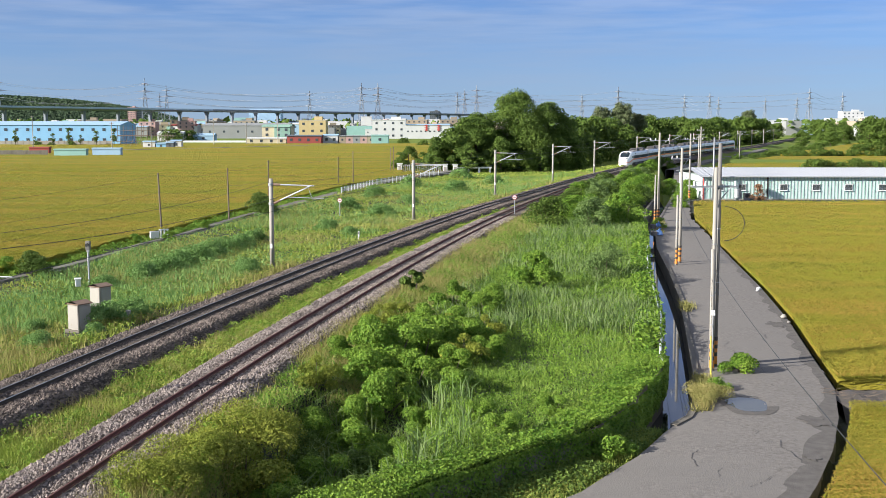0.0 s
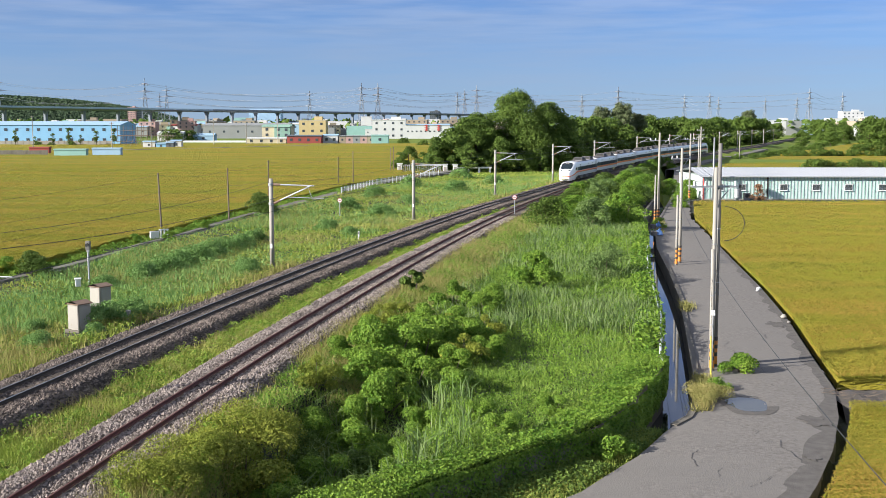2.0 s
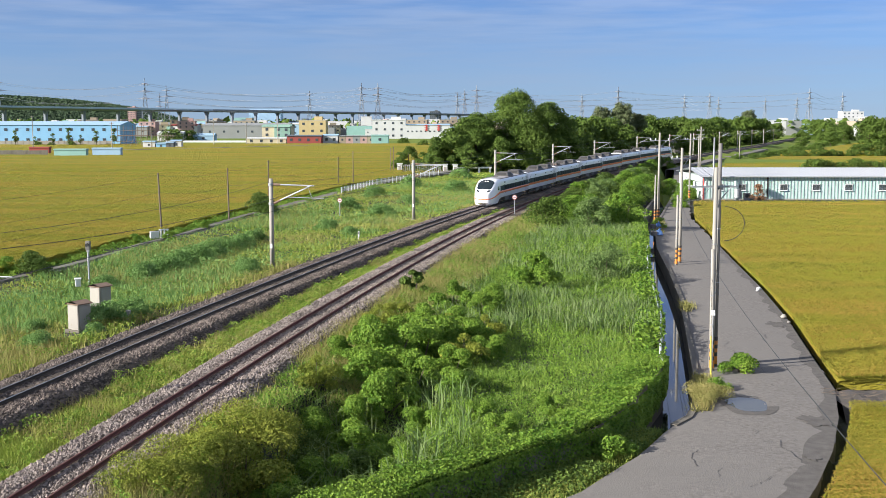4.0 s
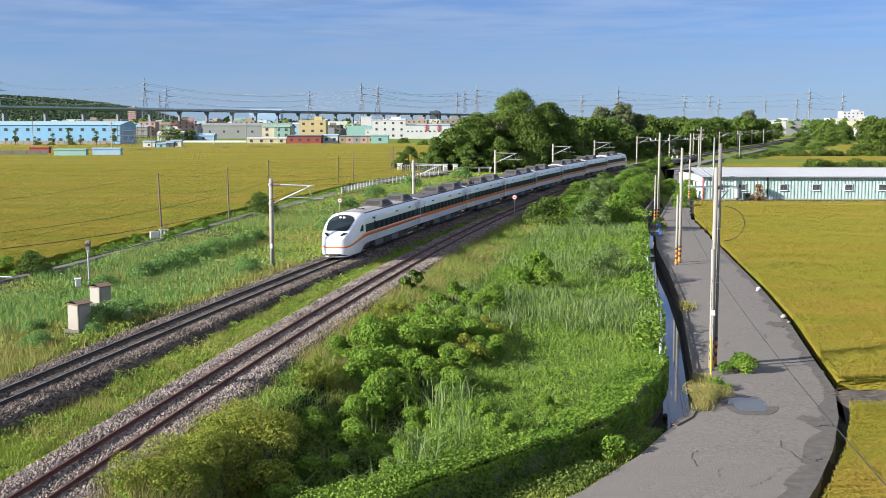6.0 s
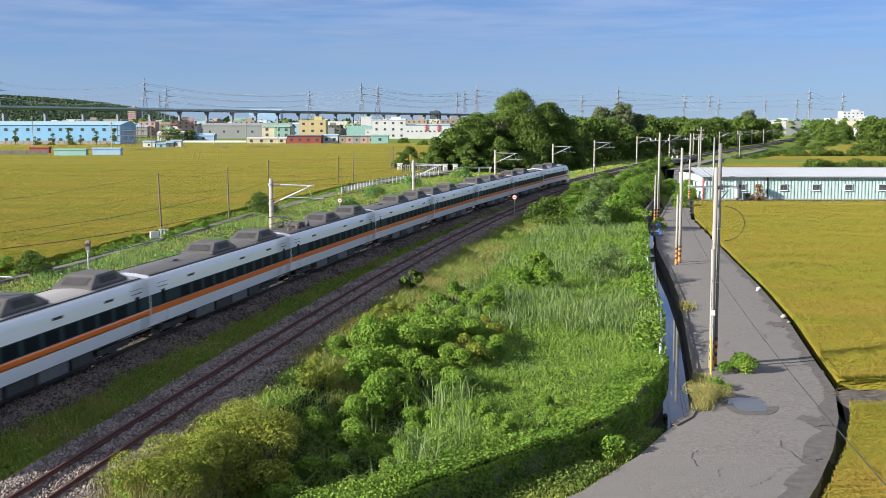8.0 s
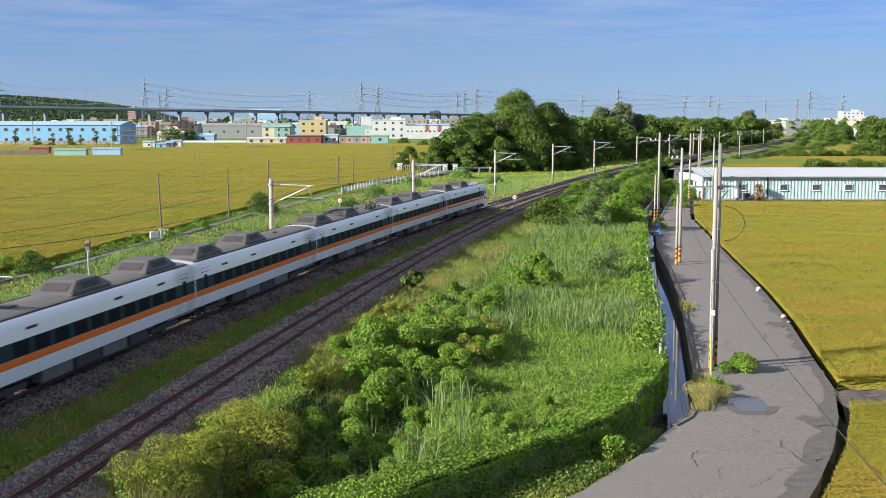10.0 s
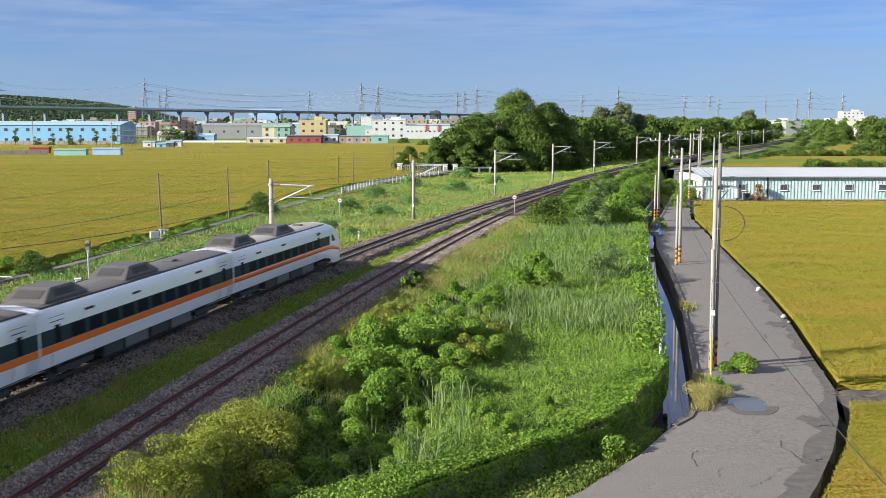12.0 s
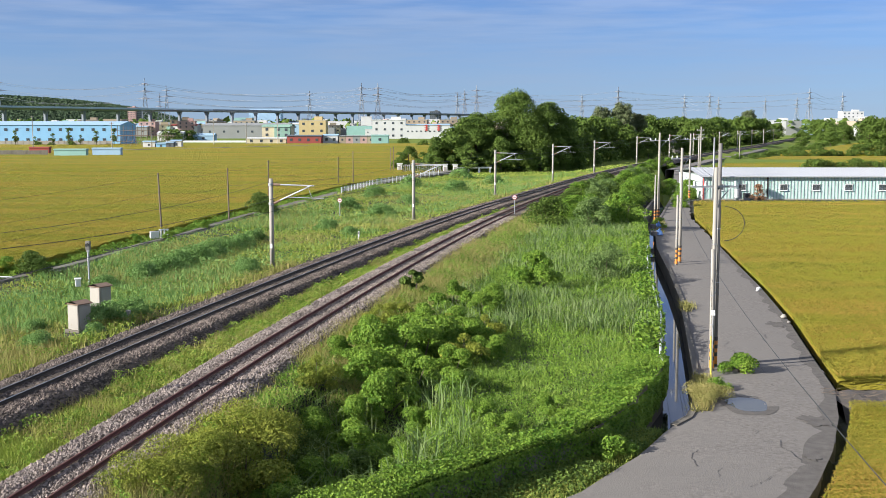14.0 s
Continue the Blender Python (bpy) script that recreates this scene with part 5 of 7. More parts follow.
def lineside():
    for x, y, h, w, lab in ((-20.0, 59.8, 1.45, 0.45, "white lineside equipment cabinet with a rusty lid"), (-20.5, 65.2, 1.6, 0.45, "grey concrete lineside cabinet with a rusty lid")):
        c = thing("equipment_cabinet", pose(x, y, -0.62, 0, 0, -32), lab, "cabinet", "lineside cabinets")
        part("body", boxed(-w, w, -0.42, 0.42, 0, h, 0.02), M_POLE, c)
        part("lid", loft([[(-w - 0.08, yy, h + 0.002), (-w - 0.08, yy, h + 0.06), (0, yy, h + 0.2), (w + 0.08, yy, h + 0.06), (w + 0.08, yy, h + 0.002)] for yy in (-0.5, 0.5)], closed=True), M_RUSTROOF, c, "rusty brown pitched lid")
        for s in (-1, 1):
            part("gable", boxed(-w, w, s * 0.44 - 0.02, s * 0.44 + 0.02, h, h + 0.05), M_RUSTROOF, c)
        part("door", boxed(-w + 0.06, w - 0.06, -0.445, -0.424, 0.1, h - 0.08, 0.004), M_CONC, c)
        part("side_door", boxed(w + 0.002, w + 0.022, -0.34, 0.34, 0.1, h - 0.08, 0.004), M_CONC, c)
        part("hinge_bar", boxed(w - 0.05, w + 0.03, -0.46, -0.43, 0.05, h - 0.04), M_STRIPE_K, c)
        part("plinth", boxed(-w - 0.12, w + 0.12, -0.55, 0.55, -0.3, 0.06, 0.02), M_CONC_DK, c)
    t = thing("concrete_stub", pose(-17.9, 61.7, -0.6, 0, 4, -20), "short concrete marker post in the weeds", "marker post")
    part("post", boxed(-0.12, 0.12, -0.1, 0.1, -0.2, 0.75, 0.02), M_CONC, t)
    s = thing("lineside_signal", pose(-26.1, 80.5, -0.95), "grey signal post seen from behind", "railway signal")
    part("post", bar([(0, 0, -0.3), (0, 0, 2.4)], 0.075, n=10), M_STEEL, s)
    part("signal_head", boxed(-0.16, 0.16, -0.12, 0.2, 2.35, 3.0, 0.03), M_POLE_DK, s)
    part("hood", bar([(0, -0.12, 2.75), (0, -0.34, 2.72)], 0.11, 0.12, 10), M_UNDER, s)
    part("clamp", boxed(-0.1, 0.1, -0.1, 0.1, 2.2, 2.36, 0.02), M_STEEL, s)
    b = thing("marker_block", pose(-26.0, 77.7, -0.8, 0, 0, 20), "small white concrete block in the grass", "marker block")
    part("block", boxed(-0.2, 0.2, -0.2, 0.2, -0.1, 0.42, 0.03), M_PAINTW, b)
    part("cap", boxed(-0.24, 0.24, -0.24, 0.24, 0.42, 0.5, 0.02), M_PAINTW, b)
    for x, y, h in ((8.7, 133.8, 2.3), (-12.7, 135.4, 1.8)):
        g = thing("track_sign", pose(x, y, -0.55), "round white and red railway sign on a post", "railway sign", "track signs")
        part("post", bar([(0, 0, -0.2), (0, 0, h - 0.2)], 0.045, n=8), M_STEEL, g)
        d = part("disc", bar([(0, -0.05, h - 0.1), (0, -0.02, h - 0.1)], 0.29, n=24), M_RED, g, "red disc")
        part("disc_face", bar([(0, -0.06, h - 0.1), (0, -0.052, h - 0.1)], 0.24, n=24), M_PAINTW, d)
        part("sign_bar", boxed(-0.15, 0.15, -0.068, -0.061, h - 0.14, h - 0.05), M_RED, d)
    k = thing("kilometre_post", pose(-8.2, 106.6, -0.5), "small white kilometre post", "kilometre post")
    part("post", boxed(-0.07, 0.07, -0.05, 0.05, -0.1, 0.7, 0.01), M_PAINTW, k)
    part("plate_mark", boxed(-0.05, 0.05, -0.056, -0.051, 0.4, 0.6), M_POLE_DK, k)
    f = thing("culvert_rail", pose(-29.3, 112.8, -1.15, 0, 0, 40), "white broken concrete railing beside the lane", "railing")
    part("slab", boxed(-0.9, 0.1, -0.1, 0.1, 0, 0.75, 0.03), M_PAINTW, f)
    for q in (0.35, 0.7, 1.05):
        part("upright", boxed(q - 0.05, q + 0.05, -0.08, 0.08, 0, 0.8, 0.01), M_PAINTW, f)
    part("top_bar", boxed(0.1, 1.15, -0.08, 0.08, 0.8, 0.92, 0.01), M_PAINTW, f)
    for x, y, r, m_ in ((21.5, 68.6, 0.2, M_CONC), (23.3, 80.5, 0.17, M_PAINTW), (23.0, 79.8, 0.12, M_PAINTW), (21.3, 66.9, 0.12, M_POLE_DK), (17.9, 46.2, 0.14, M_CONC)):
        st = bmesh.new()
        bmesh.ops.create_icosphere(st, subdivisions=2, radius=r)
        for v in st.verts:
            v.co *= 1 + 0.25 * noise.noise(v.co * 6 + Vector((x, y, 0)))
            v.co.z *= 0.7
        tagged(part("stone", st, m_, m=pose(x, y, -1.55 + r * 0.5)), "pale loose stone at the road's edge", "stone", "road stones")
    # gate, wall and barrier at the lane's far end
    for x, y in ((-10.4, 266.0), (0.5, 261.0), (2.9, 261.0)):
        g = thing("gate_pillar", pose(x, y, -1.3), "white square gate pillar with a flat cap", "gate pillar", "gate pillars")
        part("shaft", boxed(-0.55, 0.55, -0.5, 0.5, -0.2, 1.9, 0.03), M_PAINTW, g)
        part("cap", boxed(-0.7, 0.7, -0.65, 0.65, 1.9, 2.15, 0.04), M_PAINTW, g)
        part("panel", boxed(-0.35, 0.35, -0.53, -0.505, 0.4, 1.5), M_CONC, g)
    g = thing("sliding_gate", pose(-4.9, 263.5, -1.25, 0, 0, -24), "grey steel bar gate across the lane", "gate")
    for z in (0.15, 1.65):
        part("rail", boxed(-5.2, 5.2, -0.04, 0.04, z, z + 0.1), M_STEEL, g)
    for q in np.arange(-5.1, 5.2, 0.55):
        part("bar", boxed(q - 0.03, q + 0.03, -0.03, 0.03, 0.2, 1.7), M_STEEL, g)
    w = thing("white_railing", pose(7.2, 262.5, -1.2, 0, 0, 8), "white concrete railing beside the gate", "railing")
    part("beam", boxed(-4.4, 4.4, -0.2, 0.2, 0.95, 1.3, 0.03), M_PAINTW, w)
    for q in (-4.0, -1.3, 1.4, 4.0):
        part("pillar", boxed(q - 0.22, q + 0.22, -0.2, 0.2, -0.2, 0.95, 0.02), M_PAINTW, w)
    bar_ = thing("lane_barrier", Matrix(), "long low grey steel fence beside the lane", "fence")
    pts = [(x + 1.9, y, -1.0) for x, y in [(float(along(LANE, y)), y) for y in np.linspace(183, 246, 28)]]
    for z in (0.12, 0.5, 0.9):
        part("rail", bar([(x, y, zz + z) for x, y, zz in pts], 0.03, n=5), M_STEEL, bar_)
    for p in pts:
        part("post", boxed(p[0] - 0.06, p[0] + 0.06, p[1] - 0.06, p[1] + 0.06, p[2] - 0.3, p[2] + 1.0), M_PIPE, bar_)
    for a, b2 in zip(pts, pts[1:]):
        d = Vector((b2[0] - a[0], b2[1] - a[1], 0)).length
        mm = pose(a[0], a[1], a[2], 0, 0, math.degrees(math.atan2(b2[1] - a[1], b2[0] - a[0])))
        for q in np.arange(0.3, d - 0.1, 0.5):
            part("fence_bar", boxed(q - 0.015, q + 0.015, -0.015, 0.015, 0.12, 0.9), M_STEEL, bar_, m=mm)


lineside()
# ---------------------------------------------------------------- the long shed beside the field
M_SHED_W = mat("shed_white", (0.60, 0.68, 0.65), (0.52, 0.60, 0.57), rough=0.5, scale=0.8, fine=12, bump=0.05)
M_SHED_G = mat("shed_green", (0.36, 0.56, 0.48), (0.31, 0.49, 0.42), rough=0.5, scale=0.8, fine=12, bump=0.05)
M_SHED_R = mat("shed_roof", (0.52, 0.53, 0.55), (0.44, 0.45, 0.46), rough=0.45, scale=0.4, fine=8, bump=0.05, metal=0.2)


def long_shed():
    s = thing("long_shed", pose(42.0, 178.2, -1.8, 0, 0, -1.2), "long corrugated shed in white and green stripes", "shed")
    L, D, H, R = 46.0, 20.0, 3.75, 4.75
    part("wall", boxed(0, L, 0, D, -0.3, H), M_SHED_W, s, "white sheet metal walls")
    part("roof", loft([[(-0.5, -0.5, H + 0.0), (-0.5, -0.5, H + 0.12), (-0.5, D / 2, R + 0.1), (-0.5, D + 0.5, H + 0.12), (-0.5, D + 0.5, H), (-0.5, D / 2, R)],
                       [(L, -0.5, H + 0.0), (L, -0.5, H + 0.12), (L, D / 2, R + 0.1), (L, D + 0.5, H + 0.12), (L, D + 0.5, H), (L, D / 2, R)]], closed=True), M_SHED_R, s, "pale grey metal roof")
    rib = part("rib", boxed(-0.075, 0.075, -0.05, 0.0, 0.05, H - 0.05), M_SHED_G, s, "green standing rib")
    rib.matrix_basis = pose(0.6, 0, 0)
    for k in range(1, 84):
        o = new("rib", rib.data)
        o.parent = s
        o.matrix_basis = pose(0.6 + 0.54 * k, 0, 0)
    roof_rib = part("roof_rib", box(bmesh.new(), -0.03, 0.03, 0, 10.5, 0.12, 0.17), M_SHED_R, s)
    roof_rib.matrix_basis = pose(0.3, -0.48, H, math.degrees(math.atan2(R - H, 10.5)), 0, 0)
    for k in range(1, 60):
        o = new("roof_rib", roof_rib.data)
        o.parent = s
        o.matrix_basis = pose(0.3 + 0.75 * k, -0.48, H, math.degrees(math.atan2(R - H, 10.5)), 0, 0)
    for x in (2.7, 6.3, 13.0, 18.2, 23.4, 28.8, 34.0):
        w = part("window", boxed(x - 0.62, x + 0.62, -0.11, -0.06, 1.55, 2.6), M_PAINTW, s)
        part("pane", boxed(x - 0.54, x - 0.02, -0.125, -0.112, 1.63, 2.52), M_GLASSB, w)
        part("pane", boxed(x + 0.02, x + 0.54, -0.125, -0.112, 1.63, 2.52), M_GLASSB, w)
        part("sill", boxed(x - 0.7, x + 0.7, -0.2, -0.06, 1.47, 1.55), M_PAINTW, w)
        for k in range(5):
            part("grille_bar", boxed(x - 0.62, x + 0.62, -0.15, -0.135, 1.68 + 0.2 * k, 1.70 + 0.2 * k), M_STEEL, w)
    part("red_pipe", bar([(0.1, -0.12, 0.0), (0.1, -0.12, H - 0.1)], 0.08, n=8), M_RED, s, "red painted downpipe")
    part("seam", boxed(10.3, 10.55, -0.09, -0.052, 0.0, H - 0.05), M_UNDER, s)
    part("gutter", boxed(-0.5, L, -0.62, -0.5, H - 0.05, H + 0.1), M_SHED_R, s)
    part("plinth", boxed(-0.1, L, -0.15, -0.051, -0.3, 0.22), M_CONC, s)
    t = thing("steel_tank", pose(47.2, 176.6, -1.8), "ribbed stainless steel water tank beside the shed", "water tank")
    part("drum", bar([(0, 0, 0.5), (0, 0, 1.9)], 0.55, n=18), M_STEEL, t)
    for k in range(5):
        part("ring", bar([(0, 0, 0.6 + 0.28 * k), (0, 0, 0.66 + 0.28 * k)], 0.58, n=18), M_STEEL, t)
    for a in (0.8, 2.4, 3.9, 5.5):
        part("leg", bar([(0.45 * math.cos(a), 0.45 * math.sin(a), -0.2), (0.45 * math.cos(a), 0.45 * math.sin(a), 0.5)], 0.05, n=6), M_STEEL, t)
    c = thing("condenser_unit", pose(48.9, 177.3, -1.8), "grey outdoor air conditioner unit", "air conditioner")
    part("case", boxed(-0.5, 0.5, -0.25, 0.25, 0.3, 1.2, 0.03), M_CONC, c)
    part("fan_guard", bar([(0, -0.26, 0.75), (0, -0.3, 0.75)], 0.32, n=16), M_UNDER, c)
    part("stand", boxed(-0.45, 0.45, -0.2, 0.2, -0.2, 0.3), M_STEEL, c)
    h = thing("pump_house", pose(58.5, 232.0, -1.7), "small red brick pump house with a flat roof", "pump house")
    part("wall", boxed(-2.2, 2.2, -1.5, 1.5, -0.2, 2.6), mat("red_brick", (0.32, 0.10, 0.06), (0.24, 0.08, 0.05), scale=2, fine=14, bump=0.3), h)
    part("roof", boxed(-2.5, 2.5, -1.8, 1.8, 2.6, 2.85, 0.02), M_CONC, h)
    part("window", boxed(0.3, 1.3, -1.53, -1.505, 1.0, 1.9), M_GLASSB, h)
    d = thing("rusty_tank", pose(62.3, 222.0, -1.7), "rusty cream upright tank", "tank")
    part("drum", bar([(0, 0, -0.2), (0, 0, 2.6)], 0.85, n=16), mat("rusty_cream", (0.55, 0.38, 0.24), (0.38, 0.22, 0.12), scale=2, fine=14), d)
    part("lid", bar([(0, 0, 2.6), (0, 0, 2.75)], 0.92, n=16), M_CONC, d)
    # ruined concrete bunker by the line
    k = thing("grey_hut", pose(91.0, 430.0, -1.2, 0, 0, -10), "grey tarpaulin-roofed hut beside the line", "hut")
    part("wall", boxed(-5.0, 5.0, -2.5, 2.5, -0.2, 3.6), M_POLE_DK, k)
    part("roof", loft([[(-5.3, -3, 3.6), (-5.3, 0, 4.8), (-5.3, 3, 3.6)], [(5.3, -3, 3.6), (5.3, 0, 4.8), (5.3, 3, 3.6)]]), M_POLE_DK, k)
    part("door", boxed(-1, 1, -2.56, -2.51, 0, 2.3), M_UNDER, k)


long_shed()


# ---------------------------------------------------------------- village, factory, town
def flat_paint(name, c, d=0.85):
    return mat(name, tuple(0.8 * v for v in c), tuple(0.8 * v * d for v in c), rough=0.75, scale=0.15, fine=2.5, bump=0.1, spec=0.3)


PAINTS = {k: flat_paint(k + "_wall", v) for k, v in dict(blue=(0.30, 0.60, 0.88), pale_blue=(0.42, 0.62, 0.80), cream=(0.72, 0.62, 0.42), yellow=(0.70, 0.55, 0.28), red=(0.42, 0.10, 0.08), white=(0.78, 0.78, 0.76), green=(0.30, 0.48, 0.38),
                                                                        grey=(0.36, 0.37, 0.36), dark=(0.16, 0.18, 0.20), pink=(0.62, 0.40, 0.36), teal=(0.34, 0.58, 0.52), tan=(0.45, 0.36, 0.26)).items()}


def building(name, x, y, w, d, h, paint, roof, label, floors=2, cols=4, pitched=True, turn=0.0, category="house", group="", z=-1.5, rise=1.4, win=(1.5, 1.5)):
    """A house: walls, roof with its own edge, and a grid of windows on the front and the near side."""
    b = thing(name, pose(x, y, z, 0, 0, turn), label, category, group)
    part("wall", boxed(0, w, 0, d, -0.5, h), PAINTS[paint], b)
    if pitched:
        part("roof", loft([[(-0.3, -0.4, h), (-0.3, -0.4, h + 0.15), (-0.3, d / 2, h + rise), (-0.3, d + 0.4, h + 0.15), (-0.3, d + 0.4, h)],
                           [(w + 0.3, -0.4, h), (w + 0.3, -0.4, h + 0.15), (w + 0.3, d / 2, h + rise), (w + 0.3, d + 0.4, h + 0.15), (w + 0.3, d + 0.4, h)]], closed=True), PAINTS[roof], b)
        for q in (-0.02, w + 0.02):
            g = bmesh.new()
            g.faces.new([g.verts.new(p) for p in ((q, 0, h), (q, d, h), (q, d / 2, h + rise - 0.1))])
            part("gable", g, PAINTS[paint], b)
    else:
        part("roof", boxed(-0.15, w + 0.15, -0.15, d + 0.15, h, h + 0.5), PAINTS[roof], b)
        if floors:
            part("stair_house", boxed(w * 0.55, w * 0.85, d * 0.3, d * 0.7, h + 0.5, h + 2.6), PAINTS[paint], b)
    fh = h / max(1, floors)
    first = None
    for f in range(floors):
        for c in range(cols):
            cx, cz = w * (c + 0.5) / cols, fh * (f + 0.55)
            if first is None:
                first = part("window", boxed(-win[0] / 2, win[0] / 2, -0.08, 0.06, -win[1] / 2, win[1] / 2), M_GLASSB, b)
                first.matrix_basis = pose(cx, -0.02, cz)
            else:
                o = new("window", first.data)
                o.parent = b
                o.matrix_basis = pose(cx, -0.02, cz)
    return b


def village():
    building("factory", -262, 584, 92, 30, 10.6, "blue", "pale_blue", "long sky-blue factory hall with two rows of windows", 2, 16, rise=2.0, category="factory", win=(1.6, 1.5))
    building("warehouse", -176, 812, 62, 40, 9.5, "grey", "grey", "long grey corrugated warehouse", 1, 6, category="warehouse", rise=2.0)
    building("shed", -178, 690, 16, 10, 5.0, "white", "white", "white metal shed at the field's edge", 1, 2, category="shed")
    building("shed", -158, 700, 13, 10, 3.6, "pale_blue", "pale_blue", "pale blue tarpaulin shed", 1, 1, category="shed")
    building("house", -104.5, 640, 16.5, 14, 9.4, "cream", "green", "cream and green three-storey house", 3, 3)
    building("house", -97, 637, 9, 3, 9.2, "green", "green", "green-clad front of the village house", 3, 2)
    building("annex", -111.5, 628, 22.5, 8, 2.8, "cream", "white", "low cream annex before the house", 1, 4, rise=0.7)
    building("workshop", -86.6, 614, 19.0, 12, 4.3, "red", "dark", "long red-brick workshop with a dark roof", 1, 4, rise=0.8, category="workshop")
    building("house", -89.6, 690, 16.6, 14, 13.0, "yellow", "cream", "yellow three-storey house with a roof terrace", 3, 3, False)
    building("house", -67.5, 622, 8.4, 8, 4.6, "white", "pale_blue", "small white house with a blue metal roof", 1, 2, rise=0.9)
    for k, (x, p) in enumerate(((-58.5, "tan"), (-54.5, "pink"), (-50.5, "grey"), (-46.5, "pink"), (-42.5, "tan"))):
        building("lean_to", x, 622, 3.8, 6, 4.2, p, "grey", "patched tin shack in the row by the field", 1, 1, rise=0.5, category="shack", group="tin shacks", win=(1.0, 1.2))
    building("shed", -40, 618, 9.5, 9, 4.6, "teal", "teal", "teal corrugated metal shed beside the rice", 1, 1, rise=0.6, category="shed")
    building("factory", -51, 800, 24, 18, 13.4, "white", "white", "white three-storey office block", 3, 4, False, category="office")
    building("factory", -27, 800, 32, 18, 10.0, "white", "pale_blue", "long white workshop with red lettering shapes", 1, 10, category="workshop", rise=0.8, win=(1.2, 1.0))
    for x in (-13.5, -4.5):
        t = building("painted_emblem", x, 799.6, 3.0, 0.2, 0.1, "white", "white", "red emblem painted on the white workshop", 0, 0, False, category="sign", z=4.2)
        for c in list(t.children):
            bpy.data.objects.remove(c)
        for k in range(3):
            part("stroke", boxed(0.2, 2.6, -0.1, 0.0, 0.4 + 1.5 * k, 1.1 + 1.5 * k), M_RED, t)
        part("stroke", boxed(1.1, 1.8, -0.12, -0.101, 0.2, 4.6), M_RED, t)
    building("sign_tower", -80, 1080, 10.5, 6, 17, "white", "white", "white and pink advertising tower", 0, 0, False, category="tower")
    building("factory", -245, 1400, 40, 25, 25, "pale_blue", "pale_blue", "tall pale blue factory hall in the distance", 0, 0, category="factory", rise=3)
    building("warehouse", -152, 1100, 20, 20, 13, "dark", "dark", "dark grey warehouse behind the village", 1, 3, False, category="warehouse")
    building("container", -133.7, 380, 11, 2.6, 2.4, "teal", "teal", "pale teal container by the field path", 0, 0, False, category="container", z=-1.3)
    building("container", -122.4, 386, 9.8, 2.6, 2.6, "pale_blue", "pale_blue", "pale blue container by the field path", 0, 0, False, category="container", z=-1.3)
    building("container", -153, 409, 7.2, 2.6, 2.4, "red", "red", "dark red container by the field path", 0, 0, False, category="container", z=-1.3)
    sc = thing("scaffold", pose(-160, 545, -1.4), "weathered timber and pipe scaffold beside the factory", "scaffold")
    for k in range(10):
        for yy in (0, 4):
            part("post", bar([(2.9 * k, yy, -0.3), (2.9 * k + 0.2 * (k % 3), yy, (10.5 if k < 6 else 6.5) - 0.5 * (k % 2))], 0.14, n=5), M_WOOD, sc)
    for z in (2.6, 5.2, 7.8):
        for yy in (-0.1, 4.1):
            part("rail", bar([(-0.8, yy, z), (17.5 if z > 6 else 27, yy, z + 0.2)], 0.12, n=5), M_WOOD, sc)
    for k in range(8):
        part("brace", bar([(2.9 * k, -0.2, 0), (2.9 * k + 2.9, -0.2, 5.2)], 0.09, n=4), M_POLE_DK, sc)
    part("platform", boxed(-0.6, 17, 0.1, 4.0, 5.35, 5.6), M_WOOD, sc)
    for k, (x, w, h, p) in enumerate(((-137, 5.5, 3.0, "white"), (-131, 4.5, 2.2, "blue"), (-126.5, 3.5, 2.6, "dark"))):
        building("site_hut", x, 505, w, 3.5, h, p, "pale_blue", "small %s site hut beside the field path" % p, 1, 1, rise=0.5, category="hut", win=(0.9, 0.9), z=-1.3)
    gw = thing("boundary_wall", pose(-176, 392, -1.35), "low grey block wall at the field's corner", "wall")
    for k in range(12):
        part("panel", boxed(3.0 * k, 3.0 * k + 2.95, 0, 0.25, -0.2, 2.0 + 0.06 * (k % 3)), M_CONC_DK, gw)
    sap = tree("sapling", 2.6, 9.0, 2.2, 900, 0.22, M_LEAF, "thin young tree before the factory wall", 220, 18, group="factory saplings", size=0.75)
    put(sap, -217, 562, -1.4)
    for k, (x, q) in enumerate(((-229, 0.7), (-198, 0.8), (-190, 1.15), (-184, 0.7), (-176, 0.95), (-167, 1.1), (-207, 0.6))):
        again(sap, x, 562, -1.4, 67 * k, q)
    building("shed", -128, 520, 5, 4, 3.4, "white", "pale_blue", "small white shed with a blue roof", 1, 1, category="shed", rise=0.5)
    wall = thing("boundary_wall", pose(-262, 570, -1.4), "grey concrete boundary wall before the factory", "wall")
    for k in range(30):
        part("panel", boxed(3.05 * k, 3.05 * k + 2.85, 0, 0.25, -0.2, 2.5), M_CONC, wall)
        part("pier", boxed(3.05 * k + 2.86, 3.05 * k + 3.04, -0.1, 0.35, -0.2, 2.8), M_CONC, wall)
    low = thing("boundary_wall", pose(-120, 655, -1.4), "white low wall along the field's far edge", "wall")
    for k in range(16):
        part("panel", boxed(-44 + 4.0 * k, -44 + 4.0 * k + 3.95, 0, 0.25, -0.2, 1.2), M_PAINTW, low)
    path = strip("field_path", [(-262, 425), (-200, 436), (-120, 470), (-60, 560)], [(-262, 421), (-200, 432), (-120, 466), (-57, 557)], -0.68, 0.6, M_LANE, "pale concrete path across the rice fields", "path", 40, False)
    # the town on the skyline: a few kinds of house, repeated
    rng = np.random.default_rng(300)
    kinds = []
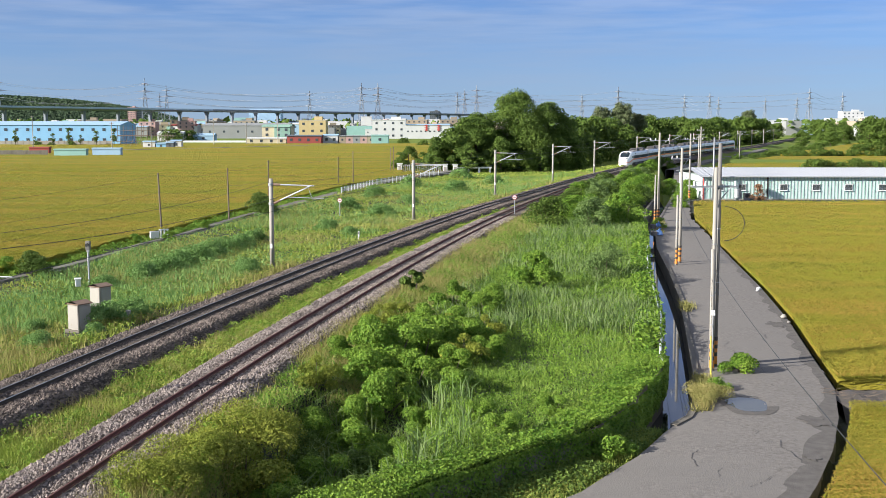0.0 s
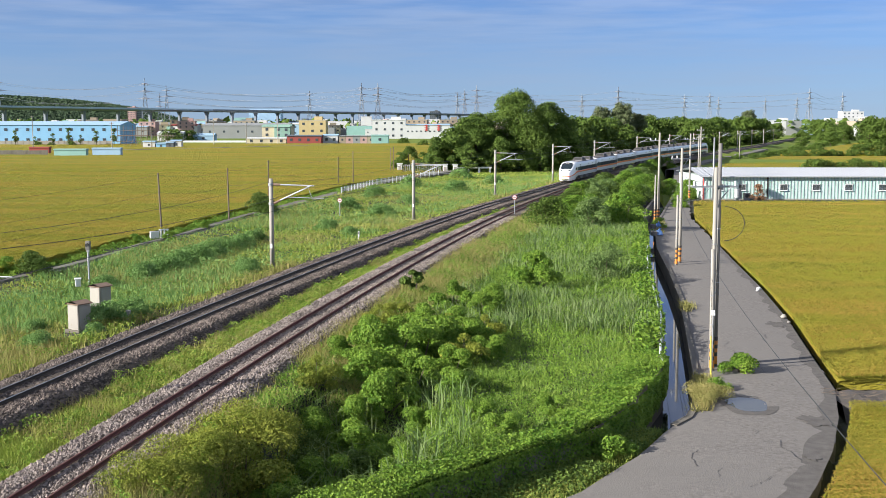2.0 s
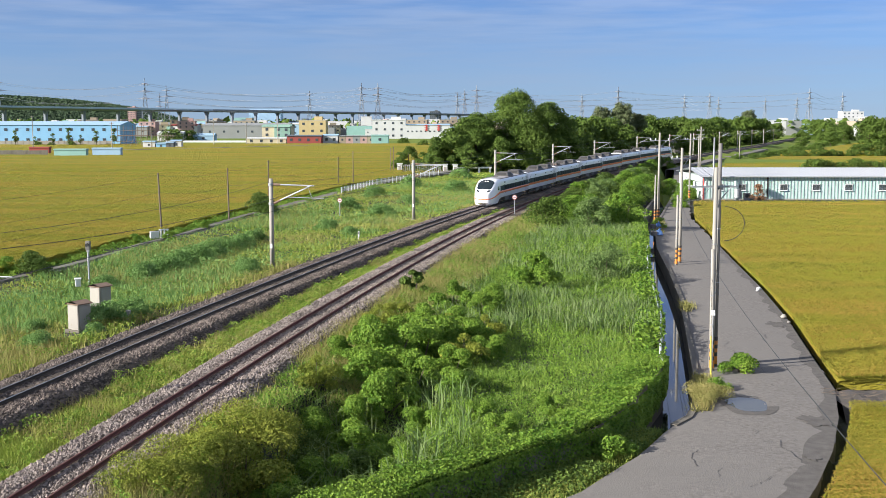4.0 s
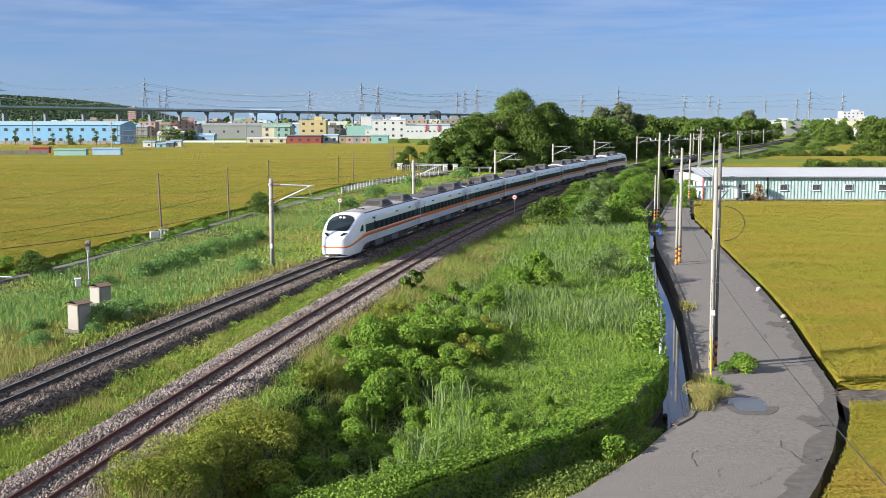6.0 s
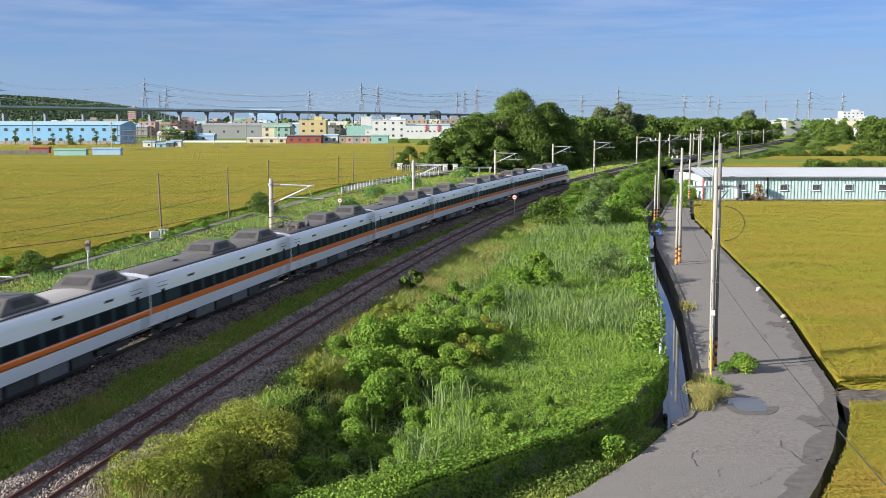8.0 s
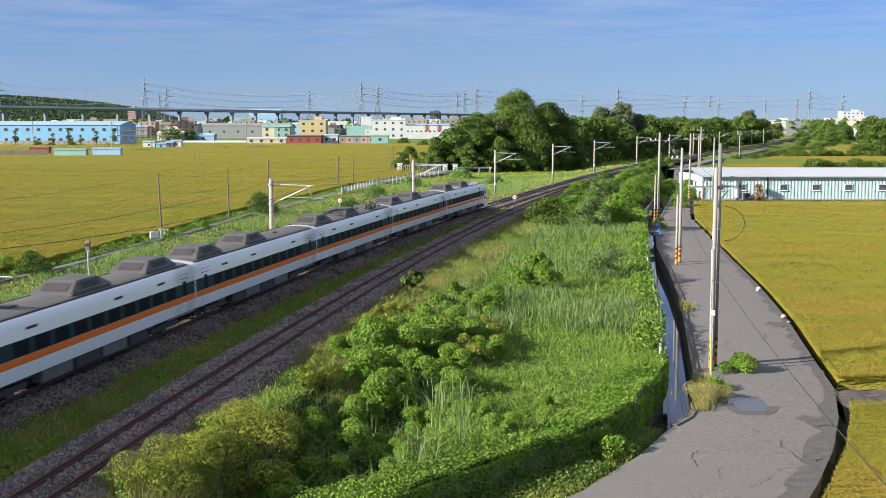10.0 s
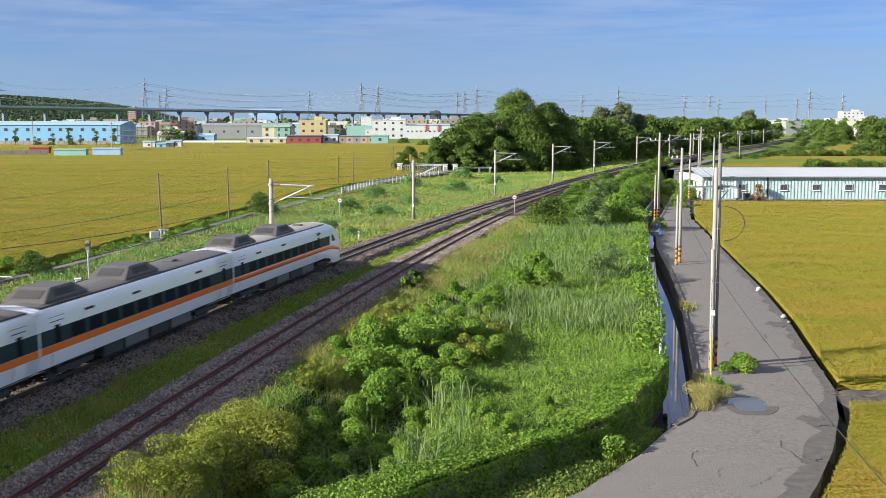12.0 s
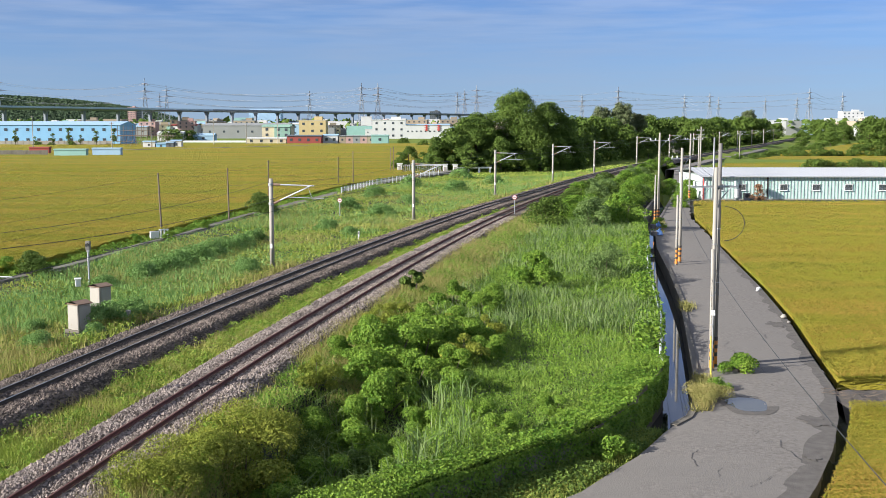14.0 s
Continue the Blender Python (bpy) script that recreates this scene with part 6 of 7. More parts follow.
    for i, (p, r, w, d, h, fl, co, pit) in enumerate((("white", "white", 16, 14, 11, 3, 4, False), ("cream", "tan", 20, 15, 9, 3, 4, False), ("grey", "pale_blue", 34, 22, 8, 1, 5, True), ("pink", "pink", 14, 12, 12, 4, 3, False),
                                                      ("white", "red", 22, 16, 9, 2, 4, True), ("white", "teal", 40, 24, 9, 1, 6, True), ("tan", "grey", 18, 14, 13, 4, 4, False), ("pale_blue", "white", 36, 20, 10, 2, 6, True))):
        kinds.append(building("town_house", -330 + 25 * i, 905 + 8 * i, w, d, h, p, r, ("%s-walled town building with a %s roof" % (p.replace("_", " "), r.replace("_", " "))), fl, co, pit, group="distant town", win=(1.3, 1.3)))
    for k in range(230):
        y = rng.uniform(930, 1900)
        f = rng.uniform(-0.45, 0.06) if k < 170 else rng.uniform(0.1, 0.46)
        if f > 0.06:
            y = rng.uniform(1000, 1900)
        if -0.03 < f < 0.02 and y < 900:
            continue
        copy_thing(kinds[rng.integers(8)], pose(f * y, y, -1.5, 0, 0, rng.uniform(-25, 25)) @ Matrix.Scale(rng.uniform(0.7, 1.1), 4))
    for f, y, w, h, p in ((-0.284, 2000, 14, 38, "pink"), (-0.278, 2010, 12, 36, "grey"), (0.348, 1300, 60, 16, "white"), (0.36, 1305, 25, 24, "white"), (0.366, 1200, 40, 9, "cream"), (0.36, 1000, 22, 8, "tan"), (0.292, 1250, 30, 14, "white"), (-0.012, 1900, 16, 30, "dark"), (-0.008, 1905, 12, 28, "grey"), (0.063, 1850, 16, 30, "grey"), (0.41, 1400, 40, 18, "white")):
        building("tower_block", f * y, y, w, 16, h, p, p, "distant %s apartment block" % p, max(3, int(h / 3.5)), 5, False, category="apartment block", group="distant town", win=(1.6, 1.6))


village()


def viaduct():
    v = thing("viaduct", Matrix(), "long grey concrete highway viaduct on piers", "viaduct")
    a, b = Vector((-420, 520, 21)), Vector((150, 1868, 21))
    n = 36
    d = (b - a).normalized()
    s = Vector((d.y, -d.x, 0))
    # the concrete's blue cast is distance haze mixed into its colour
    M_DECK = mat("hazed_viaduct_concrete", (0.20, 0.225, 0.26), (0.16, 0.18, 0.21), rough=0.85, scale=0.1, fine=2, bump=0.1)
    M_NOISEWALL = mat("noise_barrier", (0.36, 0.46, 0.54), (0.30, 0.40, 0.48), rough=0.4, scale=0.1, fine=2, bump=0.05)
    for i in range(n):
        p, q = a.lerp(b, i / n), a.lerp(b, (i + 0.992) / n)
        part("girder", loft([[c + s * o + Vector((0, 0, z)) for o, z in ((-7, 0), (-7, -0.5), (-3.5, -1.5), (3.5, -1.5), (7, -0.5), (7, 0))] for c in (p, q)], closed=True), M_DECK, v)
        part("parapet", loft([[c + s * 7.0 + Vector((0, 0, z)) + s * o for o, z in ((0, -0.2), (0.25, -0.2), (0.25, 1.1), (0, 1.1))] for c in (p, q)], closed=True), M_DECK if i > 12 else M_NOISEWALL, v)
        part("pier", loft([[p + s * o + d * e + Vector((0, 0, z)) for o, e in ((-w, -1.3), (w, -1.3), (w, 1.3), (-w, 1.3))] for z, w in ((-22.5, 0.9), (-4, 0.9), (-1.45, 2.2))], closed=True), M_DECK, v)


viaduct()


def pylons():
    t = thing("power_pylon", Matrix(), "steel lattice power pylon on the skyline", "power pylon", "power pylons")
    M_LAT = mat("lattice_steel", (0.34, 0.36, 0.39), (0.28, 0.30, 0.33), rough=0.7, scale=1, fine=5, bump=0)
    wide = lambda z: 5.0 * (1 - z / 46) ** 1.1 + 0.7 if z < 46 else 0.7 * (62 - z) / 16 + 0.1
    for sx in (-1, 1):
        for sy in (-1, 1):
            part("leg", bar([(sx * wide(z), sy * wide(z), z) for z in (-1, 15, 30, 46, 61)], 0.30, 0.2, 4), M_LAT, t)
    br = bmesh.new()
    zs = [0, 10, 18, 25, 31, 36, 41, 46, 51, 56]
    for z0, z1 in zip(zs, zs[1:]):
        for k in range(4):
            c = [(-1, -1), (1, -1), (1, 1), (-1, 1)]
            (ax, ay), (bx, by) = c[k], c[(k + 1) % 4]
            tube(br, [(ax * wide(z0), ay * wide(z0), z0), (bx * wide(z1), by * wide(z1), z1)], 0.14, n=3, cap=False)
            tube(br, [(bx * wide(z0), by * wide(z0), z0), (ax * wide(z1), ay * wide(z1), z1)], 0.14, n=3, cap=False)
    part("bracing", br, M_LAT, t)
    for z, w in ((38, 7.5), (46, 8.5), (54, 6.5)):
        part("crossarm", loft([[(-w, 0, z), (-w, 0.1, z + 0.3)], [(-1, -0.8, z), (-1, 0.8, z + 1.6)], [(1, -0.8, z), (1, 0.8, z + 1.6)], [(w, 0, z), (w, 0.1, z + 0.3)]]), M_LAT, t)
    spots = [(-0.4, 1210), (-0.268, 1250), (-0.2487, 1500), (-0.255, 1900), (-0.120, 1750), (-0.0733, 1400), (-0.0585, 1405), (0.013, 1850), (0.0195, 1700), (0.0303, 1500), (0.125, 1900), (0.1575, 1560), (0.2174, 2000), (0.240, 1850), (0.248, 2200), (0.3297, 1620), (0.3185, 2200), (0.3595, 1850), (0.29, 2300)]
    tops = []
    for i, (f, y) in enumerate(spots):
        m = pose(f * y, y, -1.5, 0, 0, 20)
        if i == 0:
            t.matrix_basis = m
        else:
            copy_thing(t, m)
        tops.append(Vector((f * y, y, 0)))
    for a, b in ((0, 1), (1, 4), (4, 5), (5, 9), (6, 8), (9, 11), (11, 15), (2, 6), (15, 17), (8, 12), (12, 13)):
        for z, w in ((37, 7.5), (45, 8.5), (53, 6.5)):
            for s in (-1, 1):
                o = Vector((s * w, 0, z))
                tagged(part("power_line", bar(sag(tops[a] + o, tops[b] + o, 7, 12), 0.13, n=3), M_LAT), "thin high-voltage line across the sky", "power line", "power lines")


pylons()


# far leaf greens with some bluish distance haze put into the colour
M_HILL = mat("hazed_hill_woods", (0.032, 0.058, 0.032), (0.06, 0.09, 0.045), rough=0.8, scale=0.01, fine=0.1, bump=0, island=0.25, spec=0.1)


def hills():
    rng = np.random.default_rng(400)
    xs_, ys_ = np.linspace(-1500, -560, 90), np.linspace(2150, 2900, 40)
    X, Y = np.meshgrid(xs_, ys_)
    env = np.interp(X, [-1500, -1150, -1000, -900, -780, -690, -600, -560], [80, 76, 66, 60, 50, 36, 14, 0])
    Z = env * np.sin(np.clip((Y - 2150) / 750, 0, 1) * np.pi) ** 0.7 * (1 + 0.08 * bump_noise(X, Y, 0.02)) + 2.0 * bump_noise(X, Y, 0.09) + 1.5 * rng.normal(0, 1, X.shape) - 3
    nx, ny = len(xs_), len(ys_)
    i = (np.arange(ny - 1)[:, None] * nx + np.arange(nx - 1)[None]).ravel()
    tr = np.concatenate([np.stack([i, i + 1, i + nx + 1], 1), np.stack([i, i + nx + 1, i + nx], 1)])
    tagged(arrays("backdrop_hill", np.c_[X.ravel(), Y.ravel(), Z.ravel()], tr, M_HILL), "low wooded hill on the horizon", "hill", kind="structure")
    n = 30000
    px, py = rng.uniform(-1400, -570, n), rng.uniform(2160, 2560, n)
    e = np.interp(px, [-1500, -1150, -1000, -900, -780, -690, -600, -560], [80, 76, 66, 60, 50, 36, 14, 0])
    pz = e * np.sin(np.clip((py - 2150) / 750, 0, 1) * np.pi) ** 0.7 + rng.uniform(-1, 6, n)
    v, tr = leaf_mesh(np.c_[px, py, pz], np.tile([0, -0.5, 0.8], (n, 1)), 2.3, 401, 0.8)
    tagged(arrays("far_woods", v, tr, M_HILL), "distant dark green woods covering the hill", "woods", kind="stuff")
    n = 9000
    f = rng.uniform(-0.44, 0.46, n)
    py = rng.uniform(1000, 1900, n)
    clump = bump_noise(f * 60, py * 0.02, 1.0) + 0.6 * (f > 0.08) > 0.1
    f, py = f[clump], py[clump]
    pz = -1 + rng.random(len(f)) ** 1.3 * 14
    v, tr = leaf_mesh(np.c_[f * py, py, pz], np.tile([0, -0.5, 0.8], (len(f), 1)), 3.2, 402, 0.8)
    tagged(arrays("far_trees", v, tr, M_LEAF), "distant green trees scattered through the town", "trees", kind="stuff")


hills()


def far_roofs():
    """The close-packed low roofs of the town under the viaduct, and the woods behind them."""
    rng = np.random.default_rng(450)
    corner = np.array([(x, y, z) for x in (0, 1) for y in (0, 1) for z in (0, 1)], float)
    quads = np.array([(0, 1, 3, 2), (4, 6, 7, 5), (0, 4, 5, 1), (2, 3, 7, 6), (0, 2, 6, 4), (1, 5, 7, 3)])
    tri = np.concatenate([quads[:, [0, 1, 2]], quads[:, [0, 2, 3]]])
    for paint, count in (("white", 240), ("grey", 200), ("pale_blue", 90), ("tan", 70), ("teal", 60), ("red", 30)):
        y = rng.uniform(950, 1700, count)
        f = np.where(rng.random(count) < 0.8, rng.uniform(-0.44, 0.05, count), rng.uniform(0.12, 0.46, count))
        size = np.c_[rng.uniform(6, 26, count), rng.uniform(8, 18, count), rng.uniform(4, 9, count) + rng.random(count) ** 3 * 8]
        v = corner[None] * size[:, None] + np.c_[f * y, y, np.full(count, -1.8)][:, None]
        t = (np.arange(count)[:, None, None] * 8 + tri[None]).reshape(-1, 3)
        tagged(arrays("far_roofs", v.reshape(-1, 3), t, PAINTS[paint]), "crowded low %s town buildings under the viaduct" % paint.replace("_", " "), "town", kind="stuff")
    n = 16000
    f, py = rng.uniform(-0.45, 0.14, n), rng.uniform(1500, 2120, n)
    top = 9 + 7 * bump_noise(f * 90, py * 0.012, 1.0)
    pz = -1 + rng.random(n) ** 0.8 * np.maximum(top, 3) * py / 1700
    v, t = leaf_mesh(np.c_[f * py, py, pz], np.tile([0, -0.5, 0.8], (n, 1)), 2.2, 451, 0.8)
    tagged(arrays("far_trees", v, t, M_HILL), "distant dark trees behind the town", "trees", kind="stuff")


far_roofs()
# ---------------------------------------------------------------- the train
HALF = [(1.34, 0.85), (1.40, 1.20), (1.43, 1.52), (1.44, 1.87), (1.43, 2.20), (1.41, 2.55), (1.38, 2.90), (1.34, 3.12), (1.27, 3.23), (0.95, 3.31), (0.45, 3.37), (0.0, 3.40)]
U_KEYS = [0.0, 0.02, 0.06, 0.12, 0.22, 0.40, 0.62, 0.82, 1.0]
TOP_KEYS = [1.25, 1.60, 1.86, 2.08, 2.36, 2.86, 3.24, 3.38, 3.40]
BOT_KEYS = [0.42, 0.34, 0.28, 0.26, 0.25, 0.25, 0.27, 0.72, 0.85]
NOSE = 4.6


def section(u):
    """Half profile of the body, u = 0 at the nose's tip and 1 or more at full section; rows from below to the crown."""
    q = min(max(u, 0.0), 1.0)
    w = (1 - (1 - q) ** 6.0) ** (1 / 3.0) if q > 0 else 0.02
    top = float(np.interp(q, U_KEYS, TOP_KEYS))
    bot = float(np.interp(q, U_KEYS, BOT_KEYS)) if u < 1.0 else 0.85
    rows = []
    for x, z in HALF:
        k = (z - 0.85) / 2.55
        squeeze = 1 - 0.05 * (1 - q) * k
        rows.append((max(x * w * squeeze, 0.0), bot + k * (top - bot)))
    return rows


def side_x(u, z):
    """Half width of the body at height z."""
    r = section(u)
    return float(np.interp(z, [p[1] for p in r], [p[0] for p in r]))


def car_shell(y0, y1, nosed):
    """The skin of one carriage from its rear y0 to its front y1."""
    ys = list(np.linspace(y0, y1 - (NOSE * 1.3 if nosed else 0), 8))
    if nosed:
        ys += [y1 - NOSE * u for u in (1.15, 1.0, 0.9, 0.8, 0.7, 0.6, 0.5, 0.42, 0.34, 0.27, 0.21, 0.16, 0.12, 0.085, 0.055, 0.03, 0.012, 0.003)]
    rings = []
    for y in ys:
        h = section((y1 - y) / NOSE if nosed else 2.0)
        rings.append([(x, y, z) for x, z in h] + [(-x, y, z) for x, z in h[-2::-1]])
    bm = loft(rings)
    bm.faces.new([v for v in bm.verts if abs(v.co.y - y0) < 1e-6][::-1])
    front = [v for v in bm.verts if abs(v.co.y - ys[-1]) < 1e-6]
    bm.faces.new(front)
    bmesh.ops.recalc_face_normals(bm, faces=bm.faces)
    return bm


def skin(y1, nosed, side, ys, zlo, zhi, off, n=3):
    """A panel lying on the body's side between two heights given along y."""
    rings = []
    for y in ys:
        u = (y1 - y) / NOSE if nosed else 2.0
        row = []
        for k in range(n + 1):
            z = zlo(y) + (zhi(y) - zlo(y)) * k / n
            row.append((side * (side_x(u, z) + off), y, z))
        lo, hi = row[0], row[-1]
        row = [(lo[0] - side * (off + 0.02), lo[1], lo[2])] + row + [(hi[0] - side * (off + 0.02), hi[1], hi[2])]
        rings.append(row)
    bm = loft(rings)
    if side < 0:
        bmesh.ops.reverse_faces(bm, faces=bm.faces)
    return bm


def crown(y1, us, wfun, off, n=10, cfun=lambda u: 0.0):
    """A panel lying on the upper nose, across both sides or round a line off the middle."""
    rings = []
    for u in us:
        h = section(u)
        full = [(x, z) for x, z in h] + [(-x, z) for x, z in h[-2::-1]]
        s = np.r_[0, np.cumsum([math.dist(a, b) for a, b in zip(full, full[1:])])]
        mid = s[-1] / 2
        row = []
        for k in range(n + 1):
            q = mid + cfun(u) + wfun(u) * (2 * k / n - 1)
            row.append((float(np.interp(q, s, [p[0] for p in full])), y1 - NOSE * u + off * 0.8, float(np.interp(q, s, [p[1] for p in full])) + off))
        rings.append(row)
    return loft(rings)


def wheelset(parent, y):
    bogie = part("bogie", box(box(box(bmesh.new(), -1.15, -0.95, y - 1.5, y + 1.5, 0.35, 0.62, 0.04), 0.95, 1.15, y - 1.5, y + 1.5, 0.35, 0.62, 0.04), -1.0, 1.0, y - 0.25, y + 0.25, 0.45, 0.8, 0.04), M_UNDER, parent)
    for dy in (-1.05, 1.05):
        for s in (-1, 1):
            part("wheel", tube(tube(bmesh.new(), [(s * 0.53, y + dy, 0.43), (s * 0.64, y + dy, 0.43)], 0.43, n=20), [(s * 0.64, y + dy, 0.43), (s * 1.02, y + dy, 0.43)], 0.14, n=10), M_UNDER_G, bogie)
    return bogie


def roof_unit(parent, y):
    lo = [(-0.95, y - 1.75), (0.95, y - 1.75), (0.95, y + 1.75), (-0.95, y + 1.75)]
    hi = [(-0.72, y - 0.95), (0.72, y - 0.95), (0.72, y + 0.95), (-0.72, y + 0.95)]
    rings = [[(x, yy, 3.36) for x, yy in lo], [(x, yy, 3.46) for x, yy in lo], [(x, yy, 3.88) for x, yy in hi], [(x * 0.96, y + (yy - y) * 0.96, 3.91) for x, yy in hi]]
    unit = loft(rings, closed=True)
    unit.verts.ensure_lookup_table()
    unit.faces.new([unit.verts[12 + i] for i in range(4)])
    ob = part("roof_unit", unit, M_ACU, parent, "dark grey roof cooling unit")
    for s in (-1, 1):
        gx = [(s * 0.90, 3.53), (s * 0.765, 3.81)]
        g = loft([[(gx[0][0] + s * 0.012, y + k, gx[0][1]), (gx[1][0] + s * 0.012, y + k * 0.9, gx[1][1])] for k in (-0.85, 0.85)])
        part("grille", g, M_UNDER, ob)
        e = loft([[(k, y + s * 1.62, 3.55), (k, y + s * 1.12, 3.815)] for k in (-0.6, 0.6)])
        part("grille", e, M_UNDER, ob)
    return ob


def pantograph(parent, y):
    p = part("pantograph", box(box(bmesh.new(), -0.75, 0.75, y - 0.9, y - 0.8, 3.42, 3.55), -0.75, 0.75, y + 0.8, y + 0.9, 3.42, 3.55), M_UNDER, parent, "folded grey pantograph with its insulators")
    for s in (-1, 1):
        part("lower_arm", bar([(s * 0.4, y + 0.85, 3.55), (s * 0.3, y - 0.9, 3.95)], 0.04, n=6), M_UNDER_G, p)
        part("upper_arm", bar([(s * 0.3, y - 0.9, 3.95), (s * 0.15, y + 0.8, 4.3)], 0.03, n=6), M_UNDER_G, p)
        for k in (-0.85, 0.85):
            part("insulator", bar([(s * 0.6, y + k, 3.38), (s * 0.6, y + k, 3.62)], 0.11, 0.07, 8), M_RUSTROOF, p)
    part("contact_strip", bar([(-0.85, y + 0.8, 4.22), (-0.5, y + 0.8, 4.33), (0.5, y + 0.8, 4.33), (0.85, y + 0.8, 4.22)], 0.04, n=6), M_UNDER, p)
    part("equipment_box", boxed(-0.5, 0.5, y - 2.6, y - 1.5, 3.38, 3.72, 0.03), M_ACU, p)
    for k in range(6):
        part("insulator", bar([(-0.7 + 1.4 * (k % 2), y - 2.9 + 0.45 * k, 3.38), (-0.7 + 1.4 * (k % 2), y - 2.9 + 0.45 * k, 3.75)], 0.10, 0.06, 8), M_UNDER, p)
    part("busbar", bar([(0.7, y - 2.6, 3.78), (0.7, y + 0.8, 3.78)], 0.03, n=5), M_UNDER_G, p)


def make_car(nosed, panto):
    """A carriage; its front is +y, its origin on the rail's top under the middle of the 20.5 m pitch."""
    car = thing("train_carriage", Matrix(), "white express train carriage with dark window band and orange stripe", "train carriage", "express train")
    y0, y1 = -10.19, (11.85 if nosed else 10.19)
    shell = part("body", car_shell(y0, y1, nosed), M_WHITE, car, "glossy white body shell", smooth=True)
    full = y1 - (NOSE * 1.12 if nosed else 0.0)
    ys_body = list(np.linspace(y0 + 0.02, full - 0.02, 12))
    for s in (-1, 1):
        if nosed:
            dip = lambda y: float(np.interp((y1 - y) / NOSE, [0, 0.06, 0.16, 0.36, 0.66, 0.92], [0.84, 0.86, 0.95, 1.13, 1.35, 1.44]))
            wid = lambda y: float(np.interp((y1 - y) / NOSE, [0, 0.1, 0.3, 0.9], [0.11, 0.13, 0.20, 0.31]))
            ys = [y1 - NOSE * u for u in (0.003, 0.006, 0.012, 0.02, 0.03, 0.04, 0.055, 0.085, 0.12, 0.16, 0.22, 0.3, 0.4, 0.5, 0.6, 0.7, 0.8, 0.9, 1.0, 1.1, 1.25)] + list(np.linspace(full - 0.9, y0 + 0.02, 10))
            part("stripe", skin(y1, True, s, ys, dip, lambda y: dip(y) + wid(y), 0.006), M_ORANGE, car, "orange stripe that dips over the nose", smooth=True)
            band0, band1 = y0 + 0.02, y1 - NOSE * 0.86
            cab = [y1 - NOSE * u for u in (0.55, 0.65, 0.74)]
            part("cab_window", skin(y1, True, s, cab, lambda y: 1.93, lambda y: float(np.interp((y1 - y) / NOSE, [0.55, 0.68], [2.0, 2.48])), 0.008), M_GLASS, car)
            part("headlight", crown(y1, [0.05, 0.065, 0.085, 0.105, 0.125], lambda u: float(np.interp(u, [0.05, 0.085, 0.125], [0.05, 0.17, 0.12])), 0.02, 6, lambda u, s=s: -s * float(np.interp(u, [0.05, 0.125], [0.52, 0.86]))), M_GLASS, car, "dark teardrop headlight", smooth=True)
        else:
            part("stripe", skin(y1, False, s, ys_body, lambda y: 1.44, lambda y: 1.75, 0.006), M_ORANGE, car, "orange stripe along the side")
            band0, band1 = y0 + 0.02, full - 0.02
        part("window_band", skin(y1, False, s, list(np.linspace(band0, band1, 10)), lambda y: 1.76, lambda y: 2.40, 0.008), M_BAND, car, "dark teal window band")
        wy = band0 + 2.4
        while wy + 1.1 < band1 - 2.3:
            part("window", skin(y1, False, s, [wy, wy + 1.1], lambda y: 1.82, lambda y: 2.36, 0.012), M_PANE, car)
            wy += 1.5
        for dy in ((y0 + 0.9, band1 - 3.0) if nosed else (y0 + 0.9, y1 - 1.8)):
            part("door", skin(y1, False, s, [dy, dy + 0.85], lambda y: 0.88, lambda y: 1.42, 0.008), M_WHITE, car, "white sliding door")
            part("door_seam", skin(y1, False, s, [dy - 0.03, dy], lambda y: 0.88, lambda y: 1.43, 0.006), M_UNDER_G, car)
            part("door_window", skin(y1, False, s, [dy + 0.22, dy + 0.63], lambda y: 1.80, lambda y: 2.52, 0.014), M_PANE, car)
            part("door_header", skin(y1, False, s, [dy - 0.1, dy + 0.95], lambda y: 2.66, lambda y: 2.695, 0.006), M_UNDER, car)
            part("gutter", skin(y1, False, s, [dy - 0.2, dy + 1.05], lambda y: 2.86, lambda y: 2.88, 0.006), M_UNDER_G, car)
        for vy in (y0 + 3.6, y0 + 8.0, y0 + 15.2):
            part("vent", skin(y1, False, s, [vy, vy + 0.85], lambda y: 2.72, lambda y: 2.83, 0.006), M_UNDER, car)
        for k, (a, b) in enumerate(((-4.8, -3.0), (-2.7, -0.4), (-0.1, 1.9), (2.2, 4.6))):
            part("equipment_case", boxed(min(s * 0.75, s * 1.28), max(s * 0.75, s * 1.28), a, b, 0.30, 0.83, 0.03), M_UNDER_G if k % 2 else M_UNDER, car)
    part("underframe", boxed(-1.15, 1.15, y0 + 0.3, y1 - (3.6 if nosed else 0.3), 0.72, 1.0), M_UNDER, car)
    part("roof", loft([[(-1.21, y, 3.24), (-1.20, y, 3.275), (-0.95, y, 3.34), (-0.45, y, 3.395), (0, y, 3.42), (0.45, y, 3.395), (0.95, y, 3.34), (1.20, y, 3.275), (1.21, y, 3.24)] for y in np.linspace(y0 + 0.35, (y1 - NOSE * 0.98 if nosed else y1 - 0.35), 6)]), M_ROOF if nosed else M_ROOF_DK, car, "dusty grey roof panel")
    for s in (-1, 1):
        part("roof_rail", boxed(s * 1.16 - 0.03, s * 1.16 + 0.03, y0 + 0.4, y1 - (NOSE if nosed else 0.4), 3.25, 3.32), M_UNDER, car)
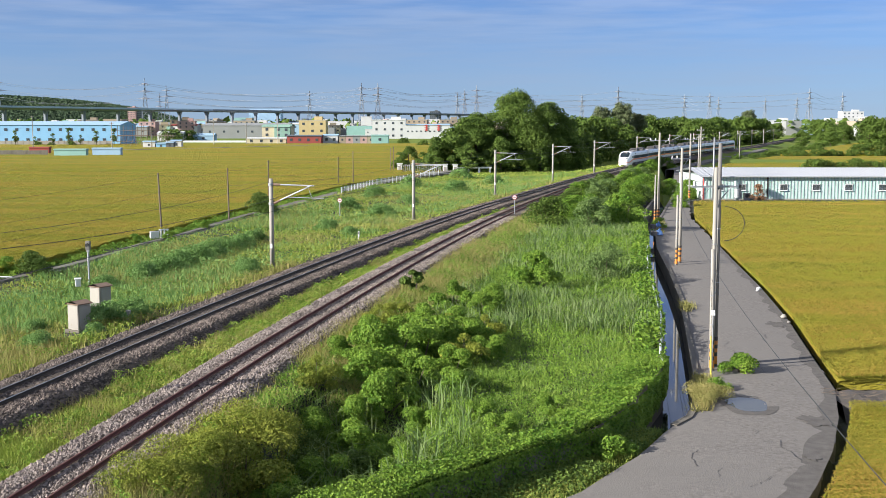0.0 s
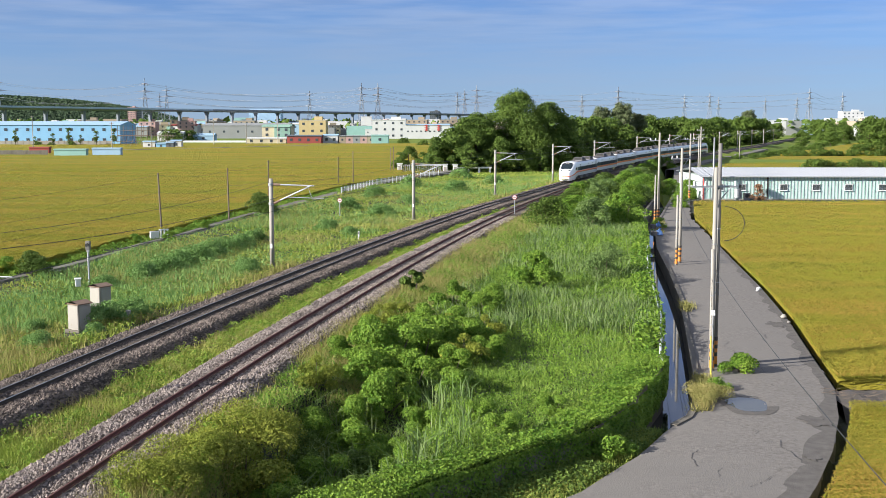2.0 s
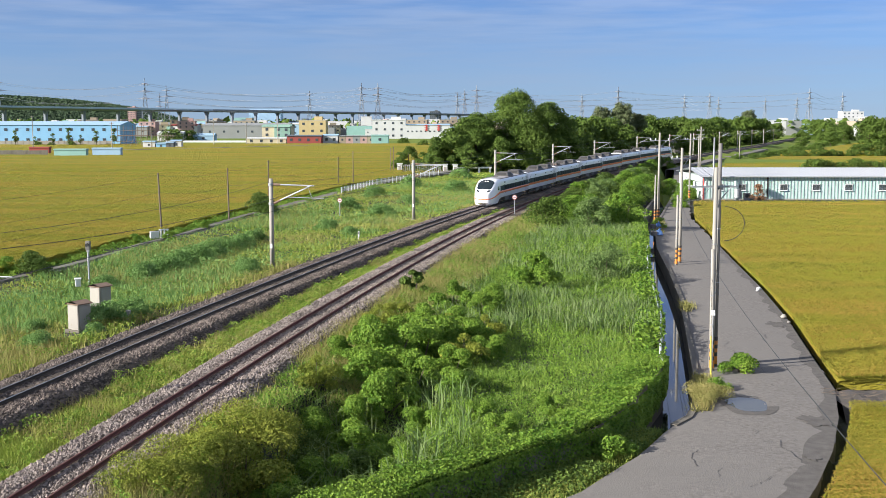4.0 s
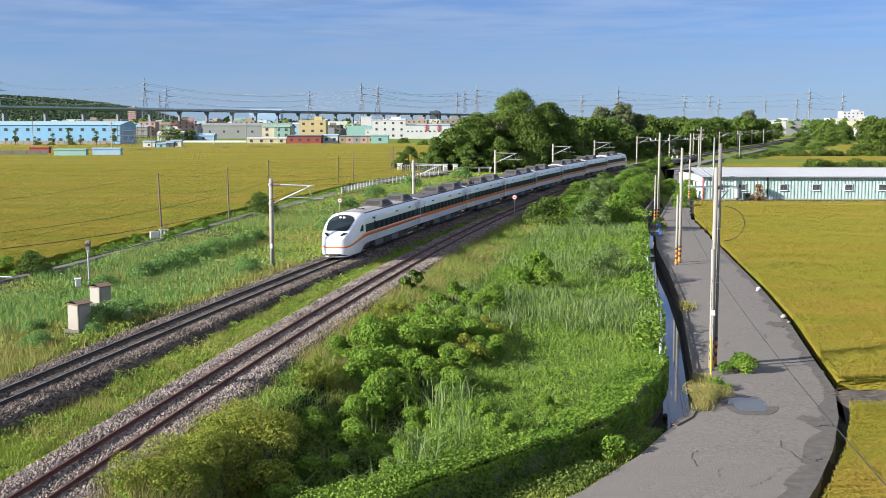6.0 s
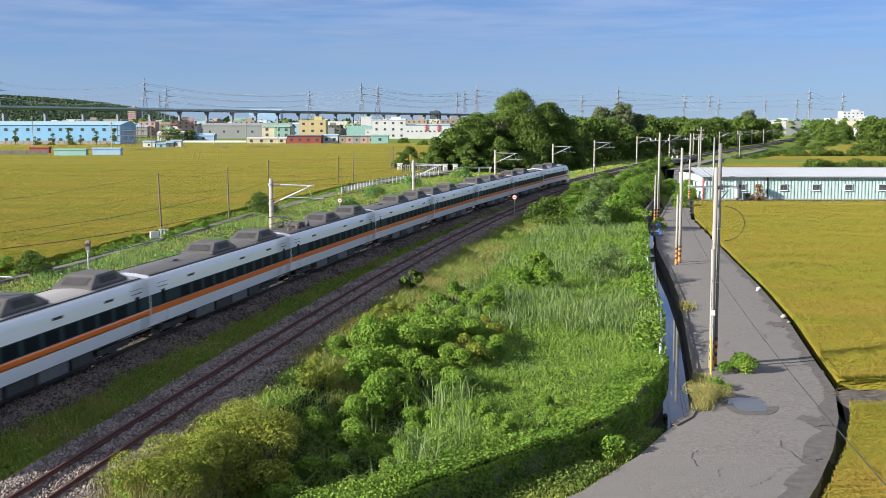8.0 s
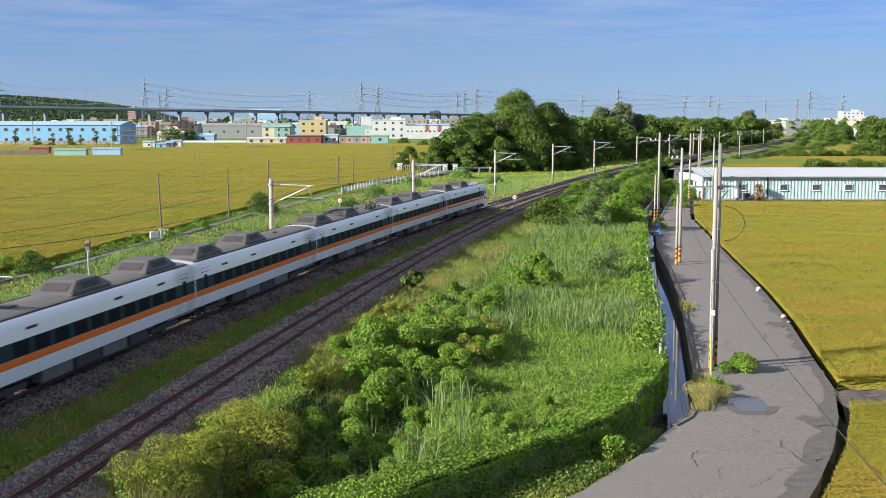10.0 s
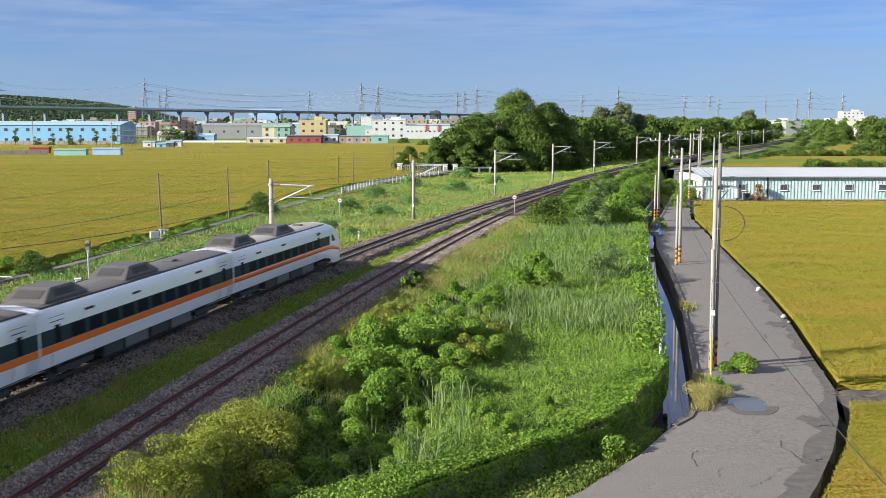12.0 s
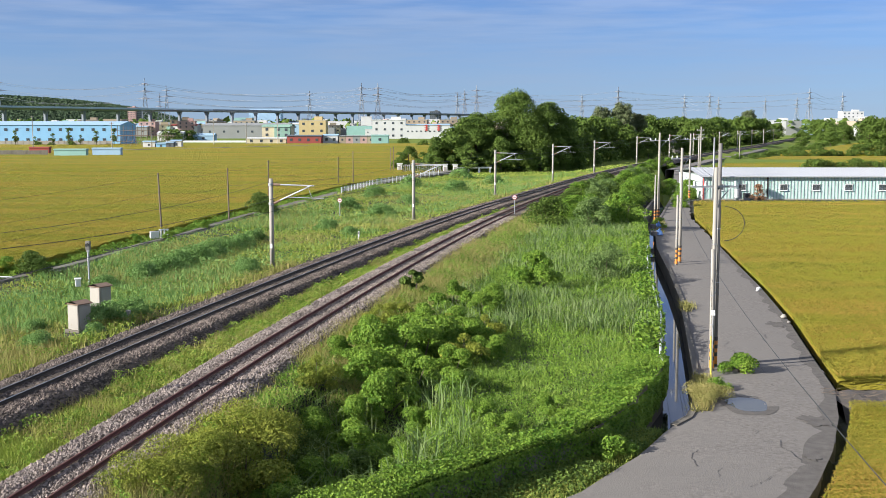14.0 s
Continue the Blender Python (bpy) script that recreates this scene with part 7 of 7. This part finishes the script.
    for end in ((y0,) if nosed else (y0, y1)):
        e0 = end if end < 0 else end - 0.32
        h = section(2.0)
        ring = [(x + 0.03, z) for x, z in h[7:]] + [(-x - 0.03, z) for x, z in h[-2:6:-1]]
        part("end_frame", loft([[(x, yy, z + 0.03) for x, z in ring] for yy in (e0, e0 + 0.17, e0 + 0.32)]), M_WHITE, car, "white frame round the carriage end")
        g0, g1 = (end - 0.055, end) if end < 0 else (end, end + 0.055)
        part("gangway", boxed(-1.30, 1.30, g0, g1, 0.9, 3.15), M_UNDER, car, "dark rubber gangway bellows")
    for yb in (-7.0, 7.5 if nosed else 7.0):
        wheelset(car, yb)
    for yy in (-0.2, -7.2):
        roof_unit(car, yy)
    if panto:
        pantograph(car, 7.6)
    else:
        part("antenna", boxed(-0.3, 0.3, 4.6, 5.2, 3.4, 3.5, 0.03), M_ACU, car)
    if nosed:
        us = [0.15, 0.175, 0.21, 0.26, 0.32, 0.39, 0.46, 0.53, 0.59, 0.62]
        part("windshield", crown(y1, us, lambda u: float(np.interp(u, [0.15, 0.18, 0.23, 0.48, 0.58, 0.62], [0.70, 0.90, 0.98, 1.08, 0.86, 0.5])), 0.02), M_GLASS, car, "wide dark wrap-round windscreen", smooth=True)
        for s in (-1, 1):
            part("wiper", bar([(s * 0.15, y1 - NOSE * 0.17, 2.12), (s * 0.62, y1 - NOSE * 0.29, 2.53)], 0.015, n=5), M_UNDER, car)
            part("destination_lamp", bar([(s * 0.16, y1 - NOSE * 0.52, 3.06), (s * 0.16, y1 - NOSE * 0.49, 3.09)], 0.09, n=12), M_LAMP, car)
        nose_y = y1 - NOSE * 0.003
        part("stripe", boxed(-0.40, 0.40, nose_y - 0.02, nose_y + 0.008, 0.84, 0.95), M_ORANGE, car)
        part("coupler_cover", loft([[(x * k, y1 - 0.02 - d, z) for x, z in ((-0.85, 0.24), (-0.8, 0.14), (0.8, 0.14), (0.85, 0.24))] for k, d in ((0.5, -0.08), (1.0, 0.12), (1.4, 0.9))]), M_WHITE, car)
    return car


nose_car = make_car(True, False)
plain_car = make_car(False, False)
panto_car = make_car(False, True)
CARS = [(nose_car, False), (plain_car, False), (panto_car, False), (copy_thing(plain_car, Matrix()), False),
        (copy_thing(plain_car, Matrix()), True), (copy_thing(panto_car, Matrix()), True), (copy_thing(plain_car, Matrix()), True), (copy_thing(nose_car, Matrix()), True)]

TRACK_Y = np.linspace(-240, 700, 9401)
TRACK_X = xm(TRACK_Y)
TRACK_S = np.r_[0, np.cumsum(np.hypot(np.diff(TRACK_X), np.diff(TRACK_Y)))]
TRACK_S = TRACK_S - np.interp(0, TRACK_Y, TRACK_S)


def on_track(s):
    return Vector((float(np.interp(s, TRACK_S, TRACK_X)), float(np.interp(s, TRACK_S, TRACK_Y)), float(zt(np.interp(s, TRACK_S, TRACK_Y)))))


def car_pose(s, turned):
    a, b = on_track(s - 7.0), on_track(s + 7.0)
    way = (a - b) if not turned else (b - a)
    return pose((a.x + b.x) / 2, (a.y + b.y) / 2, (a.z + b.z) / 2, 0, 0, math.degrees(math.atan2(-way.x, way.y)))


def motions():
    """The train runs along the main line at an even 28.1 m/s."""
    for i, (car, turned) in enumerate(CARS):
        rows = []
        for k in range(57):
            t = k * 0.25
            front = 46.4 - 28.1 * (t - 7.5)
            rows.append((t, car_pose(front + 11.25 + 20.5 * i, turned)))
        walk(car, rows)


motions()
